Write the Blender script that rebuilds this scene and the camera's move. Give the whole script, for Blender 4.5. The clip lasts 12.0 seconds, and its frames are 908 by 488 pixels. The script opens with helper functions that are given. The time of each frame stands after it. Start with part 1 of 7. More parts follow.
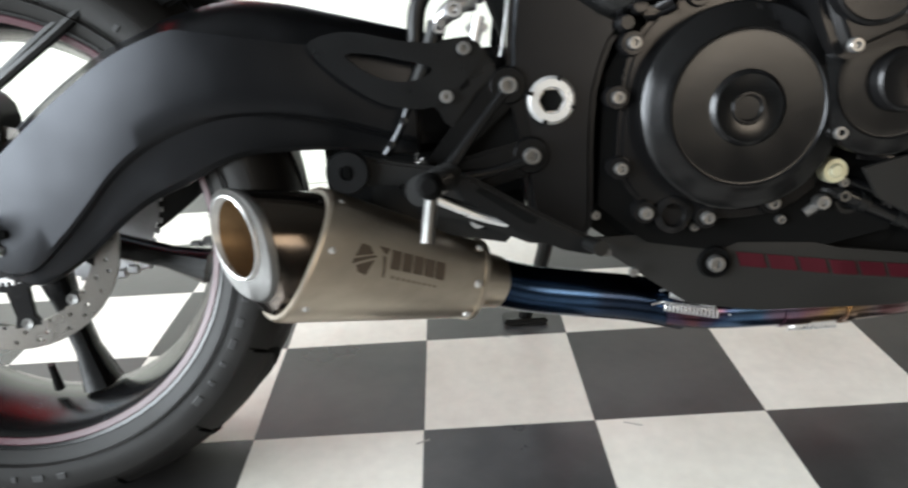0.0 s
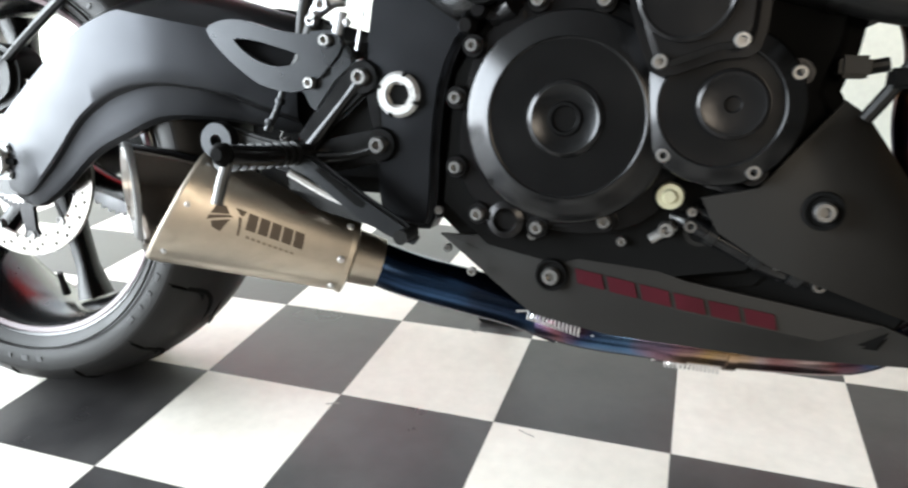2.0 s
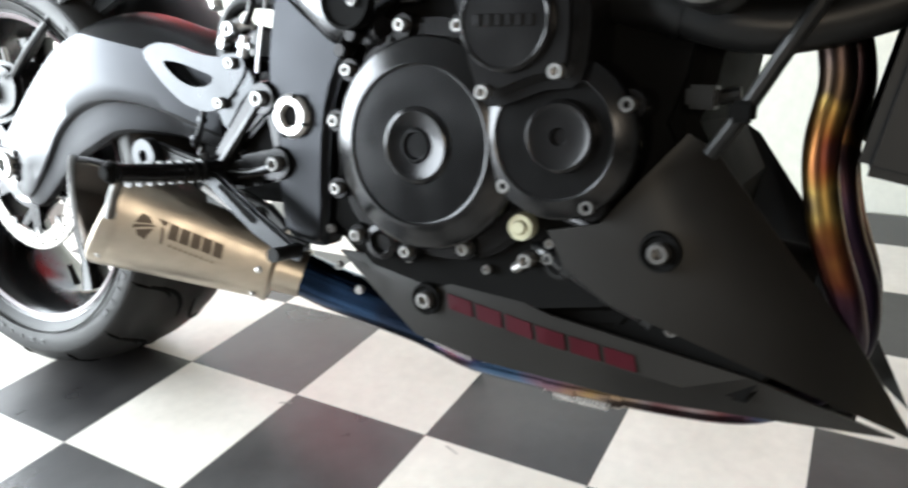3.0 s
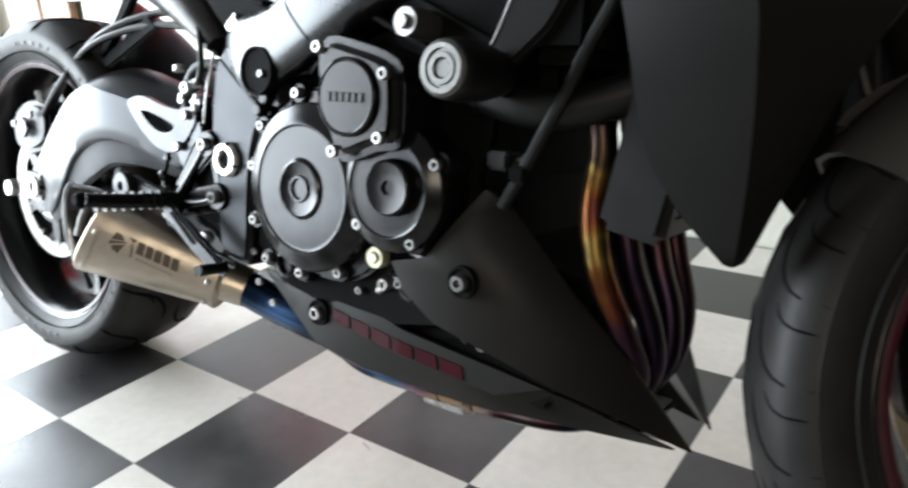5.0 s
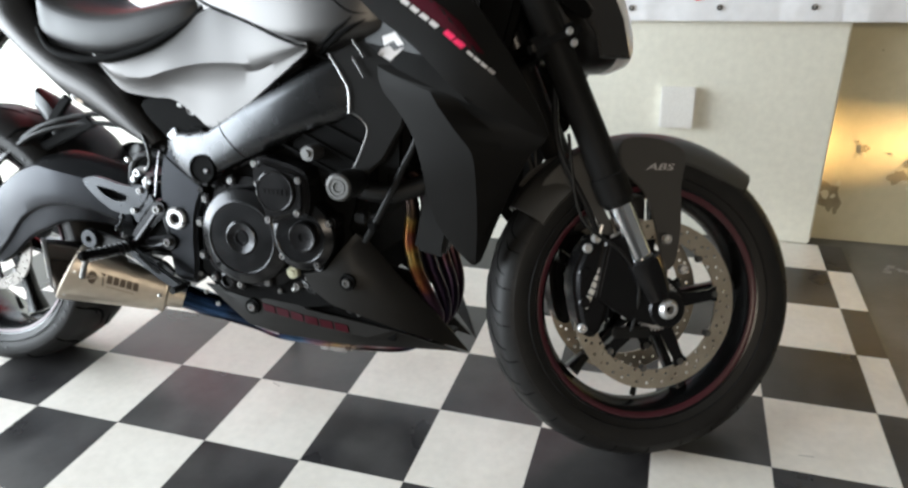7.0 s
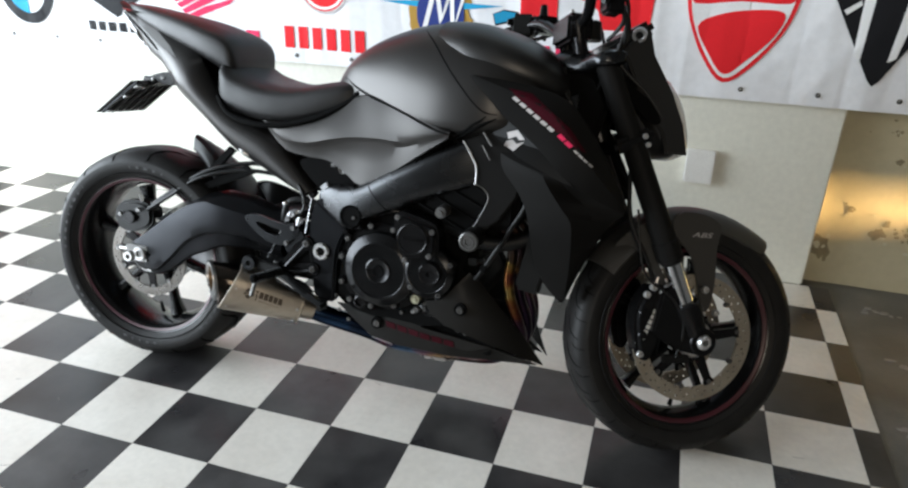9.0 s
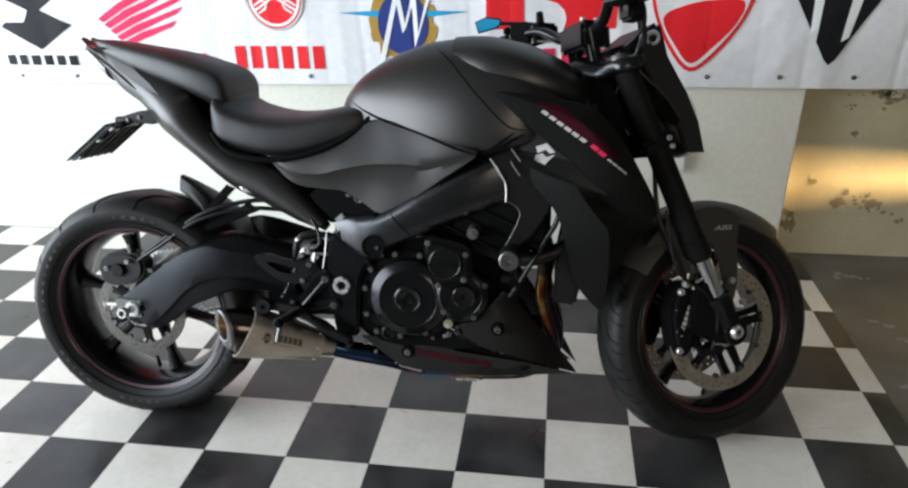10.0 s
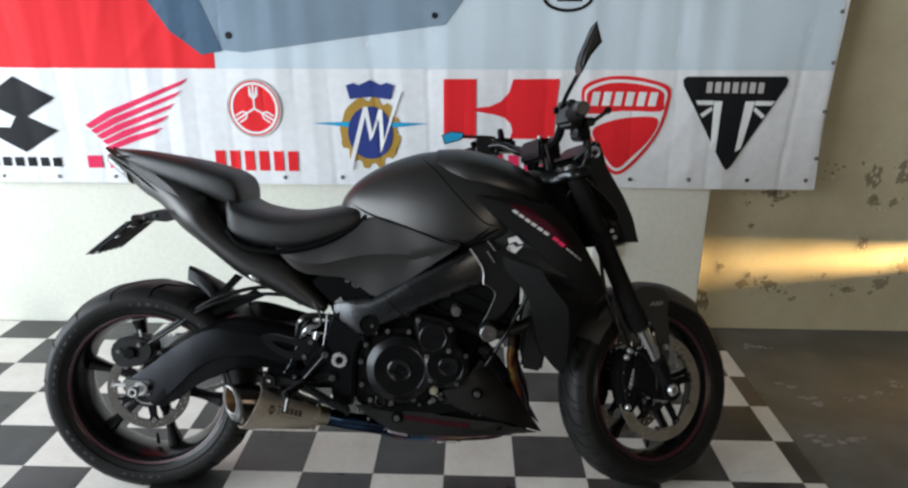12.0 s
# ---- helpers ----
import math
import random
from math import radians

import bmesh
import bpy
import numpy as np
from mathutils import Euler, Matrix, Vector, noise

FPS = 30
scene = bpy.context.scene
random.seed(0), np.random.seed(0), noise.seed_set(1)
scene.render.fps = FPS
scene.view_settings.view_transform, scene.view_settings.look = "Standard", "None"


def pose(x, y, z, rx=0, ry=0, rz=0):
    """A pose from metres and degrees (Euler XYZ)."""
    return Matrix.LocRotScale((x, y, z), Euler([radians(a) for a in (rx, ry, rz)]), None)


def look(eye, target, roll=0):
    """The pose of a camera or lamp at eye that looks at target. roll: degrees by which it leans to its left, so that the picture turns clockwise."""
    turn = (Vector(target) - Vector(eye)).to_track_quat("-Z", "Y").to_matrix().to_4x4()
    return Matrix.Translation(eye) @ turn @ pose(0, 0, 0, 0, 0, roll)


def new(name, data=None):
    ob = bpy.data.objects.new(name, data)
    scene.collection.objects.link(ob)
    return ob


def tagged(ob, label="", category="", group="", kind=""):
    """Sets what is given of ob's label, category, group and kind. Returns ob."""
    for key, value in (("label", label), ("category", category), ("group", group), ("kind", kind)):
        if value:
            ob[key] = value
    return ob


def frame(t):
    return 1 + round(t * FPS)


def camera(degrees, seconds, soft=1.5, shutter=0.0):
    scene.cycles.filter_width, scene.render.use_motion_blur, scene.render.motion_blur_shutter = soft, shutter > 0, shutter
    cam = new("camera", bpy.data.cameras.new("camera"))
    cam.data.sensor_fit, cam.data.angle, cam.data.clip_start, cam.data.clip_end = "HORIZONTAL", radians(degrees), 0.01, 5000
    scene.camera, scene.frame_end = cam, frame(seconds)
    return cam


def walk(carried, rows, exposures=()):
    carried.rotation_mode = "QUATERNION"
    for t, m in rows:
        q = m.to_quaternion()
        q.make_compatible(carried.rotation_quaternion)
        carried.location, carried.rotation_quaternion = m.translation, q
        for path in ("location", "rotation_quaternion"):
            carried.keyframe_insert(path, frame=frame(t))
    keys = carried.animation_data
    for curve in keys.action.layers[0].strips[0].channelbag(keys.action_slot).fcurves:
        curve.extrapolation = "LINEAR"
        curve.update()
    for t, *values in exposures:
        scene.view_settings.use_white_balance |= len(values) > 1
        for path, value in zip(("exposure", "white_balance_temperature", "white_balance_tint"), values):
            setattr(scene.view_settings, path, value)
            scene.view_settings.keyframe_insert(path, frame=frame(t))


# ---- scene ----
cam = camera(65.9, 12.0, soft=2.3, shutter=0.4)
PATH = [
    (0, (0.054, -0.733, 0.576), (0.05, 1.102, -0.22), -3.4),
    (0.5, (0.183, -0.733, 0.569), (0.101, 1.095, -0.24), -5.3),
    (1, (0.267, -0.728, 0.558), (-0.046, 1.07, -0.26), -5.0),
    (1.5, (0.339, -0.728, 0.564), (-0.17, 1.053, -0.19), -3.0),
    (2, (0.429, -0.722, 0.559), (-0.187, 1.022, -0.202), -1.9),
    (2.5, (0.551, -0.716, 0.587), (-0.136, 1.002, -0.173), -1.1),
    (3, (0.652, -0.615, 0.577), (-0.298, 0.969, -0.189), -3.9),
    (3.2, (0.694, -0.567, 0.568), (-0.261, 1.008, -0.21), -2.2),
    (4.8, (0.884, -0.615, 0.619), (-0.294, 0.823, -0.12), -4.3),
    (5, (0.901, -0.613, 0.622), (-0.228, 0.887, -0.066), -3.5),
    (5.5, (0.986, -0.639, 0.694), (0.017, 0.897, -0.143), -5.0),
    (6, (1.049, -0.758, 0.803), (0.165, 0.853, 0.014), -5.3),
    (6.5, (1.045, -1.001, 0.841), (0.241, 0.633, 0.014), -5.3),
    (7, (1.084, -1.14, 0.964), (0.514, 0.578, 0.113), -2.2),
    (7.5, (1.127, -1.258, 1.11), (0.403, 0.423, 0.303), -3.8),
    (7.7, (1.15, -1.291, 1.138), (0.351, 0.358, 0.337), -3.2),
    (9.3, (0.85, -1.539, 1.232), (0.429, 0.219, 0.376), 1.2),
    (9.5, (0.789, -1.539, 1.239), (0.428, 0.234, 0.386), 0.4),
    (10, (0.649, -1.523, 1.264), (0.379, 0.257, 0.393), -1.4),
    (10.5, (0.539, -1.593, 1.276), (0.385, 0.222, 0.449), -3.2),
    (10.9, (0.545, -1.653, 1.271), (0.25, 0.175, 0.513), -7.0),
    (11, (0.475, -1.732, 1.298), (0.287, 0.129, 0.591), -4.3),
    (11.5, (0.508, -1.808, 1.345), (0.413, 0.072, 0.671), -0.6),
    (12, (0.512, -1.829, 1.363), (0.465, 0.068, 0.731), 0.4),
]
walk(cam, [(t, look(eye, target, roll)) for t, eye, target, roll in PATH], [(0.0, 0.57, 6750, 10), (0.5, 1.03, 6750, 10), (2.0, 1.05, 6700, 10), (2.5, 0.92, 6700, 10), (3.2, 1.02, 6700, 10), (5.0, 0.5, 6600, 10), (5.5, 1.05, 6700, 10), (6.0, 1.08, 6700, 10), (6.5, 0.88, 6700, 10), (7.0, 0.55, 6600, 10), (7.5, 0.42, 6600, 10), (9.3, -0.13, 6500, 10), (10.5, -0.28, 6500, 10), (11.0, -0.52, 6500, 10), (12.0, -0.5, 6500, 10)])

from mathutils.bvhtree import BVHTree

# ---- world, sun and large lights ----
world = bpy.data.worlds.new("sky")
scene.world = world
world.use_nodes = True
wn = world.node_tree.nodes
sky = wn.new("ShaderNodeTexSky")
sky.sky_type, sky.sun_disc = "NISHITA", False
sky.sun_elevation, sky.sun_rotation = radians(48), radians(-60)
world.node_tree.links.new(sky.outputs[0], wn["Background"].inputs[0])
wn["Background"].inputs[1].default_value = 0.12

sun = new("sun", bpy.data.lights.new("sun", "SUN"))
sun.data.energy, sun.data.angle, sun.data.color = 3.0, radians(0.5), (1.0, 0.95, 0.87)
sun.matrix_world = look((-6, -4, 9), (0, 0, 0))


def area_lamp(name, eye, target, wide, high, watts, colour):
    ob = new(name, bpy.data.lights.new(name, "AREA"))
    ob.data.shape, ob.data.size, ob.data.size_y = "RECTANGLE", wide, high
    ob.data.energy, ob.data.color = watts, colour
    ob.matrix_world = look(eye, target)
    return ob


# daylight in the wide street opening, and an added warm fill lamp behind the camera
area_lamp("daylight_street", (-3.38, -1.5, 1.32), (2.0, -0.4, 0.75), 4.7, 2.5, 340, (0.85, 0.95, 1.03)).data.spread = radians(140)
area_lamp("warm_fill_behind", (2.3, -4.5, 2.0), (2.1, 1.0, 0.5), 1.8, 1.2, 16, (1.0, 0.86, 0.66)).data.spread = radians(100)
# small warm lamp, added behind an unseen slotted board, that lays a low streak along the back wall
streak = area_lamp("streak_lamp", (3.7, 0.80, 0.42), (2.0, 1.12, 0.38), 0.03, 0.05, 62, (1.0, 0.66, 0.28))
streak.data.spread = radians(70)


# ---- materials ----
def material(name, colour, rough=0.5, metal=0.0, spot=None, amount=0.25, scale=12.0, grain=220.0, bump=0.05,
             rough_vary=0.1, coat=0.0, detail=5.0, piece=0.0, stretch=None, spec=0.5):
    """Base colour with stains at one scale and grain at another, both also in the gloss and the relief."""
    m = bpy.data.materials.new(name)
    m.use_nodes = True
    t = m.node_tree
    b = t.nodes["Principled BSDF"]
    b.inputs["Metallic"].default_value = metal
    b.inputs["Coat Weight"].default_value = coat
    b.inputs["Coat Roughness"].default_value = 0.15
    b.inputs["Specular IOR Level"].default_value = spec
    co = t.nodes.new("ShaderNodeTexCoord")
    src = co.outputs["Object"]
    if piece:
        who = t.nodes.new("ShaderNodeObjectInfo")
        shift = t.nodes.new("ShaderNodeVectorMath")
        shift.operation = "MULTIPLY_ADD"
        shift.inputs[1].default_value = (37, 53, 19)
        t.links.new(who.outputs["Random"], shift.inputs[0])
        t.links.new(src, shift.inputs[2])
        src = shift.outputs[0]
    if stretch:
        mp = t.nodes.new("ShaderNodeMapping")
        mp.inputs["Scale"].default_value = stretch
        t.links.new(src, mp.inputs[0])
        src = mp.outputs[0]
    big, fine = t.nodes.new("ShaderNodeTexNoise"), t.nodes.new("ShaderNodeTexNoise")
    for n, s in ((big, scale), (fine, grain)):
        n.inputs["Scale"].default_value, n.inputs["Detail"].default_value = s, detail
        t.links.new(src, n.inputs["Vector"])
    ramp = t.nodes.new("ShaderNodeValToRGB")
    ramp.color_ramp.elements[0].position, ramp.color_ramp.elements[1].position = 0.38, 0.72
    t.links.new(big.outputs[0], ramp.inputs[0])
    mix = t.nodes.new("ShaderNodeMix")
    mix.data_type = "RGBA"
    mix.inputs[6].default_value = (*colour, 1)
    mix.inputs[7].default_value = (*(spot or [c * 0.6 for c in colour]), 1)
    gain = t.nodes.new("ShaderNodeMath")
    gain.operation = "MULTIPLY"
    gain.inputs[1].default_value = amount
    t.links.new(ramp.outputs[0], gain.inputs[0])
    t.links.new(gain.outputs[0], mix.inputs[0])
    hue = t.nodes.new("ShaderNodeHueSaturation")
    val = t.nodes.new("ShaderNodeMapRange")
    val.inputs[3].default_value, val.inputs[4].default_value = 0.88, 1.1
    t.links.new(fine.outputs[0], val.inputs[0])
    last = val.outputs[0]
    if piece:
        info = t.nodes.new("ShaderNodeObjectInfo")
        pm = t.nodes.new("ShaderNodeMapRange")
        pm.inputs[3].default_value, pm.inputs[4].default_value = 1 - piece, 1 + piece
        t.links.new(info.outputs["Random"], pm.inputs[0])
        mul = t.nodes.new("ShaderNodeMath")
        mul.operation = "MULTIPLY"
        t.links.new(last, mul.inputs[0]), t.links.new(pm.outputs[0], mul.inputs[1])
        last = mul.outputs[0]
    t.links.new(last, hue.inputs["Value"])
    t.links.new(mix.outputs[2], hue.inputs["Color"])
    t.links.new(hue.outputs[0], b.inputs["Base Color"])
    rr = t.nodes.new("ShaderNodeMapRange")
    rr.inputs[3].default_value, rr.inputs[4].default_value = max(0.02, rough - rough_vary), min(1, rough + rough_vary)
    t.links.new(big.outputs[0], rr.inputs[0])
    t.links.new(rr.outputs[0], b.inputs["Roughness"])
    bp = t.nodes.new("ShaderNodeBump")
    bp.inputs["Strength"].default_value, bp.inputs["Distance"].default_value = bump, 0.004
    t.links.new(fine.outputs[0], bp.inputs["Height"])
    t.links.new(bp.outputs[0], b.inputs["Normal"])
    return m


M_WHITE_TILE = material("white_vinyl", (0.74, 0.70, 0.64), 0.34, spot=(0.42, 0.37, 0.31), amount=0.3, scale=7, grain=60, bump=0.03, piece=0.05)
M_BLACK_TILE = material("black_vinyl", (0.022, 0.021, 0.022), 0.33, spot=(0.10, 0.097, 0.095), amount=0.55, scale=6, grain=70, bump=0.05, rough_vary=0.2, piece=0.25, detail=8.0)
M_SCUFF = material("rubber_scuff", (0.28, 0.26, 0.24), 0.6, amount=0.5, scale=90)
M_BACKING = material("vinyl_backing", (0.12, 0.115, 0.11), 0.6)
M_CONCRETE = material("grey_concrete", (0.078, 0.080, 0.077), 0.40, spot=(0.20, 0.20, 0.19), amount=0.55, scale=6, grain=90, bump=0.2, rough_vary=0.16, detail=9.0)
M_PAVING = material("pale_street_paving", (0.28, 0.27, 0.255), 0.8, spot=(0.20, 0.20, 0.19), amount=0.4, scale=3, grain=60, bump=0.2)
M_FLOOR_SCUFF = material("pale_floor_scuff", (0.26, 0.26, 0.25), 0.6, amount=0.5, scale=60)
M_PLASTER = material("cream_plaster", (0.76, 0.745, 0.655), 0.8, spot=(0.64, 0.635, 0.55), amount=0.4, scale=3, grain=50, bump=0.12)
M_OLD_PLASTER = material("peeling_plaster", (0.56, 0.50, 0.34), 0.75, spot=(0.42, 0.36, 0.23), amount=0.6, scale=5, grain=40, bump=0.25)
M_PATCH = material("bare_render", (0.30, 0.25, 0.16), 0.9, amount=0.5, scale=30, bump=0.4)
M_FLAKE = material("loose_paint", (0.62, 0.58, 0.44), 0.7)
# unseen ceiling and walls, coloured dark to cut bounce and reflections on the bike
M_CEIL = material("unseen_dark_ceiling", (0.15, 0.15, 0.146), 0.9, amount=0.25, scale=2)
M_UNSEEN_DARK = material("unseen_dark", (0.075, 0.072, 0.066), 0.85, amount=0.3, scale=2)
M_WOOD = material("brown_board", (0.30, 0.17, 0.11), 0.6, amount=0.5, scale=6, grain=90, stretch=(6, 6, 0.5))
M_BANNER = material("white_banner_vinyl", (0.80, 0.80, 0.82), 0.6, amount=0.08, scale=3, grain=30, bump=0.03, spec=0.15)
M_BLUEGREY = material("print_grey_blue", (0.60, 0.68, 0.74), 0.6, amount=0.1, scale=3, spec=0.15)
M_PRINT_RED = material("print_red", (0.80, 0.022, 0.03), 0.6, amount=0.1, scale=4, spec=0.15)
M_PRINT_PINK = material("print_crimson", (0.78, 0.03, 0.11), 0.6, amount=0.1, scale=4, spec=0.15)
M_PRINT_BLACK = material("print_black", (0.010, 0.0105, 0.013), 0.6, amount=0.1, spec=0.15)
M_PRINT_BLUE = material("print_blue", (0.02, 0.33, 0.58), 0.6, amount=0.1, spec=0.15)
M_PRINT_NAVY = material("print_navy", (0.03, 0.05, 0.22), 0.6, amount=0.1, spec=0.15)
M_PRINT_GOLD = material("print_gold", (0.42, 0.25, 0.05), 0.6, amount=0.1, spec=0.15)
M_PRINT_WHITE = material("print_white", (0.82, 0.82, 0.82), 0.6, amount=0.05, spec=0.15)
M_PRINT_STEEL = material("print_steel", (0.22, 0.29, 0.36), 0.6, amount=0.25, scale=5, spec=0.15)
M_PRINT_STEEL_D = material("print_dark_steel", (0.07, 0.12, 0.19), 0.6, amount=0.25, scale=5, spec=0.15)
M_SWITCH = material("white_plastic", (0.8, 0.79, 0.76), 0.4, amount=0.05)

M_MATT = material("matt_black_paint", (0.0090, 0.0087, 0.0084), 0.52, spot=(0.014, 0.0137, 0.0134), amount=0.3, scale=14, grain=900, bump=0.015, rough_vary=0.05, spec=0.06)
M_PAN = material("satin_black_pan_plastic", (0.015, 0.0143, 0.0135), 0.44, spot=(0.020, 0.0192, 0.018), amount=0.35, scale=10, grain=900, bump=0.02, rough_vary=0.06, spec=0.14)
M_PAN_RED = material("faded_red_print", (0.040, 0.0045, 0.0085), 0.5, amount=0.4, scale=25, spec=0.08)
M_TANK = material("matt_graphite_paint", (0.058, 0.0555, 0.054), 0.36, spot=(0.063, 0.060, 0.058), amount=0.3, scale=9, grain=900, bump=0.012, rough_vary=0.04, metal=0.85, spec=0.3)
M_TAIL = material("matt_grey_tail_paint", (0.060, 0.058, 0.057), 0.40, spot=(0.066, 0.064, 0.062), amount=0.3, scale=9, grain=900, bump=0.012, rough_vary=0.05, metal=0.9, spec=0.25)
M_FENDER = material("matt_brown_grey_paint", (0.064, 0.061, 0.057), 0.46, spot=(0.072, 0.068, 0.063), amount=0.3, scale=11, grain=900, bump=0.012, rough_vary=0.05, metal=0.4, spec=0.3)
M_FRAME = material("satin_black_frame", (0.023, 0.0238, 0.0262), 0.32, amount=0.2, scale=20, grain=800, bump=0.02, metal=0.92, spec=0.2)
M_GUARD = material("satin_dark_alloy", (0.036, 0.037, 0.039), 0.30, amount=0.3, scale=25, grain=700, bump=0.03, metal=0.95, spec=0.3)
# frame paint made paler, so the spar's brighter light is in its colour
M_SATIN_LIT = material("satin_black_lit", (0.052, 0.053, 0.055), 0.27, amount=0.2, scale=20, grain=800, bump=0.02, metal=0.92, spec=0.2)
M_WHEEL = material("black_wheel_paint", (0.004, 0.004, 0.0043), 0.25, amount=0.3, scale=20, grain=500, bump=0.01, rough_vary=0.06, spec=0.35)
M_ENGINE = material("black_engine_paint", (0.017, 0.0165, 0.0172), 0.23, spot=(0.024, 0.0235, 0.023), amount=0.35, scale=22, grain=500, bump=0.03, metal=0.7, spec=0.3)
M_COVER = material("satin_black_cover_paint", (0.028, 0.028, 0.029), 0.21, spot=(0.031, 0.0307, 0.0305), amount=0.3, scale=22, grain=500, bump=0.02, metal=0.9, spec=0.3)
M_PLASTIC = material("black_plastic", (0.0055, 0.0055, 0.0055), 0.42, amount=0.3, scale=30, grain=600, bump=0.06, spec=0.25)
# near-black for dark parts, and for shade painted into recesses, holes and slots
M_DARK = material("black_and_shade", (0.003, 0.003, 0.003), 0.75, amount=0.3, spec=0.06)
M_RUBBER = material("tyre_rubber", (0.0115, 0.011, 0.0107), 0.48, spot=(0.021, 0.020, 0.019), amount=0.4, scale=26, grain=300, bump=0.05, spec=0.17)
M_SEAT = material("seat_vinyl", (0.011, 0.0105, 0.011), 0.5, amount=0.2, scale=12, grain=500, bump=0.12)
M_STEEL = material("bright_steel", (0.62, 0.61, 0.60), 0.30, metal=0.6, amount=0.3, scale=60, grain=300, bump=0.03)
M_BOLT = material("zinc_bolt", (0.26, 0.255, 0.25), 0.34, metal=0.85, amount=0.5, scale=70, grain=300, bump=0.04, piece=0.3)
M_DISC_R = material("rear_disc_steel", (0.19, 0.178, 0.165), 0.30, metal=0.95, spot=(0.12, 0.10, 0.08), amount=0.5, scale=18, grain=400, bump=0.05)
M_DISC = material("brake_disc_steel", (0.47, 0.41, 0.325), 0.36, metal=0.7, spot=(0.24, 0.20, 0.16), amount=0.5, scale=18, grain=400, bump=0.05)
M_DULL = material("dull_cast_metal", (0.15, 0.147, 0.143), 0.45, metal=1.0, amount=0.4, scale=40, grain=300, bump=0.08)
M_CHROME = material("chrome", (0.78, 0.78, 0.79), 0.08, metal=1.0, amount=0.1, scale=30, rough_vary=0.04, bump=0.0)
M_ALU = material("cast_aluminium", (0.46, 0.46, 0.47), 0.42, metal=1.0, amount=0.4, scale=40, grain=300, bump=0.08)
M_TITAN = material("brushed_titanium", (0.50, 0.44, 0.365), 0.38, metal=1.0, spot=(0.40, 0.35, 0.29), amount=0.45, scale=14, grain=260, bump=0.05, stretch=(1, 6, 6))
M_CARBON = material("polished_tip", (0.075, 0.062, 0.052), 0.16, metal=1.0, amount=0.3, scale=20, bump=0.0)
M_BORE = material("bronze_bore", (0.20, 0.125, 0.065), 0.42, metal=0.85, amount=0.5, scale=40)
M_RED = material("dull_red_decal", (0.045, 0.004, 0.009), 0.5, spec=0.08, amount=0.3, scale=40)
M_DECAL = material("silver_decal", (0.50, 0.47, 0.46), 0.4, amount=0.15, scale=40)
M_DECAL_WHITE = material("worn_white_paint", (0.62, 0.60, 0.56), 0.5, amount=0.4, scale=90)
M_REDLINE = material("rim_stripe_red", (0.055, 0.008, 0.014), 0.35, amount=0.2)
M_REDLINE_DARK = material("rim_stripe_dark_red", (0.045, 0.006, 0.013), 0.4, amount=0.2)
M_MIRROR = material("mirror_glass", (0.85, 0.88, 0.9), 0.03, metal=1.0, amount=0.0, bump=0.0, rough_vary=0.01)
M_PLATE = material("number_plate", (0.22, 0.225, 0.22), 0.4, amount=0.2)
M_LENS = material("headlamp_lens", (0.78, 0.78, 0.78), 0.08, amount=0.1, coat=0.6)
M_TAIL_LENS = material("smoked_lens", (0.22, 0.22, 0.22), 0.15, amount=0.1, coat=0.4)
M_ETCH = material("etched_brown", (0.10, 0.075, 0.055), 0.5, metal=0.5, amount=0.2)
M_ETCH_FINE = material("faint_etching", (0.26, 0.215, 0.17), 0.45, metal=0.8, amount=0.2)
M_BRASS = material("pale_gold_cap", (0.55, 0.53, 0.38), 0.35, metal=0.6, amount=0.2)
M_CORE = material("radiator_core", (0.015, 0.015, 0.015), 0.5, amount=0.2)


M_SIDEWALL = material("sidewall_lettering", (0.024, 0.024, 0.025), 0.5, amount=0.3)


def heat_material(name, stops, rough=0.22, scale=3.0, axis=0):
    """Titanium with heat colours in bands along the pipe, broken by noise."""
    m = bpy.data.materials.new(name)
    m.use_nodes = True
    t = m.node_tree
    b = t.nodes["Principled BSDF"]
    b.inputs["Metallic"].default_value, b.inputs["Roughness"].default_value = 1.0, rough
    co, sep = t.nodes.new("ShaderNodeTexCoord"), t.nodes.new("ShaderNodeSeparateXYZ")
    nz = t.nodes.new("ShaderNodeTexNoise")
    nz.inputs["Scale"].default_value = 14
    add = t.nodes.new("ShaderNodeMath")
    add.operation = "MULTIPLY_ADD"
    add.inputs[1].default_value = scale
    t.links.new(co.outputs["Object"], sep.inputs[0])
    t.links.new(co.outputs["Object"], nz.inputs[0])
    t.links.new(sep.outputs[axis], add.inputs[0])
    t.links.new(nz.outputs[0], add.inputs[2])
    fr = t.nodes.new("ShaderNodeMath")
    fr.operation = "FRACT"
    t.links.new(add.outputs[0], fr.inputs[0])
    ramp = t.nodes.new("ShaderNodeValToRGB")
    els = ramp.color_ramp.elements
    els[0].position, els[0].color = stops[0][0], (*stops[0][1], 1)
    els[1].position, els[1].color = stops[-1][0], (*stops[-1][1], 1)
    for p, c in stops[1:-1]:
        els.new(p).color = (*c, 1)
    t.links.new(fr.outputs[0], ramp.inputs[0])
    t.links.new(ramp.outputs[0], b.inputs["Base Color"])
    return m


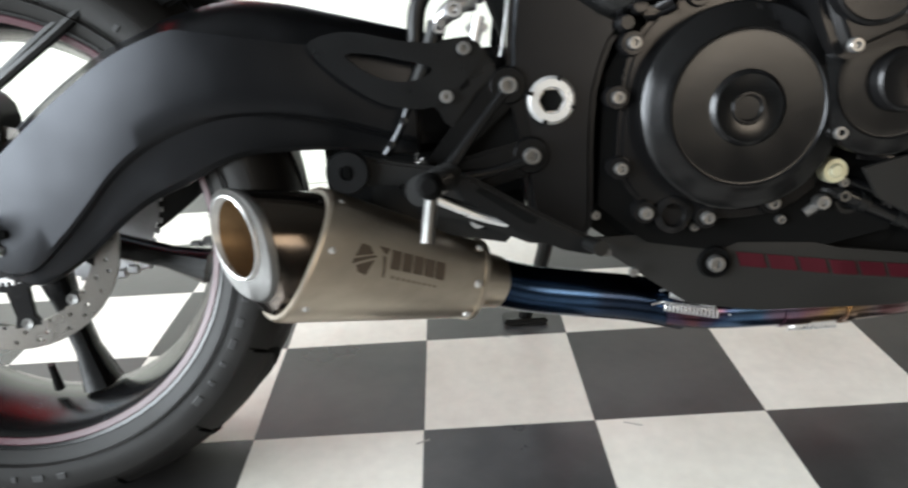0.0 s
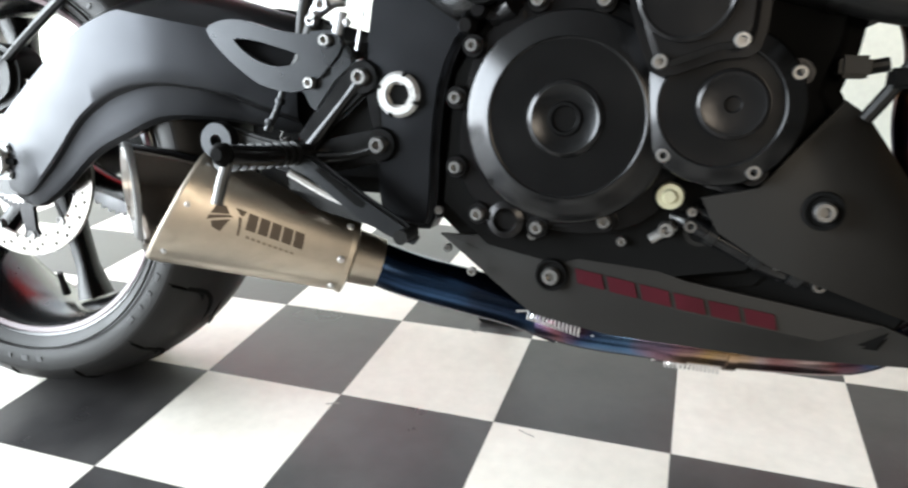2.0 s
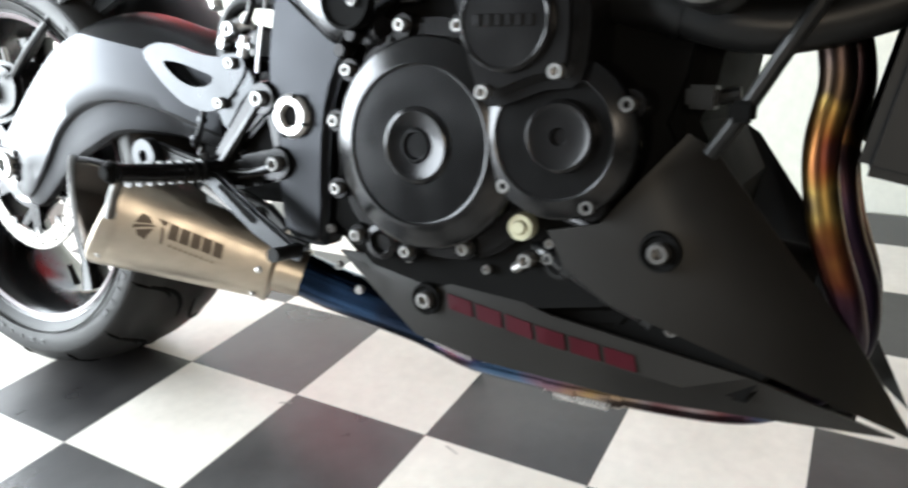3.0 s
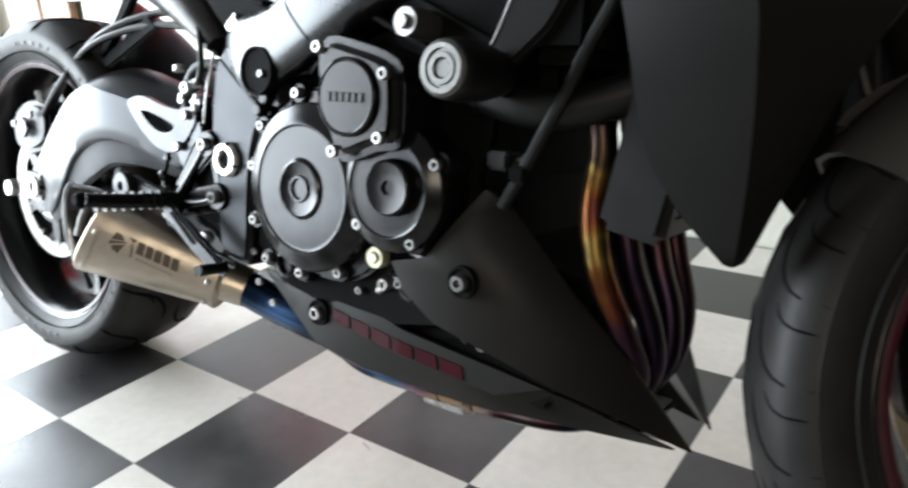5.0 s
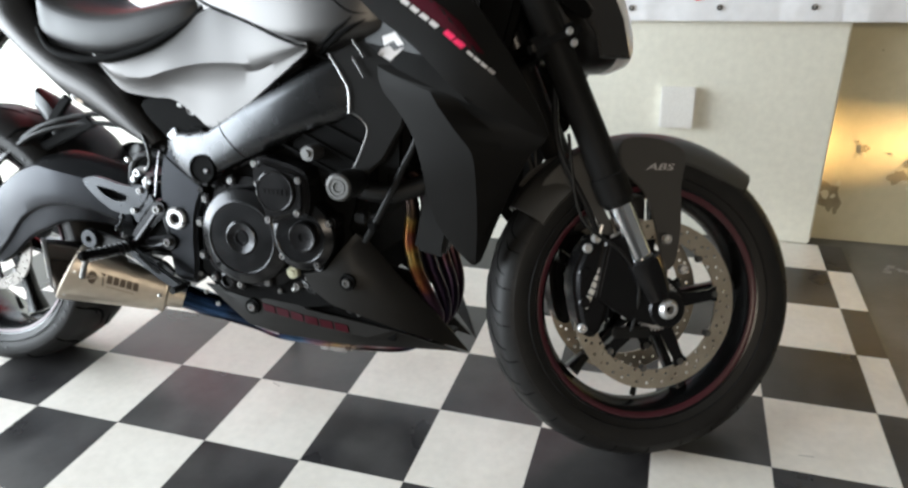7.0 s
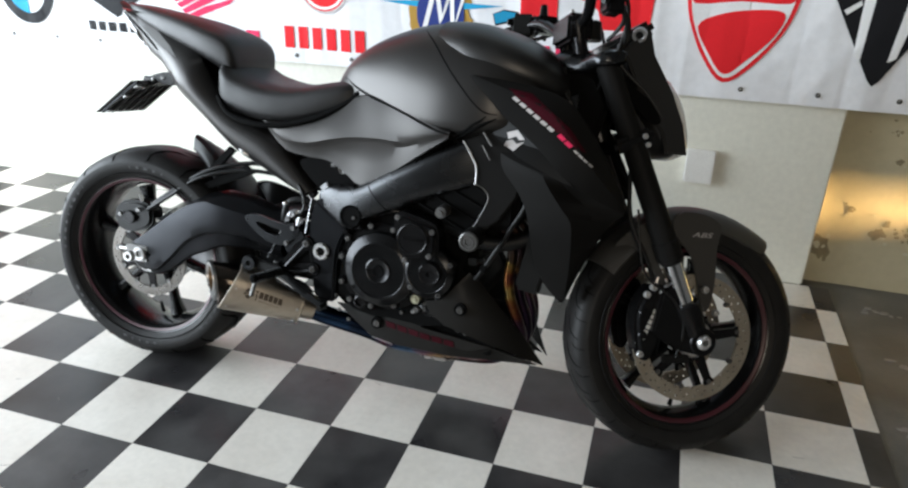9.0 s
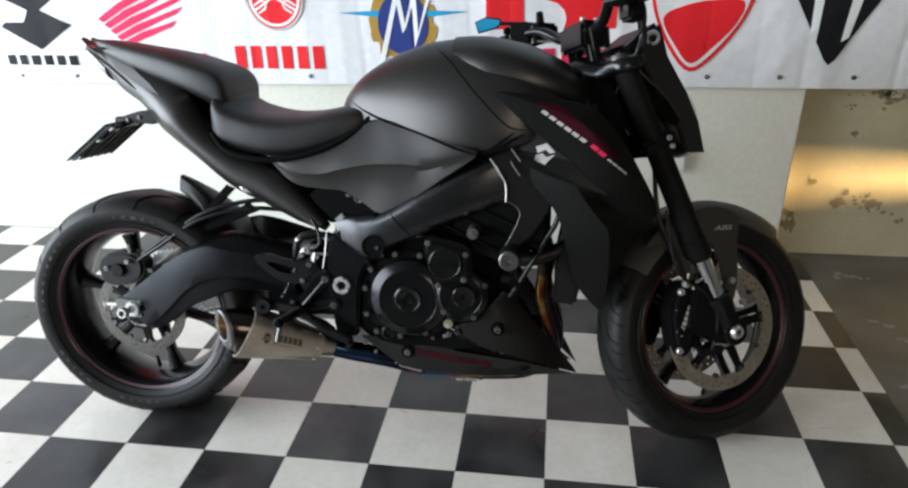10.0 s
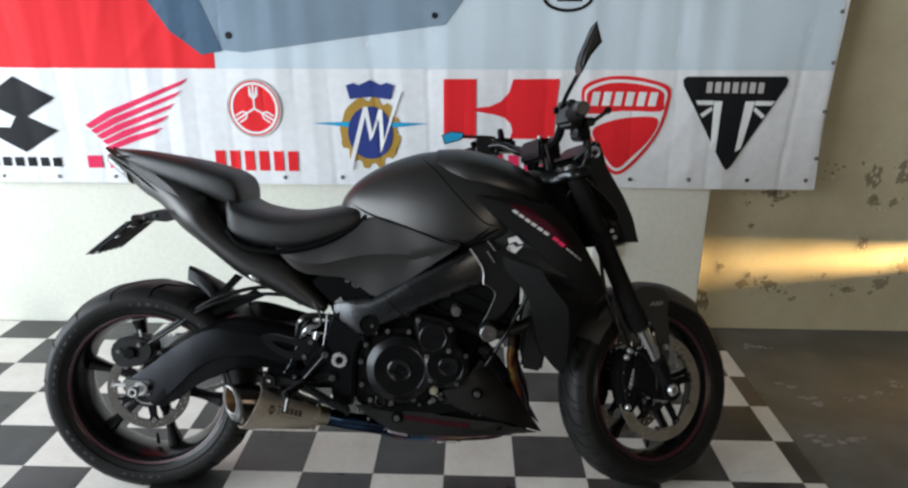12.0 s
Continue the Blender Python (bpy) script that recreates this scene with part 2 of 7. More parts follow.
M_HEAT = heat_material("heat_tinted_titanium", [(0.0, (0.03, 0.045, 0.10)), (0.2, (0.07, 0.14, 0.25)), (0.36, (0.20, 0.11, 0.15)), (0.52, (0.34, 0.22, 0.10)), (0.68, (0.24, 0.19, 0.20)), (0.84, (0.13, 0.05, 0.055)), (1.0, (0.03, 0.045, 0.10))], scale=3.4)
M_BLUE = heat_material("blued_titanium", [(0.0, (0.012, 0.022, 0.045)), (0.45, (0.032, 0.066, 0.135)), (0.7, (0.024, 0.036, 0.065)), (1.0, (0.012, 0.022, 0.045))], scale=5)
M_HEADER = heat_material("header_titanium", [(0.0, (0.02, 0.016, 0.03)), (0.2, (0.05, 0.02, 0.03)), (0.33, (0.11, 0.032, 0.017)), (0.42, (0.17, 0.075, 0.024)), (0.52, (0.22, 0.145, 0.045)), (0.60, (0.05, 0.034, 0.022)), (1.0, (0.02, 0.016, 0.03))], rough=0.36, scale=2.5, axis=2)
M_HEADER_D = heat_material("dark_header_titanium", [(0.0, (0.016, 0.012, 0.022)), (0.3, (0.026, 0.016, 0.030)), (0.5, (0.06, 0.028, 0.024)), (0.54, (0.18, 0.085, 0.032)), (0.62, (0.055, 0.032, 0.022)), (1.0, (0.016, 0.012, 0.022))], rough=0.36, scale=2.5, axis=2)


# ---- mesh helpers ----
def finish(bm, smooth=35.0):
    me = bpy.data.meshes.new("mesh")
    bmesh.ops.recalc_face_normals(bm, faces=bm.faces)
    bm.to_mesh(me)
    bm.free()
    for p in me.polygons:
        p.use_smooth = True
    me.set_sharp_from_angle(angle=radians(smooth))
    return me


def part(name, bm, mat, parent=None, label="", smooth=35.0):
    """One mesh object under a thing or a part."""
    me = bm if isinstance(bm, bpy.types.Mesh) else finish(bm, smooth)
    if not me.materials:
        me.materials.append(mat)
    ob = new(name, me)
    ob.parent = parent
    if label:
        ob["label"] = label
    return ob


def thing(name, label, category, m=None, group="", kind=""):
    ob = new(name)
    ob.empty_display_size = 0.05
    if m is not None:
        ob.matrix_world = m
    return tagged(ob, label, category, group, kind)


def joined(*bms):
    """Several bmeshes as one."""
    out = bmesh.new()
    for b in bms:
        me = bpy.data.meshes.new("tmp")
        b.to_mesh(me)
        b.free()
        out.from_mesh(me)
        bpy.data.meshes.remove(me)
    return out


def moved(bm, m):
    bm.transform(m)
    if m.determinant() < 0:
        bmesh.ops.reverse_faces(bm, faces=bm.faces)
    return bm


FLIP = Matrix.Diagonal((1, -1, 1, 1))


def box(x0, x1, y0, y1, z0, z1, bev=0.0, seg=2):
    bm = bmesh.new()
    bmesh.ops.create_cube(bm, size=1, matrix=Matrix.LocRotScale(((x0 + x1) / 2, (y0 + y1) / 2, (z0 + z1) / 2), None, (x1 - x0, y1 - y0, z1 - z0)))
    if bev:
        bmesh.ops.bevel(bm, geom=bm.edges[:], offset=bev, segments=seg, affect="EDGES")
    return bm


def curve(pts, n=6, closed=False):
    """Catmull-Rom through the points (any dimension)."""
    p = [np.array(q, float) for q in pts]
    k, out = len(p), []
    for i in range(k if closed else k - 1):
        a, b, c, d = (p[(i + j) % k] if closed else p[min(max(i + j, 0), k - 1)] for j in (-1, 0, 1, 2))
        for s in range(n):
            u = s / n
            out.append(0.5 * (2 * b + (c - a) * u + (2 * a - 5 * b + 4 * c - d) * u * u + (3 * b - a - 3 * c + d) * u ** 3))
    if not closed:
        out.append(p[-1])
    return [tuple(float(v) for v in q) for q in out]


def slab(pts, y0, y1, bev=0.004, seg=2):
    """A plate with the outline pts (x, z), from y0 to y1, with rounded edges."""
    bm = bmesh.new()
    lo = [bm.verts.new((x, y0, z)) for x, z in pts]
    hi = [bm.verts.new((x, y1, z)) for x, z in pts]
    bm.faces.new(lo), bm.faces.new(hi[::-1])
    k = len(pts)
    for i in range(k):
        bm.faces.new((lo[i], hi[i], hi[(i + 1) % k], lo[(i + 1) % k]))
    bmesh.ops.recalc_face_normals(bm, faces=bm.faces)
    if bev:
        es = [e for e in bm.edges if abs(e.verts[0].co.y - e.verts[1].co.y) < 1e-6]
        bmesh.ops.bevel(bm, geom=es, offset=bev, segments=seg, affect="EDGES", clamp_overlap=True)
    return bm


def loft(rings, caps=True):
    bm = bmesh.new()
    vs = [[bm.verts.new(p) for p in r] for r in rings]
    k = len(rings[0])
    for a, b in zip(vs, vs[1:]):
        for i in range(k):
            bm.faces.new((a[i], a[(i + 1) % k], b[(i + 1) % k], b[i]))
    if caps:
        bm.faces.new(vs[0]), bm.faces.new(vs[-1][::-1])
    bmesh.ops.recalc_face_normals(bm, faces=bm.faces)
    return bm


def oval(x, y, z, hw, up, down, n=2.4, k=28):
    """A ring across the bike at x: half width hw, up and down from z."""
    out = []
    for i in range(k):
        a = 2 * math.pi * i / k
        c, s = math.cos(a), math.sin(a)
        out.append((x, y + hw * math.copysign(abs(c) ** (2 / n), c), z + (up if s > 0 else down) * math.copysign(abs(s) ** (2 / n), s)))
    return out


def body(rows, n=2.4, steps=5, k=28):
    """A body along x from rows of (x, y, z, half width, up, down), drawn smooth."""
    return loft([oval(*r, n=n, k=k) for r in curve(rows, steps)])


def tube(path, r, k=14, steps=6, caps=True):
    """A pipe along the path; r is a radius or one for each point."""
    rs = r if isinstance(r, (list, tuple)) else [r] * len(path)
    pts = curve([(*p, q) for p, q in zip(path, rs)], steps) if steps > 1 else [(*p, q) for p, q in zip(path, rs)]
    ps = [Vector(p[:3]) for p in pts]
    rings, side = [], None
    for i, p in enumerate(ps):
        d = (ps[min(i + 1, len(ps) - 1)] - ps[max(i - 1, 0)]).normalized()
        side = d.orthogonal().normalized() if side is None else (side - d * side.dot(d)).normalized()
        up = d.cross(side)
        rings.append([tuple(p + pts[i][3] * (math.cos(2 * math.pi * j / k) * side + math.sin(2 * math.pi * j / k) * up)) for j in range(k)])
    return loft(rings, caps)


def lathe(profile, cx=0.0, cz=0.0, cy=0.0, k=48, closed=False):
    """Turns rows of (radius, y) round the y axis through cx, cz."""
    rings = []
    for i in range(k):
        a = 2 * math.pi * i / k
        rings.append([(cx + r * math.cos(a), cy + y, cz + r * math.sin(a)) for r, y in profile])
    bm = bmesh.new()
    vs = [[bm.verts.new(p) for p in r] for r in rings]
    m = len(profile)
    for i in range(k):
        a, b = vs[i], vs[(i + 1) % k]
        for j in range(m if closed else m - 1):
            bm.faces.new((a[j], a[(j + 1) % m], b[(j + 1) % m], b[j]))
    bmesh.ops.remove_doubles(bm, verts=bm.verts, dist=1e-6)
    bmesh.ops.recalc_face_normals(bm, faces=bm.faces)
    return bm


def bolt_mesh(r=0.007, h=0.006):
    """A socket-head bolt that looks along -y, with a sunk hexagon."""
    b = lathe([(0, 0), (r, 0), (r, -h * 0.75), (r * 0.85, -h), (r * 0.5, -h), (r * 0.45, -h * 0.35), (0, -h * 0.35)], k=18)
    return b


def facets(verts, faces, thick=0.004):
    """A thin faceted panel from corners (x, y, z), given its thickness inwards along y."""
    bm = bmesh.new()
    out = [bm.verts.new(v) for v in verts]
    for f in faces:
        bm.faces.new([out[i] for i in f])
    bmesh.ops.recalc_face_normals(bm, faces=bm.faces)
    s = bmesh.ops.extrude_face_region(bm, geom=bm.faces[:])
    inner = [g for g in s["geom"] if isinstance(g, bmesh.types.BMVert)]
    for v in inner:
        v.co.y += thick
    bmesh.ops.recalc_face_normals(bm, faces=bm.faces)
    return bm


def sheet(rows, steps, thick):
    """A curved panel through rows of points, smooth along the rows' order, given its thickness inwards along y."""
    cols = [curve([r[i] for r in rows], steps) for i in range(len(rows[0]))]
    bm = bmesh.new()
    g = [[bm.verts.new(p) for p in c] for c in cols]
    for a, b in zip(g, g[1:]):
        for j in range(len(a) - 1):
            bm.faces.new((a[j], b[j], b[j + 1], a[j + 1]))
    bmesh.ops.recalc_face_normals(bm, faces=bm.faces)
    s_ = bmesh.ops.extrude_face_region(bm, geom=bm.faces[:])
    for q in s_["geom"]:
        if isinstance(q, bmesh.types.BMVert):
            q.co.y += thick
    bmesh.ops.recalc_face_normals(bm, faces=bm.faces)
    return bm


def skin_of(*obs):
    """A search tree over the faces of objects that stand unmoved in the bike's own space."""
    verts, polys = [], []
    for o in obs:
        n = len(verts)
        verts += [tuple(v.co) for v in o.data.vertices]
        polys += [[n + i for i in p.vertices] for p in o.data.polygons]
    return BVHTree.FromPolygons(verts, polys)


def on_skin(tree, x, z, y0=-0.15):
    hit = tree.ray_cast(Vector((x, -1.0, z)), Vector((0, 1, 0)))
    return hit[0].y if hit[0] is not None and hit[0].y < 0.0 else y0


def seam(name, tree, pts, r, mat, parent, y0=-0.15, sink=0.0, label=""):
    """A line that lies on the skin along (x, z) points."""
    path = [(x, on_skin(tree, x, z_, y0) + sink, z_) for x, z_ in curve(pts, 6)]
    n = len(path)
    rs = [r * min(1.0, 0.25 + 4.0 * min(i, n - 1 - i) / n) for i in range(n)]
    return part(name, tube(path, rs, 8, 1), mat, parent, label)


def sticker(name, tree, pts, mat, parent, y0=-0.2, lift=0.0008, label=""):
    """A thin printed shape pressed on the skin."""
    bm = bmesh.new()
    bm.faces.new([bm.verts.new((x, 0, z_)) for x, z_ in pts])
    bmesh.ops.triangulate(bm, faces=bm.faces)
    for _ in range(4):
        es = [e for e in bm.edges if e.calc_length() > 0.012]
        if not es:
            break
        bmesh.ops.subdivide_edges(bm, edges=es, cuts=1)
        bmesh.ops.triangulate(bm, faces=bm.faces)
    for v in bm.verts:
        v.co.y = on_skin(tree, v.co.x, v.co.z, y0) - lift
    s = bmesh.ops.extrude_face_region(bm, geom=bm.faces[:])
    for g in s["geom"]:
        if isinstance(g, bmesh.types.BMVert):
            g.co.y += lift * 0.8
    return part(name, bm, mat, parent, label)


def slanted(p0, p1, hgt, n, gap=0.22, lean=0.0):
    """n plain blocks along a line in (x, z), hgt high across it."""
    p0, p1 = Vector((*p0, 0)), Vector((*p1, 0))
    d = (p1 - p0).normalized()
    up = Vector((-d.y, d.x, 0)) * hgt + d * lean
    out = []
    for i in range(n):
        q, r = p0.lerp(p1, i / n), p0.lerp(p1, (i + 1 - gap) / n)
        out.append([(q.x, q.y), (r.x, r.y), ((r + up).x, (r + up).y), ((q + up).x, (q + up).y)])
    return out


def ring_plate(r0, r1, y0, y1, rows, k):
    """A drilled brake disc: an annulus in which the cells (ring, step) of rows are bored through."""
    bm = bmesh.new()
    n = 5

    def at(i, j, y):
        r, a = r0 + (r1 - r0) * j / n, 2 * math.pi * (i % k) / k
        return (r * math.cos(a), y, r * math.sin(a))

    for y, turn in ((y0, 1), (y1, -1)):
        for i in range(k):
            for j in range(n):
                q = [Vector(at(i, j, y)), Vector(at(i + 1, j, y)), Vector(at(i + 1, j + 1, y)), Vector(at(i, j + 1, y))]
                if (i % rows[1], j) in rows[0]:
                    mid = sum(q, Vector()) / 4
                    edge = []
                    for a in range(4):
                        edge += [q[a], (q[a] + q[(a + 1) % 4]) / 2]
                    rad = min((q[0] - q[1]).length, (q[1] - q[2]).length) * 0.47
                    hole = [mid + (e - mid).normalized() * rad for e in edge]
                    for a in range(8):
                        b = (a + 1) % 8
                        bm.faces.new([bm.verts.new(v) for v in ((edge[a], edge[b], hole[b], hole[a]) if turn > 0 else (hole[a], hole[b], edge[b], edge[a]))])
                        if turn > 0:
                            far = [Vector((h.x, y1, h.z)) for h in (hole[a], hole[b])]
                            bm.faces.new([bm.verts.new(v) for v in (hole[a], hole[b], far[1], far[0])])
                else:
                    bm.faces.new([bm.verts.new(v) for v in (q if turn > 0 else q[::-1])])
    for i in range(k):
        for j in (0, n):
            bm.faces.new([bm.verts.new(v) for v in (at(i, j, y0), at(i + 1, j, y0), at(i + 1, j, y1), at(i, j, y1))])
    bmesh.ops.remove_doubles(bm, verts=bm.verts, dist=1e-5)
    return bm


# ---- the room ----
TILE = 0.22
WALL_Y, OLD_WALL_Y = 1.06, 1.12


def structure(name, bm, mat, label, category, parent=None):
    return tagged(part(name, bm, mat, parent), label, category, kind="structure")


structure("floor", box(-9.0, 4.0, -4.6, 1.3, -0.2, -0.004), M_CONCRETE, "bare grey concrete floor, scuffed and stained", "floor")
structure("ground", box(-60.0, -9.0, -40.0, 40.0, -0.25, -0.02), M_PAVING, "grey street paving outside the shop", "ground")
structure("wall_back", box(-2.32, 1.517, WALL_Y, 1.3, -0.004, 3.0, 0.006), M_PLASTER, "cream painted plaster wall with a clean edge", "wall")
structure("wall_back_old", box(1.517, 4.0, OLD_WALL_Y, 1.3, -0.004, 3.0), M_OLD_PLASTER, "old yellowed plaster wall with flaking paint", "wall")
structure("wall_right", box(4.0, 4.15, -4.6, 1.3, -0.004, 3.0), M_UNSEEN_DARK, "unseen side wall, kept dark to cut bounce", "wall")
wall_left = joined(box(-3.55, -3.4, 0.9, 1.3, -0.004, 3.0), box(-3.55, -3.4, -4.6, -3.9, -0.004, 3.0), box(-3.55, -3.4, -3.9, 0.9, 2.65, 3.0))
structure("wall_left", wall_left, M_PLASTER, "cream plaster wall round the street opening", "wall")
# unseen wall; its opening is added for the warm fill lamp
wall_front = joined(box(-3.55, 1.3, -4.75, -4.6, -0.004, 3.0), box(3.3, 4.15, -4.75, -4.6, -0.004, 3.0), box(1.3, 3.3, -4.75, -4.6, -0.004, 1.3), box(1.3, 3.3, -4.75, -4.6, 2.7, 3.0))
structure("wall_front", wall_front, M_UNSEEN_DARK, "unseen wall kept dark, with an opening added for the fill lamp", "wall")
structure("ceiling", box(-3.55, 4.15, -4.75, 1.3, 3.0, 3.12), M_CEIL, "unseen ceiling, kept dark to cut bounce", "ceiling")
structure("wall_corner", box(-3.4, -2.32, 1.16, 1.3, -0.004, 3.0), M_PLASTER, "cream plaster wall set back in the corner", "wall")

# unseen blocker: its slot trims the streak lamp's beam to a band
shutter = joined(box(3.10, 3.13, 0.35, OLD_WALL_Y, -0.004, 0.365), box(3.10, 3.13, 0.35, OLD_WALL_Y, 0.409, 3.0), box(3.10, 3.13, 0.35, 0.880, 0.365, 0.409))
structure("shutter", shutter, M_UNSEEN_DARK, "unseen dark board with a slot that shapes the light streak", "shutter")

board = thing("wooden_board", "brown wooden board standing upright against the wall end", "board")
part("plank", box(-2.95, -2.62, 1.02, 1.06, -0.004, 2.2, 0.004), M_WOOD, board)
part("plank", box(-2.61, -2.36, 1.025, 1.06, -0.004, 2.2, 0.004), M_WOOD, board)

# flakes and bare patches on the old wall
rng = random.Random(4)


def blot(cx, cz, r, y, tall=1.0, k=11):
    pts = []
    for i in range(k):
        a = 2 * math.pi * i / k
        q = r * rng.uniform(0.55, 1.15)
        pts.append((cx + q * math.cos(a), cz + tall * q * math.sin(a)))
    return slab(pts, y, y - 0.002, 0)


old_wall = bpy.data.objects["wall_back_old"]
for cx, cz, r, tall in ((1.553, 0.141, 0.042, 1.35), (1.84, 0.628, 0.050, 0.5), (1.80, 0.634, 0.028, 0.8), (1.725, 0.214, 0.030, 0.8), (1.855, 0.205, 0.032, 0.8), (2.216, 0.709, 0.034, 1.5), (2.334, 0.723, 0.034, 1.6), (2.224, 0.608, 0.020, 1.6), (2.318, 0.596, 0.022, 0.9), (2.25, 0.590, 0.022, 0.4), (2.224, 0.412, 0.020, 1.7), (2.336, 0.224, 0.040, 0.7), (2.19, 0.194, 0.030, 0.5), (2.42, 0.308, 0.030, 1.5), (1.625, 0.295, 0.014, 0.8), (1.73, 0.484, 0.012, 1.0)):
    part("bare_patch", blot(cx, cz, r, OLD_WALL_Y, tall, 17), M_PATCH, old_wall)
    for _ in range(4):
        part("bare_patch", blot(cx + rng.gauss(0, r), cz + rng.gauss(0, 0.7 * r), r * rng.uniform(0.15, 0.4), OLD_WALL_Y + 0.0004, tall, 9), M_PATCH, old_wall)
        part("paint_flake", blot(cx + rng.gauss(0, r), cz + rng.gauss(0, r), r * rng.uniform(0.15, 0.35), OLD_WALL_Y - 0.0006, tall, 7), M_FLAKE, old_wall)
for i in range(9):
    cx, cz = rng.uniform(1.65, 2.7), rng.choice((rng.gauss(0.19, 0.04), rng.gauss(0.19, 0.04), rng.gauss(0.60, 0.07), rng.uniform(0.1, 0.9)))
    for _ in range(9):
        r = rng.choice((0.4, 0.7, 1.0)) * rng.uniform(0.004, 0.014)
        part("paint_flake", blot(cx + rng.gauss(0, 0.035), cz + rng.gauss(0, 0.016), r, OLD_WALL_Y - rng.uniform(0, 0.0008), rng.uniform(0.4, 1.2), 9), rng.choice((M_PATCH, M_PATCH, M_FLAKE)), old_wall)

floor_ob = bpy.data.objects["floor"]
for cx, cy, n in ((1.745, 0.60, 3), (1.755, 0.515, 5), (1.80, 0.468, 5), (1.945, 0.513, 5), (2.075, 0.556, 4), (2.178, 0.625, 4), (1.717, 0.216, 6), (1.784, 0.236, 6), (1.833, 0.237, 4), (1.71, 0.945, 5), (1.777, 0.925, 4), (1.70, 0.255, 5)):
    for _ in range(n):
        r = rng.uniform(0.006, 0.020)
        fleck = moved(blot(0, 0, r, 0.0, rng.uniform(0.3, 0.7), 9), Matrix.Rotation(radians(-90), 4, "X"))
        part("floor_scuff", moved(fleck, Matrix.Translation((cx + rng.gauss(0, 0.022), cy + rng.gauss(0, 0.010), -0.0042 + rng.uniform(0.0002, 0.0006)))), M_FLOOR_SCUFF, floor_ob)

switch = thing("wall_switch", "square white plastic cover plate on the cream wall", "wall switch")
part("plate", box(1.034, 1.134, WALL_Y - 0.022, WALL_Y, 0.352, 0.476, 0.004), M_SWITCH, switch)

# ---- the chequered floor covering ----
MAT_X0, MAT_X1, MAT_Y0, MAT_Y1 = -2.86, 1.606, -1.98, 1.055
mat_thing = thing("floor_mat", "black and white chequered vinyl floor mat", "floor mat")
part("backing", box(MAT_X0, MAT_X1, MAT_Y0, MAT_Y1, -0.004, -0.0013), M_BACKING, mat_thing)

# ---- the banner ----
BAN_Y = 1.036
BAN_X0, BAN_X1, BAN_Z0, BAN_Z1 = -2.42, 1.935, 0.66, 2.25


def ripple(x, z):
    """How the cloth lies before the wall: soft vertical folds and slack."""
    n = noise.noise(Vector((x * 1.9, z * 0.5, 3.1))) * 0.014 + noise.noise(Vector((x * 5.0 + z, z * 3.0, 9.0))) * 0.003
    sag = 0.014 * noise.noise(Vector((z * 1.4, x * 0.3, 21.0)))
    u = (x + sag + 0.025 * z) / 0.15 + 1.1 * noise.noise(Vector((x * 2.1, z * 0.25, 40.0)))
    k = math.floor(u)
    f, amp = u - k, 0.4 + 0.6 * abs(noise.noise(Vector((k * 3.7, z * 0.9, 2.0)))) * 2
    fold = 0.0042 * amp * (1 - abs(2 * f - 1)) ** 2 * (0.35 + 0.65 * abs(math.sin(k * 2.3))) - 0.003 * amp * max(0.0, 1 - f * 9)
    wrinkle = max(0.0, 1 - abs(noise.noise(Vector((x * 3.4 - z * 2.6, z * 1.3 + x, 11.0)))) * 9) * max(0.0, noise.noise(Vector((x * 1.7, z * 2.1, 31.0))))
    return BAN_Y + n - fold - 0.005 * wrinkle


def cloth(pts, lift):
    """A printed shape that follows the cloth."""
    bm = bmesh.new()
    bm.faces.new([bm.verts.new((x, 0, z)) for x, z in pts])
    bmesh.ops.triangulate(bm, faces=bm.faces)
    for _ in range(7):
        es = [e for e in bm.edges if e.calc_length() > 0.028]
        if not es:
            break
        bmesh.ops.subdivide_edges(bm, edges=es, cuts=1)
        bmesh.ops.triangulate(bm, faces=bm.faces)
    for v in bm.verts:
        v.co.y = ripple(v.co.x, v.co.z) - lift
    s = bmesh.ops.extrude_face_region(bm, geom=bm.faces[:])
    for g in s["geom"]:
        if isinstance(g, bmesh.types.BMVert):
            g.co.y += 0.0008
    return bm


banner = thing("wall_banner", "wide white vinyl banner printed with motorcycle makers' emblems", "banner")
bm = bmesh.new()
nx, nz = 420, 60
grid = []
for i in range(nx + 1):
    col = []
    for j in range(nz + 1):
        x, z = BAN_X0 + (BAN_X1 - BAN_X0) * i / nx, BAN_Z0 + (BAN_Z1 - BAN_Z0) * j / nz
        z += 0.008 * (x + 2.4) / 4.3 * (1 - j / nz)
        col.append(bm.verts.new((x + 0.01 * math.sin(5 * z) * (i == nx), ripple(x, z), z)))
    grid.append(col)
for i in range(nx):
    for j in range(nz):
        bm.faces.new((grid[i][j], grid[i + 1][j], grid[i + 1][j + 1], grid[i][j + 1]))
s = bmesh.ops.extrude_face_region(bm, geom=bm.faces[:])
for g in s["geom"]:
    if isinstance(g, bmesh.types.BMVert):
        g.co.y += 0.001
part("cloth", bm, M_BANNER, banner, "white vinyl cloth with soft folds", 60)


def ell(cx, cz, rx, rz, a0=0.0, a1=360.0, k=40):
    n = max(4, int(k * abs(a1 - a0) / 360))
    return [(cx + rx * math.cos(radians(a0 + (a1 - a0) * i / n)), cz + rz * math.sin(radians(a0 + (a1 - a0) * i / n))) for i in range(n + (abs(a1 - a0) < 360))]


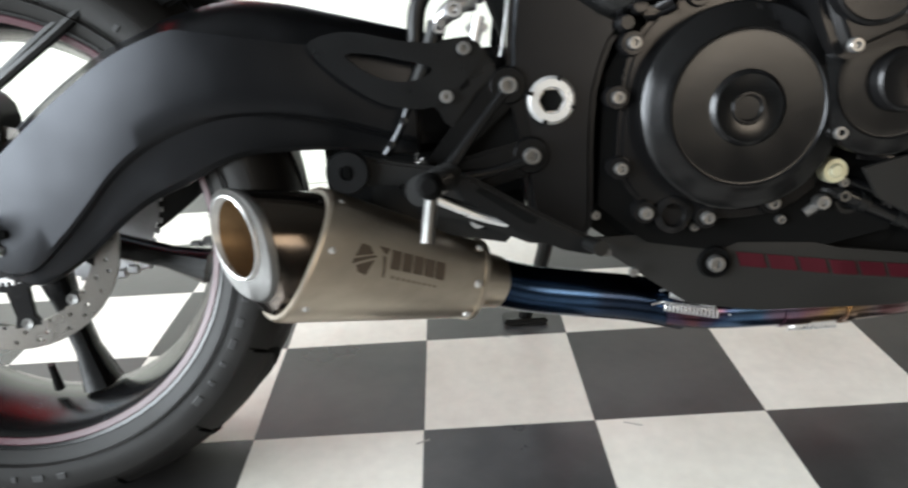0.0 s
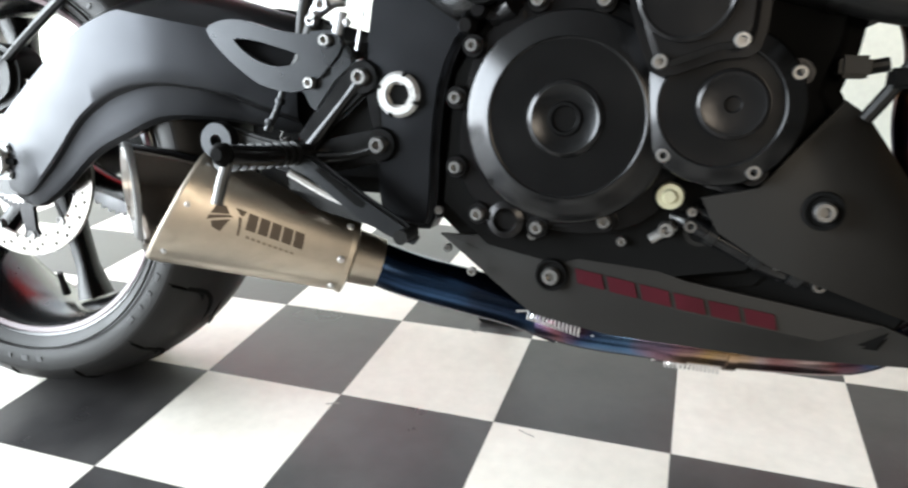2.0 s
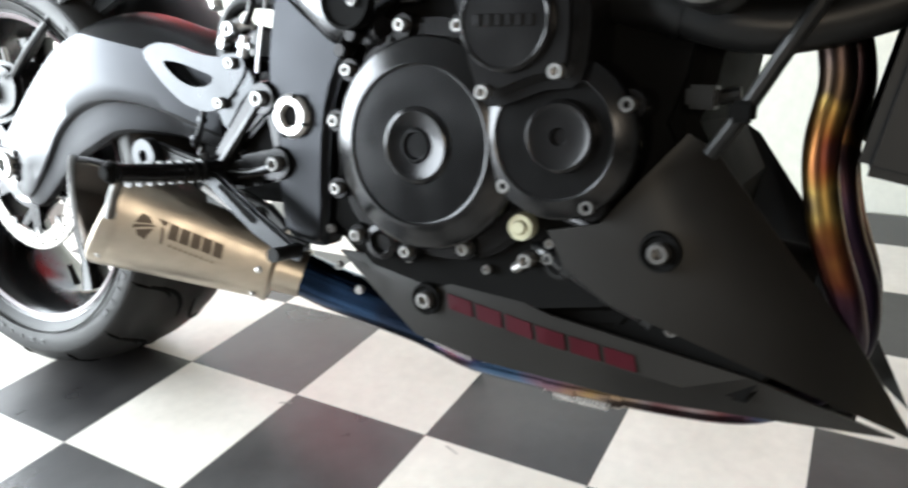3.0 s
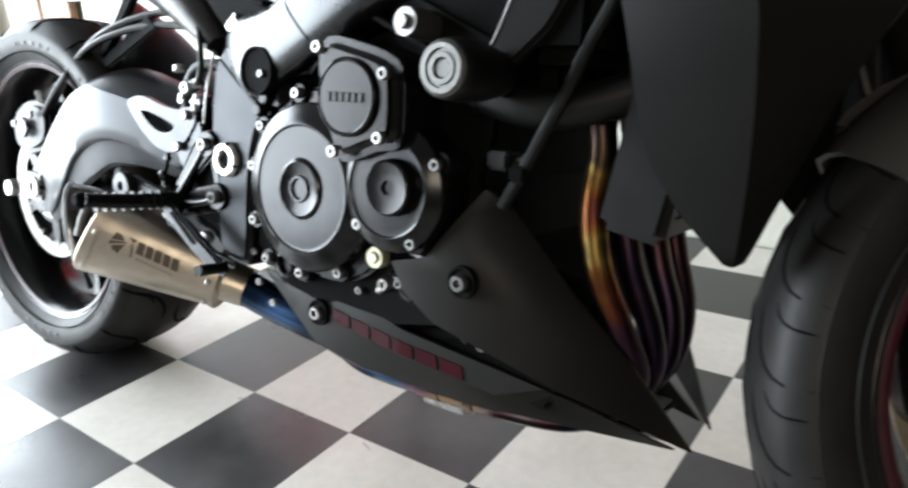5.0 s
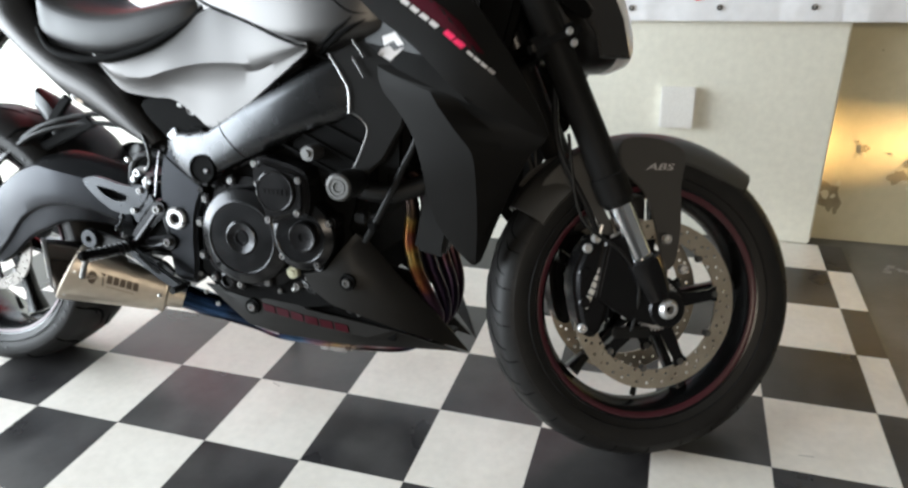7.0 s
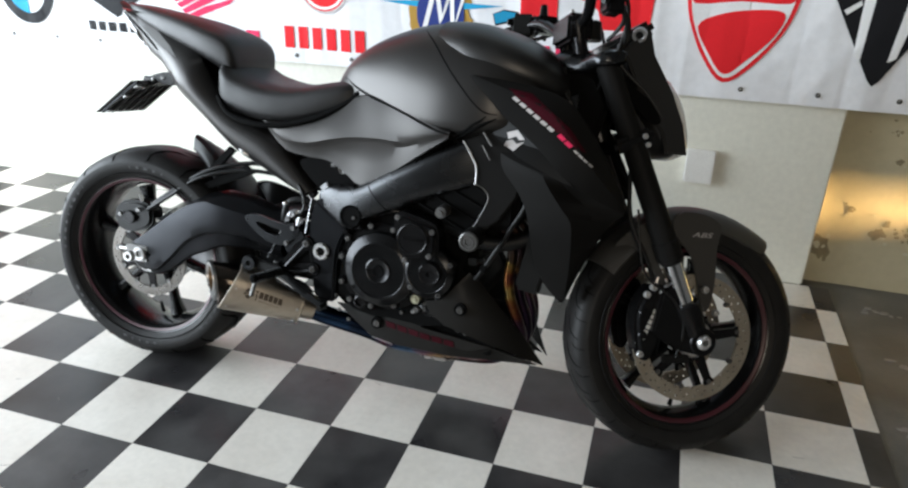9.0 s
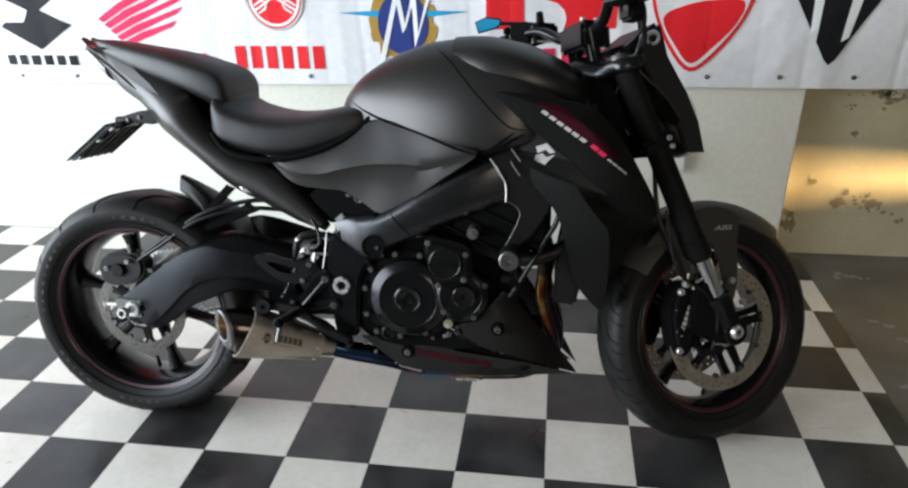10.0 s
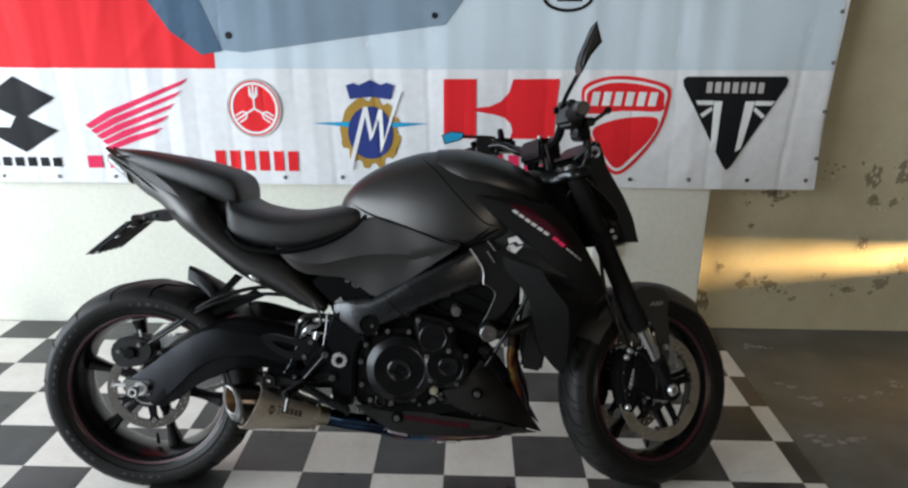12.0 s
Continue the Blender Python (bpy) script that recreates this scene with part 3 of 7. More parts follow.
def band(cx, cz, rx, rz, w, a0=0.0, a1=360.0):
    """Halves of a ring, so that each outline stays simple."""
    mid = (a0 + a1) / 2
    out = []
    for p, q in ((a0, mid), (mid, a1)):
        out.append(ell(cx, cz, rx, rz, p, q) + ell(cx, cz, rx - w, rz - w, q, p))
    return out


def printed(name, mat, lift, *shapes):
    """Printed shapes on the cloth, each a piece of its own."""
    for s in shapes:
        part(name, cloth(s, lift), mat, banner)


def blocks(x0, x1, z0, z1, n, gap=0.22, lean=0.0):
    """A word as n plain blocks."""
    w = (x1 - x0) / n
    return [[(x0 + i * w, z0), (x0 + (i + 1 - gap) * w, z0), (x0 + (i + 1 - gap) * w + lean, z1), (x0 + i * w + lean, z1)] for i in range(n)]


# upper field: red at one end, pale grey-blue beyond, with a drawn silencer
printed("red_field", M_PRINT_RED, 0.002, [(-1.50, 1.133), (-0.523, 1.137), (-0.50, 2.25), (-1.50, 2.25)])
printed("pale_field", M_BLUEGREY, 0.002, [(-0.519, 1.137), (1.925, 1.15), (1.925, 2.25), (-0.496, 2.25)])
printed("drawn_silencer", M_PRINT_STEEL, 0.004, [(-0.50, 1.21), (-0.40, 1.20), (0.40, 1.31), (0.50, 1.44), (0.40, 1.60), (-0.55, 1.78), (-0.60, 1.5)])
printed("drawn_silencer_shade", M_PRINT_STEEL_D, 0.0055, [(-0.57, 1.19), (-0.485, 1.205), (-0.60, 1.5), (-0.55, 1.75), (-0.66, 1.72), (-0.77, 1.40), (-0.69, 1.28)])
printed("drawn_silencer_light", M_BLUEGREY, 0.0055, [(-0.40, 1.40), (0.36, 1.44), (0.36, 1.50), (-0.40, 1.52)])
printed("drawn_stud", M_PRINT_BLACK, 0.006, ell(-0.455, 1.265, 0.014, 0.014, k=12), ell(0.36, 1.345, 0.012, 0.012, k=12))
printed("oval_mark", M_PRINT_BLACK, 0.004, *band(0.873, 1.42, 0.10, 0.06, 0.013))
printed("oval_mark_core", M_PRINT_BLACK, 0.004, [(0.83, 1.40), (0.93, 1.40), (0.92, 1.43), (0.84, 1.43)])

# round blue and white emblem with a dark rim
printed("roundel_rim", M_PRINT_BLACK, 0.003, *band(-1.83, 0.92, 0.155, 0.185, 0.045))
printed("roundel_blue", M_PRINT_BLUE, 0.003, [(-1.83, 0.92)] + ell(-1.83, 0.92, 0.11, 0.14, 0, 90), [(-1.83, 0.92)] + ell(-1.83, 0.92, 0.11, 0.14, 180, 270))
# black angular emblem
printed("angular_emblem", M_PRINT_BLACK, 0.003, [(-1.355, 1.10), (-1.195, 1.015), (-1.215, 1.0), (-1.285, 1.0), (-1.36, 0.955), (-1.20, 0.882), (-1.352, 0.79), (-1.505, 0.875), (-1.48, 0.892), (-1.40, 0.892), (-1.345, 0.925), (-1.51, 1.00)])
printed("word_block", M_PRINT_BLACK, 0.003, *blocks(-1.515, -1.19, 0.73, 0.768, 6, 0.34))
# crimson wing of stripes
wing = []
for i in range(5):
    u0, u1 = i / 5, (i + 0.48) / 5
    wing.append([(-1.085 + 0.10 * u0, 0.905 - 0.11 * u0), (-0.99 + 0.1 * u0, 0.962 - 0.13 * u0), (-0.638 - 0.16 * u0, 1.098 - 0.25 * u0), (-0.65 - 0.16 * u1, 1.098 - 0.25 * u1), (-0.98 + 0.1 * u1, 0.955 - 0.13 * u1), (-1.075 + 0.10 * u1, 0.902 - 0.11 * u1)])
printed("wing_stripe", M_PRINT_PINK, 0.003, *wing)
printed("word_block", M_PRINT_PINK, 0.003, *blocks(-1.097, -0.64, 0.727, 0.778, 5, 0.34))
# red roundel with three prongs, and its word
printed("red_roundel", M_PRINT_RED, 0.003, ell(-0.376, 0.98, 0.108, 0.115))
printed("roundel_edge", M_DECAL, 0.0045, *band(-0.376, 0.98, 0.112, 0.119, 0.008))
printed("roundel_ring", M_PRINT_WHITE, 0.0045, *band(-0.376, 0.98, 0.098, 0.105, 0.010))
prongs = []
for a in (90, 210, 330):
    c, s_ = math.cos(radians(a)), math.sin(radians(a))

    def spot(u, v):
        return (-0.376 + u * c - v * s_, 0.98 + 1.06 * (u * s_ + v * c))
    prongs.append([spot(0.0, -0.0035), spot(0.088, -0.0035), spot(0.088, 0.0035), spot(0.0, 0.0035)])
    for q in (-1, 1):
        prongs.append([spot(0.034, q * 0.004), spot(0.050, q * 0.018), spot(0.082, q * 0.018), spot(0.082, q * 0.0115), spot(0.053, q * 0.0115), spot(0.040, q * 0.0035)])
printed("roundel_prong", M_PRINT_WHITE, 0.0045, *prongs)
printed("word_block", M_PRINT_RED, 0.003, *blocks(-0.556, -0.19, 0.722, 0.805, 6, 0.34))
# gold cog with a blue wing bar and white strokes
cog = []
for i in range(72):
    r = 1.0 if (i // 3) % 2 else 0.86
    cog.append((0.094 + 0.126 * r * math.cos(2 * math.pi * i / 72), 0.884 + 0.150 * r * math.sin(2 * math.pi * i / 72)))
printed("cog", M_PRINT_GOLD, 0.003, cog)
printed("wing_bar", M_PRINT_BLUE, 0.0045, [(-0.14, 0.922), (0.02, 0.905), (0.0, 0.895), (0.19, 0.897), (0.17, 0.905), (0.33, 0.925), (0.17, 0.93), (0.02, 0.93)])
printed("cog_disc", M_PRINT_NAVY, 0.006, ell(0.094, 0.884, 0.092, 0.108))
printed("cog_crest", M_PRINT_NAVY, 0.0045, [(0.0, 1.075), (0.03, 1.085), (0.05, 1.075), (0.097, 1.097), (0.14, 1.077), (0.165, 1.087), (0.195, 1.075), (0.18, 1.02), (0.097, 1.03), (0.015, 1.02)])
printed("cog_stroke", M_PRINT_WHITE, 0.0075, [(-0.005, 0.73), (0.015, 0.73), (0.085, 0.99), (0.068, 0.99)], [(0.068, 0.99), (0.085, 0.99), (0.105, 0.87), (0.092, 0.85)], [(0.092, 0.85), (0.105, 0.87), (0.145, 0.98), (0.13, 0.98)], [(0.13, 0.98), (0.145, 0.98), (0.15, 0.84), (0.135, 0.80)], [(0.135, 0.80), (0.15, 0.84), (0.225, 1.05), (0.205, 1.05)])
# red upright with a swept chevron
printed("red_upright", M_PRINT_RED, 0.003, [(0.395, 0.865), (0.527, 0.866), (0.525, 1.105), (0.395, 1.104)])
printed("swept_chevron", M_PRINT_RED, 0.003, [(0.526, 0.991), (0.582, 0.998), (0.625, 1.017), (0.658, 1.053), (0.674, 1.081), (0.673, 1.105), (0.857, 1.108), (0.845, 1.071), (0.824, 1.033), (0.801, 1.007), (0.771, 0.985), (0.801, 0.967), (0.824, 0.937), (0.837, 0.900), (0.843, 0.868), (0.667, 0.868), (0.676, 0.900), (0.667, 0.929), (0.642, 0.953), (0.593, 0.967), (0.526, 0.977)])
printed("word_block", M_PRINT_PINK, 0.003, *blocks(0.40, 0.86, 0.735, 0.800, 7, 0.34))
# red shield in two fields
printed("shield_edge", M_PRINT_RED, 0.003, curve([(0.955, 1.08), (1.02, 1.112), (1.10, 1.122), (1.20, 1.112), (1.292, 1.082), (1.30, 1.02), (1.27, 0.90), (1.19, 0.78), (1.107, 0.722), (1.03, 0.80), (0.97, 0.92), (0.95, 1.02)], 4, True))
printed("shield_line", M_PRINT_WHITE, 0.0045, curve([(0.967, 1.07), (1.03, 1.10), (1.10, 1.108), (1.20, 1.098), (1.278, 1.072), (1.286, 1.02), (1.257, 0.90), (1.18, 0.79), (1.108, 0.737), (1.038, 0.81), (0.982, 0.92), (0.963, 1.02)], 4, True))
printed("shield_upper", M_PRINT_RED, 0.006, curve([(0.975, 1.06), (1.04, 1.09), (1.12, 1.096), (1.22, 1.082), (1.27, 1.06), (1.276, 1.02), (1.268, 0.985), (1.12, 0.985), (0.98, 0.972), (0.97, 1.02)], 3, True))
printed("shield_lower", M_PRINT_RED, 0.006, curve([(1.00, 0.90), (1.06, 0.94), (1.16, 0.96), (1.258, 0.955), (1.24, 0.88), (1.17, 0.80), (1.107, 0.75), (1.05, 0.81)], 4, True))
printed("word_block", M_PRINT_WHITE, 0.0075, *blocks(0.985, 1.26, 1.005, 1.06, 6, 0.34, lean=0.008))
# black downward triangle with pale flag strokes
printed("dark_triangle", M_PRINT_BLACK, 0.003, [(1.36, 1.122), (1.745, 1.126), (1.757, 1.112), (1.752, 1.09), (1.575, 0.765), (1.557, 0.748), (1.54, 0.765), (1.35, 1.085), (1.345, 1.108)])
printed("flag_stroke", M_PRINT_WHITE, 0.0045, [(1.476, 1.028), (1.508, 1.028), (1.504, 0.825), (1.482, 0.838)], [(1.599, 1.028), (1.636, 1.028), (1.606, 0.838), (1.583, 0.825)], [(1.402, 1.030), (1.474, 1.030), (1.474, 1.012), (1.412, 1.012)], [(1.638, 1.030), (1.716, 1.030), (1.704, 1.012), (1.638, 1.012)], [(1.425, 0.975), (1.468, 1.006), (1.474, 0.992), (1.436, 0.962)], [(1.640, 1.006), (1.683, 0.972), (1.672, 0.960), (1.634, 0.992)])
printed("word_block", M_DECAL, 0.0045, *blocks(1.44, 1.675, 1.06, 1.102, 7, 0.34))

eyelet = finish(lathe([(0.003, 0), (0.008, 0), (0.008, -0.002), (0.003, -0.003)], k=16, closed=True))
eyelet.materials.append(M_DULL)
for x, z in [(-1.95 + 0.24 * i, 0.684 + 0.0015 * i) for i in range(17)] + [(1.918, 0.80 + 0.19 * i) for i in range(8)]:
    e = part("eyelet", eyelet, M_STEEL, banner)
    e.location = (x, ripple(x, z) - 0.001, z)


# ---- the motorcycle, built upright with its rear axle over x = 0, and leaned on its stand ----
LEAN_DEG, STEER_DEG = 11.0, 28.1
LEANED = Matrix.Translation((-0.425, -0.015, 0.0)) @ pose(0, 0, 0, -LEAN_DEG)
bike = thing("motorcycle", "matt black naked motorcycle leaning on its side stand", "motorcycle",
             LEANED)
RAKE = radians(25)
AX_F, AZ_F = 1.478, 0.297
AXIS = Vector((-math.sin(RAKE), 0, math.cos(RAKE)))
# the two wheels stand on the floor; the front one is turned about the steering axis
STEER = LEANED.inverted() @ Matrix.Translation((1.048, 0.076, 0.2845)) @ pose(0, 0, 0, -9.75, 0, 2.3) @ Matrix.Rotation(radians(STEER_DEG), 4, AXIS) @ Matrix.Translation((-AX_F, 0, -AZ_F))
REAR = LEANED.inverted() @ Matrix.Translation((-0.4165, 0.005, 0.3055)) @ pose(0, 0, 0, -9.75, 0, 2.3) @ Matrix.Translation((0, 0, -0.3125))
BOLT_S, BOLT_M, BOLT_L = finish(bolt_mesh(0.0047, 0.0055)), finish(bolt_mesh(0.0063, 0.0065)), finish(bolt_mesh(0.0085, 0.008))
for me_ in (BOLT_S, BOLT_M, BOLT_L):
    me_.materials.append(M_BOLT)


def bolts(parent, places, y, me=None, name="bolt"):
    for p in places:
        b = part(name, me or BOLT_M, M_STEEL, parent)
        b.location = (p[0], p[2] if len(p) > 2 else y, p[1])


def at(bm, x, y, z):
    return moved(bm, Matrix.Translation((x, y, z)))


# wheels
def wheel(name, R, half, rim_r, x, z, m, disc_r, disc_w, disc_sides, spokes, label):
    base = m @ Matrix.Translation((x, 0, z))
    h = half

    def put(n, bm, mat, parent, lab="", smooth=35):
        return part(n, moved(bm, base), mat, parent, lab, smooth)

    rim = put("rim_dummy", lathe([(rim_r - 0.006, -h * 0.80), (rim_r + 0.003, -h * 0.86), (rim_r + 0.007, -h * 0.83), (rim_r + 0.002, -h * 0.74), (rim_r - 0.008, -h * 0.6), (rim_r - 0.016, 0), (rim_r - 0.008, h * 0.6), (rim_r + 0.002, h * 0.74), (rim_r + 0.007, h * 0.83), (rim_r + 0.003, h * 0.86), (rim_r - 0.006, h * 0.80), (rim_r - 0.014, h * 0.62), (rim_r - 0.025, 0.25 * h), (rim_r - 0.026, 0), (rim_r - 0.025, -0.25 * h), (rim_r - 0.014, -h * 0.62)], k=72, closed=True), M_WHEEL, bike, label)
    rim.name = name
    prof = [(rim_r - 0.002, -h * 0.80), (rim_r + 0.010, -h * 0.90)]
    sw = R - (R - rim_r) * 0.42
    prof += [(rim_r + (sw - rim_r) * 0.6, -h * 0.985), (sw, -h), (sw + 0.004, -h * 0.985)]
    for i in range(1, 12):
        a = -1 + 2 * i / 12
        prof.append((sw + 0.004 + (R - sw - 0.004) * math.sqrt(max(0, 1 - abs(a) ** 2.2)), a * h * 0.985))
    prof += [(sw + 0.004, h * 0.985), (sw, h), (rim_r + (sw - rim_r) * 0.6, h * 0.985), (rim_r + 0.010, h * 0.90), (rim_r - 0.002, h * 0.80)]
    put("tyre", lathe(prof, k=96), M_RUBBER, rim, "black road tyre with sparse grooves")
    # tread grooves: thin dark slivers sunk along the crown
    grooves, slim = (16, 1.0) if h > 0.08 else (26, 0.62)
    for i in range(grooves):
        for side in (-1, 1):
            a0 = 2 * math.pi * (i + (0.5 if side > 0 else 0)) / grooves
            for span, lo_, hi_, wide, shift in ((0.30, 0.10, 0.985, 0.0042, 0.0), (0.10, 0.45, 0.97, 0.0032, 0.20)):
                path = []
                for u in range(9):
                    q = u / 8
                    yy = side * h * (lo_ + (hi_ - lo_) * q * q)
                    rr = sw + 0.004 + (R - sw - 0.004) * math.sqrt(max(0, 1 - abs(yy / (h * 0.985)) ** 2.2))
                    ang = -(a0 + shift) + span * (1 - (1 - q) ** 2) * -side
                    path.append(((rr - 0.0016) * math.cos(ang), yy * 1.004, (rr - 0.0016) * math.sin(ang)))
                put("tread_groove", tube(path, [wide * slim * w for w in (0.2, 0.6, 0.9, 1, 1, 1, 0.9, 0.7, 0.3)], k=6, steps=1), M_DARK, rim)
    for q in ((-1, 1) if h < 0.08 else (-1,)):
        line = lathe([(rim_r - (0.0100 if h < 0.08 else 0.0070), q * h * (0.755 if h < 0.08 else 0.795)), (rim_r - 0.0065, q * h * 0.806), (rim_r - 0.001, q * h * 0.838), (rim_r - 0.0020, q * h * 0.842), (rim_r - 0.0078, q * h * 0.812), (rim_r - (0.0112 if h < 0.08 else 0.0082), q * h * (0.757 if h < 0.08 else 0.799))], k=72, closed=True)
        put("rim_stripe", line, M_REDLINE if h < 0.08 else M_REDLINE_DARK, rim, "dull red rim stripe")
    for i in range(64 if h > 0.08 else 0):
        a = 2 * math.pi * i / 64
        if i % 32 in (9, 10, 11, 12, 13, 14, 20, 21, 22, 28, 29, 30, 31):
            continue
        wd = 0.0042 + 0.0022 * math.sin(i * 1.7)
        put("sidewall_mark", moved(box(rim_r + 0.028, rim_r + 0.0355, -h * 1.001, -h * 0.985, -wd, wd, 0.0008, 1), Matrix.Rotation(a, 4, "Y")), M_SIDEWALL, rim)
    for rr in (0.016, 0.045):
        put("sidewall_ring", lathe([(rim_r + rr, -h * 0.96), (rim_r + rr + 0.0012, -h * 1.004), (rim_r + rr + 0.0024, -h * 0.96)], k=90), M_RUBBER, rim)
    put("hub", lathe([(0.0, -h * 0.9), (0.035, -h * 0.9), (0.04, -h * 0.5), (0.046, -h * 0.3), (0.046, h * 0.3), (0.04, h * 0.5), (0.035, h * 0.9), (0.0, h * 0.9)], k=32), M_WHEEL, rim)
    for i in range(spokes):
        a = 2 * math.pi * i / spokes + (0.3 if h > 0.08 else radians(-9))
        w = 1.0 if h > 0.08 else 0.72
        sp = loft([oval(0.036, 0, 0, 0.020, 0.020 * w, 0.020 * w, 3, 12), oval(0.09, 0, 0, 0.016, 0.013 * w, 0.013 * w, 3, 12), oval(0.15, 0, 0, 0.016, 0.012 * w, 0.012 * w, 3, 12), oval(rim_r - 0.03, 0, 0, 0.024, 0.020 * w, 0.020 * w, 3, 12)])
        put("spoke", moved(sp, Matrix.Rotation(a, 4, "Y")), M_WHEEL, rim)
    valve = tube([(rim_r - 0.034, -0.004, 0), (rim_r - 0.055, -0.010, 0), (rim_r - 0.068, -0.014, 0)], [0.006, 0.0045, 0.0042], k=10)
    put("valve_stem", moved(valve, Matrix.Rotation(radians(92), 4, "Y")), M_PLASTIC, rim)
    for side in disc_sides:
        y = side * disc_w
        cells = ({(0, 1), (1, 3), (2, 2), (3, 0), (4, 3)}, 5)
        d = put("brake_disc", moved(ring_plate(disc_r * 0.775, disc_r, -0.0025, 0.0025, cells, 90 if disc_r > 0.12 else 60), Matrix.Translation((0, y, 0))), M_DISC if disc_r > 0.12 else M_DISC_R, rim, "drilled steel brake disc")
        arms = []
        for i in range(5):
            a = 2 * math.pi * i / 5 + (0.2 if h > 0.08 else radians(-9))
            arms.append(moved(slab([(0.035, -0.014), (disc_r * 0.70, -0.010), (disc_r * 0.80, -0.016), (disc_r * 0.80, 0.016), (disc_r * 0.70, 0.010), (0.035, 0.014)], y - 0.003, y + 0.003, 0.001), Matrix.Rotation(a, 4, "Y")))
        put("disc_carrier", lathe([(0.028, y - 0.005), (0.055, y - 0.005), (0.055, y + 0.005), (0.028, y + 0.005)], k=32, closed=True), M_ENGINE, rim)
        for a_bm in arms:
            put("carrier_arm", a_bm, M_ENGINE, rim)
        for i in range(10):
            a = 2 * math.pi * i / 10 + (0.2 if h > 0.08 else radians(-9))
            q = part("disc_button", moved(lathe([(0, -0.004), (0.003, -0.004), (0.004, -0.0045), (0.0062, -0.0045), (0.007, 0.004), (0, 0.004)], k=16), base @ Matrix.Translation((disc_r * 0.765 * math.cos(a), y, -disc_r * 0.765 * math.sin(a)))), M_DULL, rim)
        ringt = lathe([(0.036, y + side * 0.006), (0.043, y + side * 0.006), (0.043, y + side * 0.008), (0.036, y + side * 0.008)], k=40, closed=True)
        teeth = [moved(box(0.0425, 0.0465, y + side * 0.0055, y + side * 0.0085, -0.0013, 0.0013), Matrix.Rotation(2 * math.pi * i / 40, 4, "Y")) for i in range(40)]
        put("sensor_ring", joined(ringt, *teeth), M_STEEL, rim)
    return rim


rear = wheel("rear_wheel", 0.306, 0.093, 0.2265, 0.0, 0.3125, REAR, 0.119, 0.064, (-1,), 6, "black cast rear wheel with a thin red stripe")
front = wheel("front_wheel", 0.2955, 0.060, 0.2175, AX_F, AZ_F, STEER, 0.155, 0.068, (-1, 1), 5, "black cast front wheel with a thin red stripe")
part("axle_nut", at(lathe([(0.0065, -0.004), (0.0075, -0.014), (0.013, -0.014), (0.0145, -0.008), (0.0145, 0.0), (0.0065, 0.0)], k=24), -0.006, -0.155, 0.3125), M_STEEL, rear)
part("axle_bore", at(lathe([(0, -0.006), (0.0064, -0.006), (0.0064, 0.0), (0, 0.0)], k=20), -0.006, -0.156, 0.3125), M_DARK, rear)

spk = lathe([(0.05, 0.083), (0.098, 0.083), (0.098, 0.089), (0.05, 0.089)], k=60, closed=True)
teeth_s = [moved(box(0.096, 0.104, 0.084, 0.088, -0.003, 0.003), Matrix.Rotation(2 * math.pi * i / 44, 4, "Y")) for i in range(44)]
part("sprocket", at(joined(spk, *teeth_s), 0, 0, 0.3125), M_ALU, rear, "grey rear sprocket")
for z0, z1 in ((0.3125 + 0.101, 0.47), (0.3125 - 0.101, 0.37)):
    for i in range(30):
        u = i / 30
        x = 0.02 + 0.52 * u
        z = z0 + (z1 - z0) * u
        part("chain_link", box(x - 0.0085, x + 0.0085, 0.079, 0.093, z - 0.0065, z + 0.0065, 0.003, 1), M_ALU, rear)

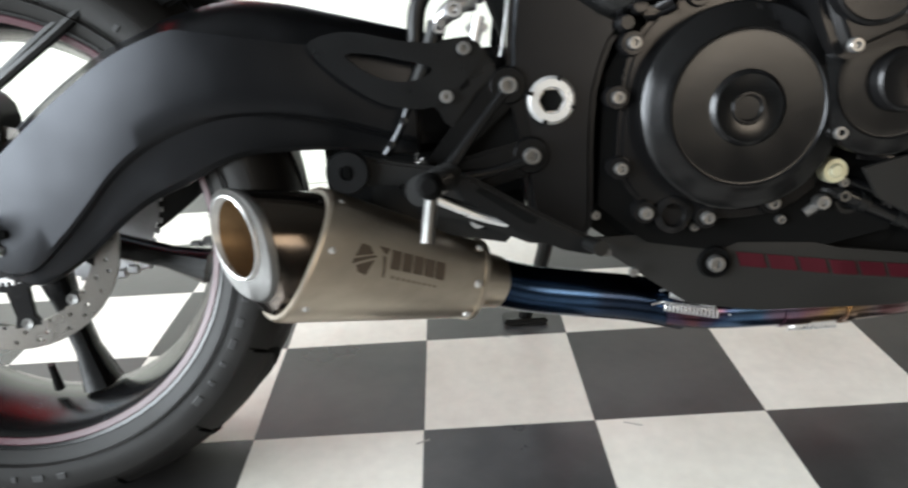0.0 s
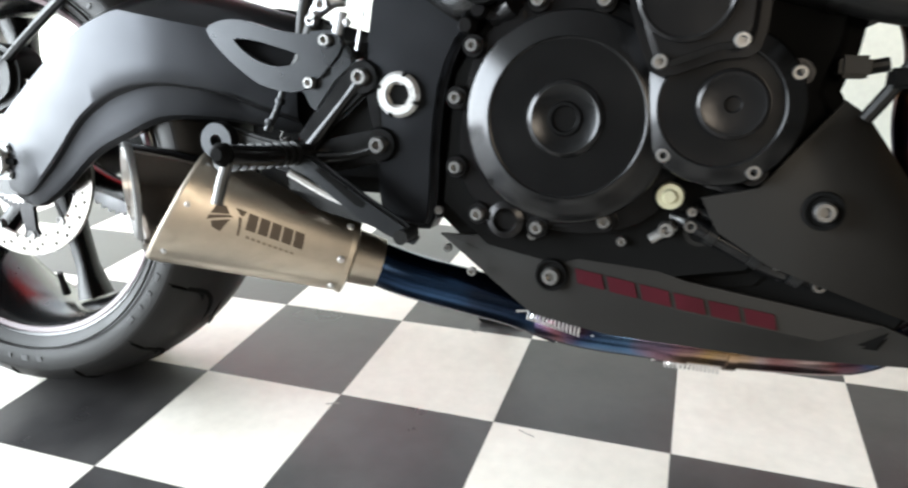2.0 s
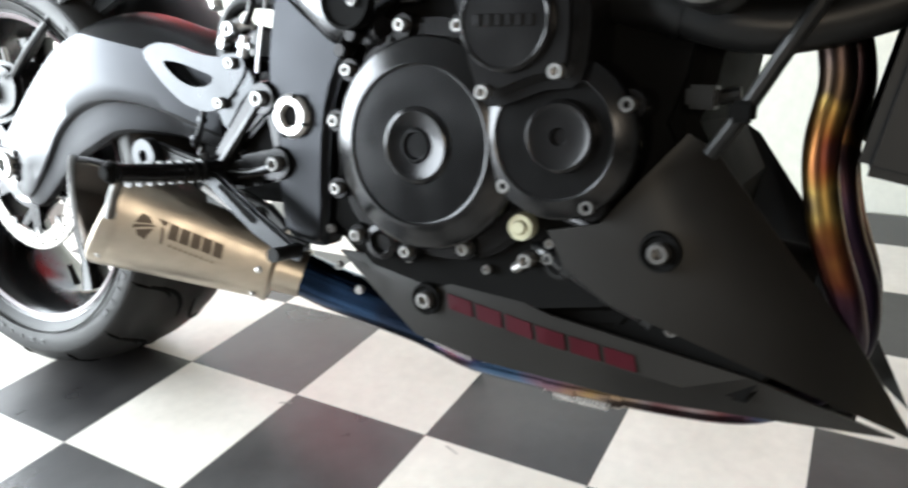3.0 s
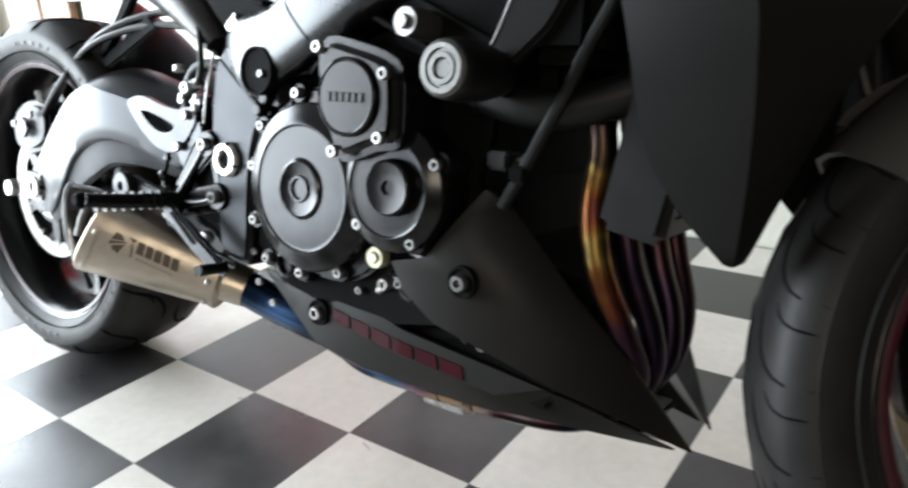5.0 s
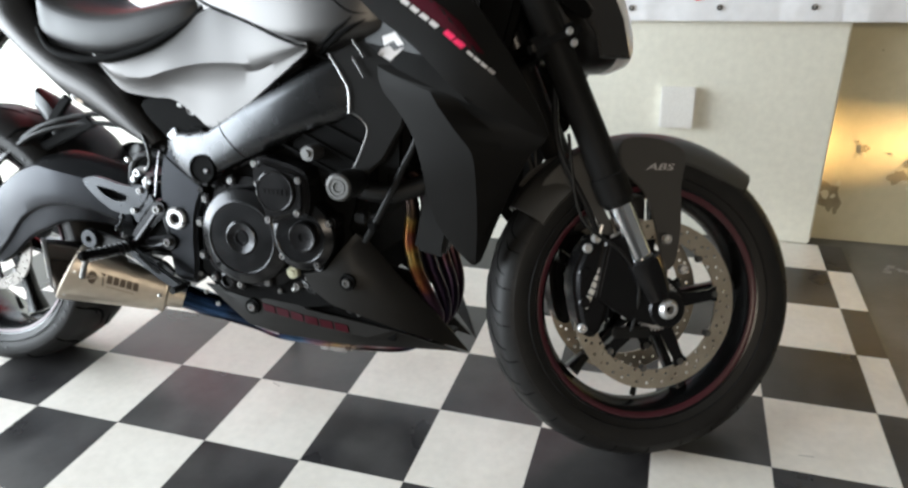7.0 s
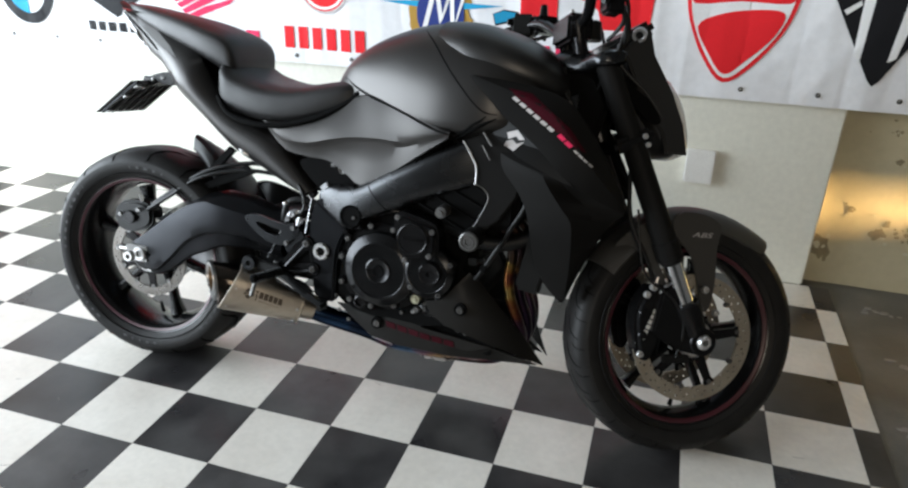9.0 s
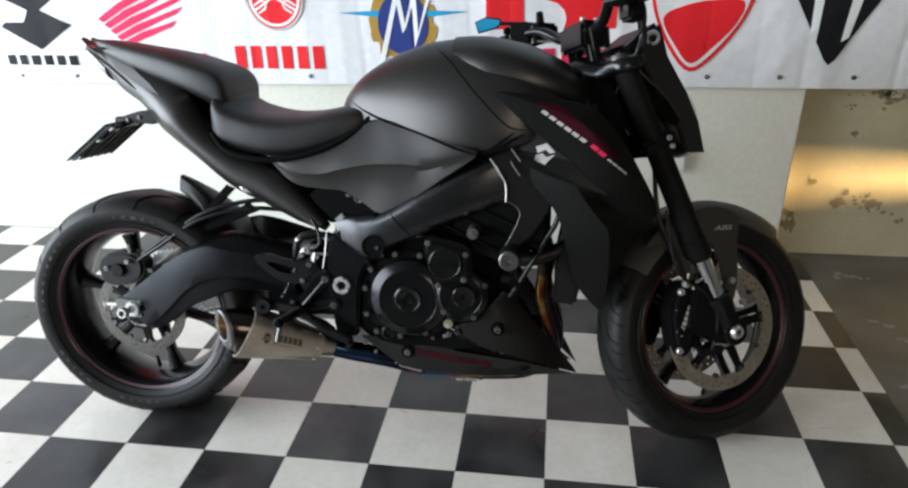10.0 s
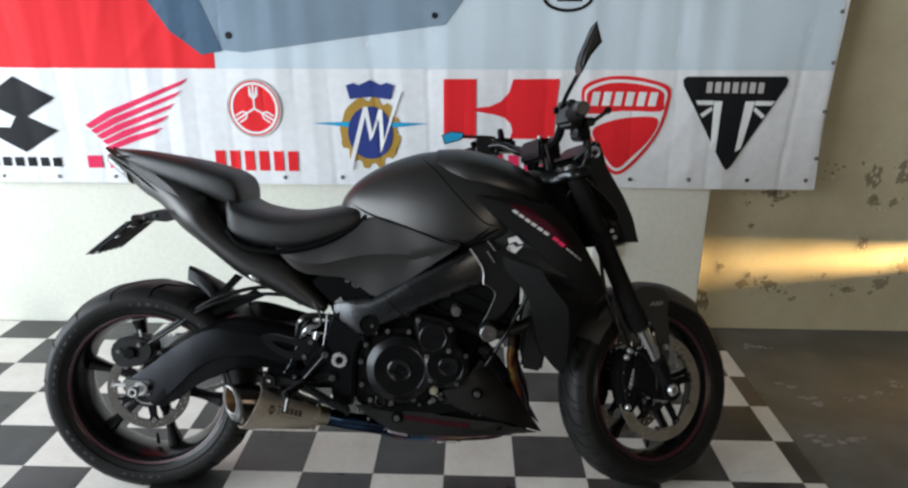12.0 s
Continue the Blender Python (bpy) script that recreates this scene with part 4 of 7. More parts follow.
# swinging arm: a curved box-section beam each side
def arm(side):
    """A broad outer face with a crease under it and, towards the pivot, an upper face that leans in. Rows: x, top, crease, foot, outer y, step."""
    rows = [(-0.062, 0.330, 0.298, 0.292, 0.108, 0.000), (-0.030, 0.352, 0.290, 0.280, 0.117, 0.001), (0.010, 0.388, 0.274, 0.265, 0.123, 0.002), (0.050, 0.424, 0.273, 0.254, 0.129, 0.003), (0.090, 0.453, 0.304, 0.272, 0.134, 0.004), (0.120, 0.471, 0.333, 0.293, 0.138, 0.005), (0.150, 0.487, 0.364, 0.316, 0.142, 0.005), (0.180, 0.500, 0.387, 0.335, 0.145, 0.005), (0.220, 0.512, 0.407, 0.352, 0.148, 0.005), (0.270, 0.525, 0.418, 0.374, 0.149, 0.005), (0.320, 0.521, 0.416, 0.378, 0.145, 0.006), (0.370, 0.509, 0.406, 0.376, 0.139, 0.008), (0.420, 0.496, 0.390, 0.368, 0.132, 0.007), (0.448, 0.489, 0.382, 0.366, 0.128, 0.005)]
    rings = []
    for x, zt, zc, zl, yo, st in curve(rows, 4):
        yi = yo - 0.027 - 0.026 * min(1.0, max(0.0, (x - 0.22) / 0.06))
        h, g = zt - zc, zc - zl
        zb = min(zt - 0.17 * h, 0.498 - 0.17 * (x - 0.221))
        prof = [(yi, zt - 0.30 * h), (yi + 0.004, zt - 0.06 * h), (max(yi + 0.005, yo - 0.026), zt), (yo - 0.017, zt - 0.020 * h), (yo - 0.0095, zt - 0.075 * h), (yo - 0.004, zt - 0.16 * h), (yo - 0.002, zb), (yo, zb - 0.30 * (zb - zc)), (yo - 0.0005, zb - 0.70 * (zb - zc)), (yo - 0.002, zc + 0.03 * h), (yo - 0.004, zc - 0.02 * g), (yo - 0.005 - 0.75 * st, zc - 0.10 * g), (yo - 0.006 - st, zc - 0.25 * g), (yo - 0.007 - 1.1 * st, zc - 0.60 * g), (yo - 0.010 - 1.1 * st, zl + 0.12 * g), (yo - 0.016 - 1.1 * st, zl), (yi + 0.003, zl), (yi, zl + 0.15 * g)]
        rings.append([(x, side * (y - (0.85 * max(0.0, z - zb) if 2 <= i < 6 else 0.0)), z) for i, (y, z) in enumerate(prof)])
    return loft(rings)


sw = part("swinging_arm", arm(-1), M_FRAME, bike, "satin black curved aluminium swinging arm", 24)
# same arm on the far side, in black so that it stays in shade
part("arm_left_shaded", arm(1), M_PLASTIC, sw, "", 50)
part("shock_link", box(0.345, 0.58, -0.078, 0.085, 0.300, 0.42, 0.02), M_DARK, sw)
part("cross_member", box(0.33, 0.46, -0.085, 0.085, 0.40, 0.475, 0.015), M_FRAME, sw)
# darker than the arm: the shade before the pivot plate is painted in
part("pivot_beam", joined(box(0.42, 0.60, -0.092, -0.050, 0.375, 0.468, 0.012), box(0.42, 0.60, 0.050, 0.092, 0.375, 0.468, 0.012)), M_ENGINE, sw)
adj = slab([(-0.046, 0.292), (-0.046, 0.333), (-0.034, 0.338), (0.024, 0.336), (0.028, 0.326), (0.016, 0.320), (0.016, 0.305), (0.028, 0.299), (0.024, 0.290), (-0.036, 0.288)], -0.1290, -0.1140, 0.002)
part("axle_block", adj, M_DULL, sw, "bright cast axle adjuster block")
part("axle_slot", box(0.018, 0.034, -0.1293, -0.1250, 0.309, 0.317, 0.001), M_DARK, sw)
part("axle_washer", at(lathe([(0.010, -0.004), (0.019, -0.004), (0.0205, 0.0), (0.0205, 0.006), (0.010, 0.006)], k=28, closed=True), 0, -0.1295, 0.3125), M_STEEL, sw)
part("adjuster_bolt", joined(tube([(-0.085, -0.108, 0.315), (-0.05, -0.108, 0.315)], 0.006, 10, 1), tube([(-0.092, -0.108, 0.315), (-0.085, -0.108, 0.315)], 0.009, 6, 1)), M_STEEL, sw)
# mudguard over the rear tyre
hug = []
for i in range(13):
    a = radians(33 + 40 * i / 12)
    r = 0.332 + 0.020 * i / 12
    hug.append([(r * math.cos(a) + 0.0, y * (1 - 0.80 * max(0, (i - 4) / 8)), 0.3125 + r * math.sin(a) - 0.10 * (abs(y) / 0.09) ** 4 * 0.35) for y in (-0.09, -0.082, -0.06, -0.03, 0, 0.03, 0.06, 0.082, 0.09)] + [((r - 0.005) * math.cos(a), y * 0.96 * (1 - 0.80 * max(0, (i - 4) / 8)), 0.3125 + (r - 0.005) * math.sin(a) - 0.10 * (abs(y) / 0.09) ** 4 * 0.35) for y in (0.09, 0.082, 0.06, 0.03, 0, -0.03, -0.06, -0.082, -0.09)])
hugger = part("rear_mudguard", loft(hug), M_PLASTIC, bike, "matt black rear tyre hugger")
part("stay", slab([(0.120, 0.488), (0.155, 0.520), (0.270, 0.643), (0.292, 0.634), (0.176, 0.517), (0.132, 0.482)], -0.098, -0.086, 0.003), M_DARK, hugger)
part("stay", slab([(0.150, 0.505), (0.165, 0.521), (0.330, 0.602), (0.356, 0.582), (0.182, 0.508)], -0.104, -0.096, 0.003), M_DARK, hugger)
part("hose", tube([(0.02, -0.115, 0.44), (0.10, -0.125, 0.49), (0.20, -0.12, 0.555), (0.32, -0.10, 0.585), (0.44, -0.09, 0.58), (0.52, -0.09, 0.55)], 0.0055, 8), M_PLASTIC, hugger)
part("hose", tube([(0.03, -0.105, 0.455), (0.12, -0.115, 0.515), (0.22, -0.11, 0.575), (0.34, -0.09, 0.605), (0.46, -0.08, 0.60)], 0.006, 8), M_PLASTIC, hugger)
# rear caliper
cal = part("rear_caliper", slab(curve([(-0.075, 0.375), (-0.09, 0.42), (-0.06, 0.455), (0.0, 0.462), (0.035, 0.44), (0.03, 0.395), (-0.02, 0.372)], 3, True), -0.120, -0.065, 0.008), M_PLASTIC, bike, "black rear brake caliper")
bolts(cal, [(-0.06, 0.42), (0.0, 0.44)], -0.125)
part("piston_cap", at(lathe([(0, -0.006), (0.016, -0.006), (0.018, 0), (0, 0)], k=20), -0.03, -0.125, 0.415), M_ENGINE, cal)
part("bleed_nipple", tube([(0.0, -0.11, 0.46), (-0.004, -0.112, 0.48)], 0.004, 8, 1), M_STEEL, cal)

# frame: pivot plate and main spar on each side
def both(name, make, mat, parent, label="", smooth=35):
    r = part(name, make(), mat, parent, label, smooth)
    part(name, moved(make(), FLIP), mat, parent, label, smooth)
    return r


PLATE = curve([(0.541, 0.500), (0.553, 0.540), (0.590, 0.562), (0.640, 0.530), (0.657, 0.492), (0.636, 0.462), (0.621, 0.420), (0.616, 0.360), (0.614, 0.290), (0.598, 0.279), (0.562, 0.286), (0.552, 0.310), (0.546, 0.370), (0.537, 0.440)], 2, True)
frame_part = part("main_frame", slab(PLATE, -0.146, -0.105, 0.007, 3), M_FRAME, bike, "satin black twin-spar frame")
part("pivot_plate", slab(PLATE, 0.105, 0.146, 0.007), M_FRAME, frame_part)


def spar():
    # cross-sections from the pivot plate up to the steering head
    rows = [(0.560, -0.118, 0.545, 0.020, 0.030, 0.022), (0.600, -0.130, 0.548, 0.026, 0.040, 0.045), (0.640, -0.136, 0.545, 0.030, 0.048, 0.062), (0.690, -0.143, 0.562, 0.031, 0.044, 0.050), (0.780, -0.152, 0.608, 0.030, 0.050, 0.056), (0.880, -0.155, 0.655, 0.028, 0.054, 0.056), (0.980, -0.142, 0.702, 0.025, 0.056, 0.066), (1.080, -0.105, 0.758, 0.024, 0.060, 0.075), (1.170, -0.050, 0.810, 0.024, 0.055, 0.060)]
    return body(rows, n=3.2, steps=5, k=28)


both("spar", spar, M_SATIN_LIT, frame_part, "", 50)
part("spar_hole", at(lathe([(0.0, -0.0005), (0.023, -0.0005), (0.0245, -0.003), (0.027, -0.003), (0.0275, 0.008)], k=32), 0.663, -0.1725, 0.522), M_DARK, frame_part)
part("hole_bolt", at(bolt_mesh(0.0045, 0.004), 0.672, -0.1730, 0.519), M_BOLT, frame_part)
spar_skin = skin_of(bpy.data.objects["spar"])
seam("frame_seam", spar_skin, [(0.700, 0.612), (0.720, 0.586), (0.745, 0.562), (0.768, 0.540)], 0.0018, M_DARK, frame_part, -0.17, 0.0008)
plate_skin = skin_of(frame_part, bpy.data.objects["spar"])
seam("plate_seam", plate_skin, [(0.545, 0.548), (0.565, 0.532), (0.605, 0.502), (0.647, 0.476)], 0.0022, M_DARK, frame_part, -0.147, 0.0008)
part("spar_plug", at(lathe([(0.0, 0.004), (0.006, 0.004), (0.0075, -0.001), (0.009, -0.001), (0.0095, 0.006)], k=20), 0.834, on_skin(spar_skin, 0.834, 0.677, -0.17), 0.677), M_DARK, frame_part)
# castellated pivot nut
nut = lathe([(0.0, 0.0), (0.0215, 0.0), (0.0225, -0.005), (0.0195, -0.009), (0.0125, -0.009), (0.0115, -0.003), (0.0, -0.003)], k=36)
part("pivot_nut", at(nut, 0.576, -0.146, 0.413), M_STEEL, frame_part, "bright castellated pivot nut", 25)
part("nut_socket", at(lathe([(0.0, 0.0), (0.0112, 0.0), (0.0112, -0.0042), (0.0, -0.0042)], k=6), 0.576, -0.146, 0.413), M_DARK, frame_part)
for a in (20, 110, 200, 290):
    part("nut_slot", moved(box(0.0185, 0.0228, -0.0005, 0.004, -0.0017, 0.0017), Matrix.Translation((0.576, -0.1552, 0.413)) @ Matrix.Rotation(radians(a), 4, "Y")), M_DARK, frame_part)
part("front_bracket", slab([(0.938, 0.738), (0.956, 0.708), (0.971, 0.682), (0.972, 0.644), (0.990, 0.632), (1.002, 0.620), (1.004, 0.602), (0.986, 0.558), (0.966, 0.522), (0.990, 0.522), (1.035, 0.562), (1.070, 0.620), (1.085, 0.680), (1.050, 0.735), (1.000, 0.765)], -0.176, -0.160, 0.004), M_MATT, frame_part)
part("bracket_trim", tube([(0.936, -0.178, 0.737), (0.956, -0.179, 0.708), (0.972, -0.179, 0.678), (0.973, -0.179, 0.640)], 0.0019, 8), M_ALU, frame_part)
part("bracket_edge", tube([(0.974, -0.176, 0.641), (0.991, -0.176, 0.633), (1.004, -0.176, 0.618), (1.003, -0.176, 0.600), (0.985, -0.176, 0.557), (0.966, -0.176, 0.524)], 0.0014, 8), M_DULL, frame_part)
part("bracket_trim", tube([(0.980, -0.180, 0.764), (1.004, -0.184, 0.733)], 0.0024, 8, 1), M_DULL, frame_part)
part("bracket_trim", tube([(0.982, -0.181, 0.732), (1.003, -0.184, 0.701)], 0.0019, 8, 1), M_DULL, frame_part)
part("subframe_rail", tube([(0.53, -0.10, 0.545), (0.42, -0.095, 0.62), (0.28, -0.085, 0.70), (0.10, -0.07, 0.83)], 0.012, 10), M_PLASTIC, frame_part)
part("subframe_rail", tube([(0.53, 0.10, 0.545), (0.42, 0.095, 0.62), (0.28, 0.085, 0.70), (0.10, 0.07, 0.83)], 0.012, 10), M_PLASTIC, frame_part)
part("shock_absorber", tube([(0.50, 0.0, 0.66), (0.56, 0.0, 0.52), (0.60, 0.0, 0.40)], 0.03, 14), M_DARK, frame_part)
part("side_stand", joined(tube([(0.62, 0.13, 0.27), (0.60, 0.20, 0.15), (0.585, 0.275, 0.060)], 0.011, 10), box(0.55, 0.62, 0.255, 0.30, 0.052, 0.062, 0.003)), M_PLASTIC, frame_part)

# engine
engine = part("engine", joined(slab([(0.60, 0.30), (0.61, 0.44), (0.66, 0.52), (0.74, 0.56), (0.86, 0.60), (0.955, 0.57), (0.985, 0.50), (0.980, 0.460), (0.970, 0.428), (1.00, 0.375), (0.99, 0.33), (0.92, 0.25), (0.80, 0.225), (0.66, 0.25)], -0.135, 0.135, 0.02, 3), box(0.70, 0.95, -0.09, 0.09, 0.195, 0.30, 0.02)), M_DARK, bike, "black four-cylinder engine")
part("cylinder_block", moved(box(-0.10, 0.065, -0.160, 0.160, -0.085, 0.16, 0.015), Matrix.Translation((0.955, 0, 0.60)) @ Matrix.Rotation(radians(24), 4, "Y")), M_DARK, engine)
# black box added to cover the tops of the header pipes
part("port_shield", box(1.00, 1.075, -0.165, 0.165, 0.535, 0.68, 0.015), M_DARK, engine)
fins = [moved(box(-0.106, 0.071, -0.166, 0.166, -0.003, 0.003, 0.001, 1), Matrix.Translation((0.955, 0, 0.60)) @ Matrix.Rotation(radians(24), 4, "Y") @ Matrix.Translation((0, 0, -0.07 + 0.035 * i))) for i in range(6)]
for f in fins:
    part("cylinder_rib", f, M_DARK, engine)


def round_cover(name, x, z, r, y, depth, label, lip=True):
    prof = [(r, 0.0), (r, -depth * 0.60), (r * 0.988, -depth * 0.665), (r * 0.965, -depth * 0.705), (r * 0.90, -depth * 0.785), (r * 0.82, -depth * 0.88), (r * 0.755, -depth * 0.965), (r * 0.745, -depth * 0.97), (r * 0.738, -depth * 0.93), (r * 0.730, -depth * 0.915), (r * 0.715, -depth * 0.912), (r * 0.69, -depth * 0.912), (r * 0.55, -depth * 0.912), (r * 0.40, -depth * 0.911), (r * 0.365, -depth * 0.91), (r * 0.34, -depth * 0.99), (r * 0.315, -depth * 1.02), (r * 0.29, -depth * 0.99), (r * 0.165, -depth * 0.95), (r * 0.15, -depth * 1.02), (r * 0.125, -depth * 1.02), (r * 0.11, -depth * 0.93), (0, -depth * 0.93)]
    return part(name, at(lathe(prof, k=64), x, y, z), M_COVER, engine, label, 40)


part("clutch_case", slab(curve([(0.640, 0.390), (0.652, 0.455), (0.690, 0.497), (0.745, 0.508), (0.800, 0.492), (0.832, 0.462), (0.846, 0.40), (0.838, 0.33), (0.800, 0.297), (0.745, 0.290), (0.690, 0.298), (0.655, 0.315), (0.640, 0.345)], 3, True), -0.148, -0.120, 0.005), M_ENGINE, engine)
clutch = round_cover("clutch_cover", 0.747, 0.397, 0.094, -0.148, 0.036, "round matt black clutch cover with a polished rim")
lug = [(0.712, 0.500), (0.771, 0.499), (0.652, 0.460), (0.637, 0.412), (0.639, 0.346), (0.663, 0.302), (0.722, 0.294), (0.784, 0.305), (0.816, 0.368)]
for x, z in lug:
    part("bolt_lug", at(lathe([(0, -0.006), (0.0105, -0.006), (0.012, 0.0), (0.012, 0.02), (0, 0.02)], k=16), x, -0.148, z), M_ENGINE, engine)
bolts(engine, lug, -0.154)
part("filler_plug", joined(tube([(0.668, -0.135, 0.487), (0.690, -0.15, 0.498)], 0.012, 12, 1), box(0.660, 0.700, -0.152, -0.130, 0.484, 0.492, 0.002)), M_ENGINE, engine)
# small cover below the clutch with its round emblem
small = part("ignition_cover", at(lathe([(0.066, 0.05), (0.066, -0.010), (0.0648, -0.0125), (0.063, -0.0137), (0.050, -0.0193), (0.0487, -0.0188), (0.0478, -0.0179), (0.0465, -0.0178), (0.040, -0.0178), (0.015, -0.0178), (0, -0.0178)], k=56), 0.873, -0.165, 0.412), M_COVER, engine, "round black ignition cover with a chamfered edge", 40)
part("cover_boss", at(lathe([(0.029, 0.0), (0.0275, -0.011), (0.025, -0.0135), (0.022, -0.0125), (0.007, -0.0125), (0.0055, -0.009), (0, -0.009)], k=40), 0.882, -0.182, 0.414), M_ENGINE, engine)
for x, z in ((0.929, 0.440), (0.904, 0.360), (0.832, 0.370)):
    part("bolt_lug", at(lathe([(0, -0.004), (0.0115, -0.004), (0.013, 0.0), (0.013, 0.04), (0, 0.04)], k=18), x, -0.168, z), M_ENGINE, engine)
bolts(engine, [(0.929, 0.440), (0.904, 0.360), (0.832, 0.370)], -0.176, BOLT_M)
part("starter_cover", slab(curve([(0.787, 0.528), (0.798, 0.556), (0.845, 0.550), (0.890, 0.535), (0.901, 0.505), (0.897, 0.456), (0.868, 0.448), (0.824, 0.434), (0.808, 0.455), (0.795, 0.495)], 3, True), -0.206, -0.115, 0.012, 3), M_ENGINE, engine, "black starter clutch cover")
part("cover_disc", at(lathe([(0.038, 0.01), (0.038, -0.004), (0.0355, -0.006), (0.0335, -0.0045), (0.0, -0.0045)], k=48), 0.840, -0.206, 0.498), M_ENGINE, engine)
for i in range(6):
    part("cast_bar", box(0.8155 + 0.0085 * i, 0.8215 + 0.0085 * i, -0.2125, -0.2095, 0.4935, 0.5025, 0.0006, 1), M_ENGINE, engine)
bolts(engine, [(0.887, 0.521), (0.883, 0.462), (0.824, 0.445), (0.800, 0.545)], -0.206, BOLT_M)
part("oil_drain_cap", at(lathe([(0, -0.014), (0.005, -0.014), (0.007, -0.011), (0.0112, -0.011), (0.0124, -0.006), (0.0124, 0.0), (0, 0.0)], k=24), 0.840, -0.150, 0.333), M_BRASS, engine, "pale gold oil cap")
part("drain_boss", at(lathe([(0, -0.004), (0.008, -0.004), (0.010, -0.008), (0.014, -0.008), (0.015, 0.0), (0, 0)], k=24), 0.868, -0.128, 0.300), M_PLASTIC, engine)
part("sump_boss", at(lathe([(0, -0.006), (0.010, -0.006), (0.012, -0.012), (0.018, -0.010), (0.019, 0.0), (0, 0)], k=24), 0.690, -0.142, 0.298), M_ENGINE, engine)
part("water_hose", tube([(0.870, -0.12, 0.530), (0.905, -0.132, 0.519), (0.945, -0.140, 0.511), (0.988, -0.140, 0.500), (1.025, -0.135, 0.497), (1.066, -0.128, 0.506), (1.105, -0.12, 0.522), (1.14, -0.12, 0.55)], 0.0185, 16), M_PLASTIC, engine, "thick black coolant hose")
part("hose_clip", tube([(0.950, -0.1402, 0.5095), (0.958, -0.1403, 0.5075)], 0.0198, 16, 1), M_PLASTIC, engine)
part("cable", tube([(0.985, -0.145, 0.405), (1.005, -0.150, 0.437), (1.028, -0.152, 0.480), (1.047, -0.155, 0.513), (1.064, -0.158, 0.549), (1.086, -0.160, 0.590), (1.10, -0.160, 0.640)], 0.0062, 10), M_PLASTIC, engine)
part("cable_clip", box(0.996, 1.014, -0.160, -0.142, 0.430, 0.446, 0.003), M_DARK, engine)
part("sensor_plug", joined(box(0.962, 0.986, -0.145, -0.115, 0.438, 0.456, 0.003), tube([(0.985, -0.13, 0.447), (1.0, -0.13, 0.450)], 0.006, 10, 1)), M_PLASTIC, engine)
for x, z in ((0.86, 0.305), (0.90, 0.292), (0.935, 0.278), (0.97, 0.262)):
    part("oil_line_nut", at(bolt_mesh(0.006, 0.01), x, -0.135, z), M_DULL, engine)
part("oil_filter", tube([(0.99, -0.05, 0.30), (1.06, -0.06, 0.295)], 0.034, 20, 1), M_DARK, engine)
# crash bung
bung = part("frame_slider", at(lathe([(0, -0.024), (0.021, -0.024), (0.024, -0.020), (0.025, -0.012), (0.024, 0.03), (0.018, 0.06), (0, 0.06)], k=36), 0.988, -0.230, 0.524), M_PLASTIC, bike, "round black frame slider with a ringed metal face")
part("slider_face", at(lathe([(0.0075, -0.025), (0.0085, -0.027), (0.0125, -0.027), (0.0130, -0.0255), (0.0150, -0.0255), (0.0155, -0.0275), (0.0195, -0.0275), (0.0225, -0.0245), (0.0225, -0.020), (0.0075, -0.020)], k=36, closed=True), 0.988, -0.230, 0.524), M_DULL, bung, "ringed dull metal face")
part("slider_core", at(lathe([(0.0, -0.0245), (0.0075, -0.0245), (0.0075, -0.02), (0, -0.02)], k=6), 0.988, -0.230, 0.524), M_DULL, bung)
part("slider_bolt", at(lathe([(0, -0.020), (0.006, -0.020), (0.007, -0.014), (0.013, -0.014), (0.014, 0), (0.014, 0.04), (0, 0.04)], k=24), 0.901, -0.185, 0.568), M_BOLT, bung)


# ---- footrest, exhaust and lower panels ----
foot = part("footrest_bracket", joined(
    slab([(0.519, 0.440), (0.486, 0.400), (0.456, 0.362), (0.470, 0.345), (0.492, 0.365), (0.503, 0.378), (0.538, 0.409), (0.546, 0.441), (0.532, 0.446)], -0.1500, -0.1385, 0.0035),
    slab([(0.458, 0.364), (0.436, 0.356), (0.428, 0.346), (0.432, 0.331), (0.464, 0.324), (0.505, 0.332), (0.548, 0.342), (0.570, 0.352), (0.572, 0.372), (0.560, 0.381), (0.538, 0.3755), (0.492, 0.365)], -0.1493, -0.1385, 0.0035),
    slab([(0.538, 0.412), (0.546, 0.378), (0.558, 0.380), (0.553, 0.424), (0.546, 0.436)], -0.1470, -0.1385, 0.002),
    at(lathe([(0.0, -0.004), (0.016, -0.004), (0.018, 0.0), (0.018, 0.014), (0, 0.014)], k=28), 0.536, -0.1480, 0.429),
    at(lathe([(0.0, -0.004), (0.016, -0.004), (0.018, 0.0), (0.018, 0.014), (0, 0.014)], k=28), 0.556, -0.1480, 0.363),
    tube([(0.534, -0.1495, 0.425), (0.506, -0.1500, 0.392), (0.476, -0.1505, 0.354)], [0.0055, 0.0050, 0.0085], 12),
    tube([(0.554, -0.1495, 0.360), (0.520, -0.1500, 0.350), (0.476, -0.1505, 0.344)], [0.0055, 0.0050, 0.0085], 12)), M_COVER, bike, "black cast rear-set footrest bracket")
# black sheet in the bracket's hole, painting the shade seen through it
part("bracket_hole_shade", slab([(0.538, 0.412), (0.549, 0.381), (0.538, 0.372), (0.486, 0.361)], -0.1385, -0.1345, 0.0), M_DARK, foot)
bolts(foot, [(0.536, 0.429), (0.556, 0.363)], -0.1520, BOLT_L)
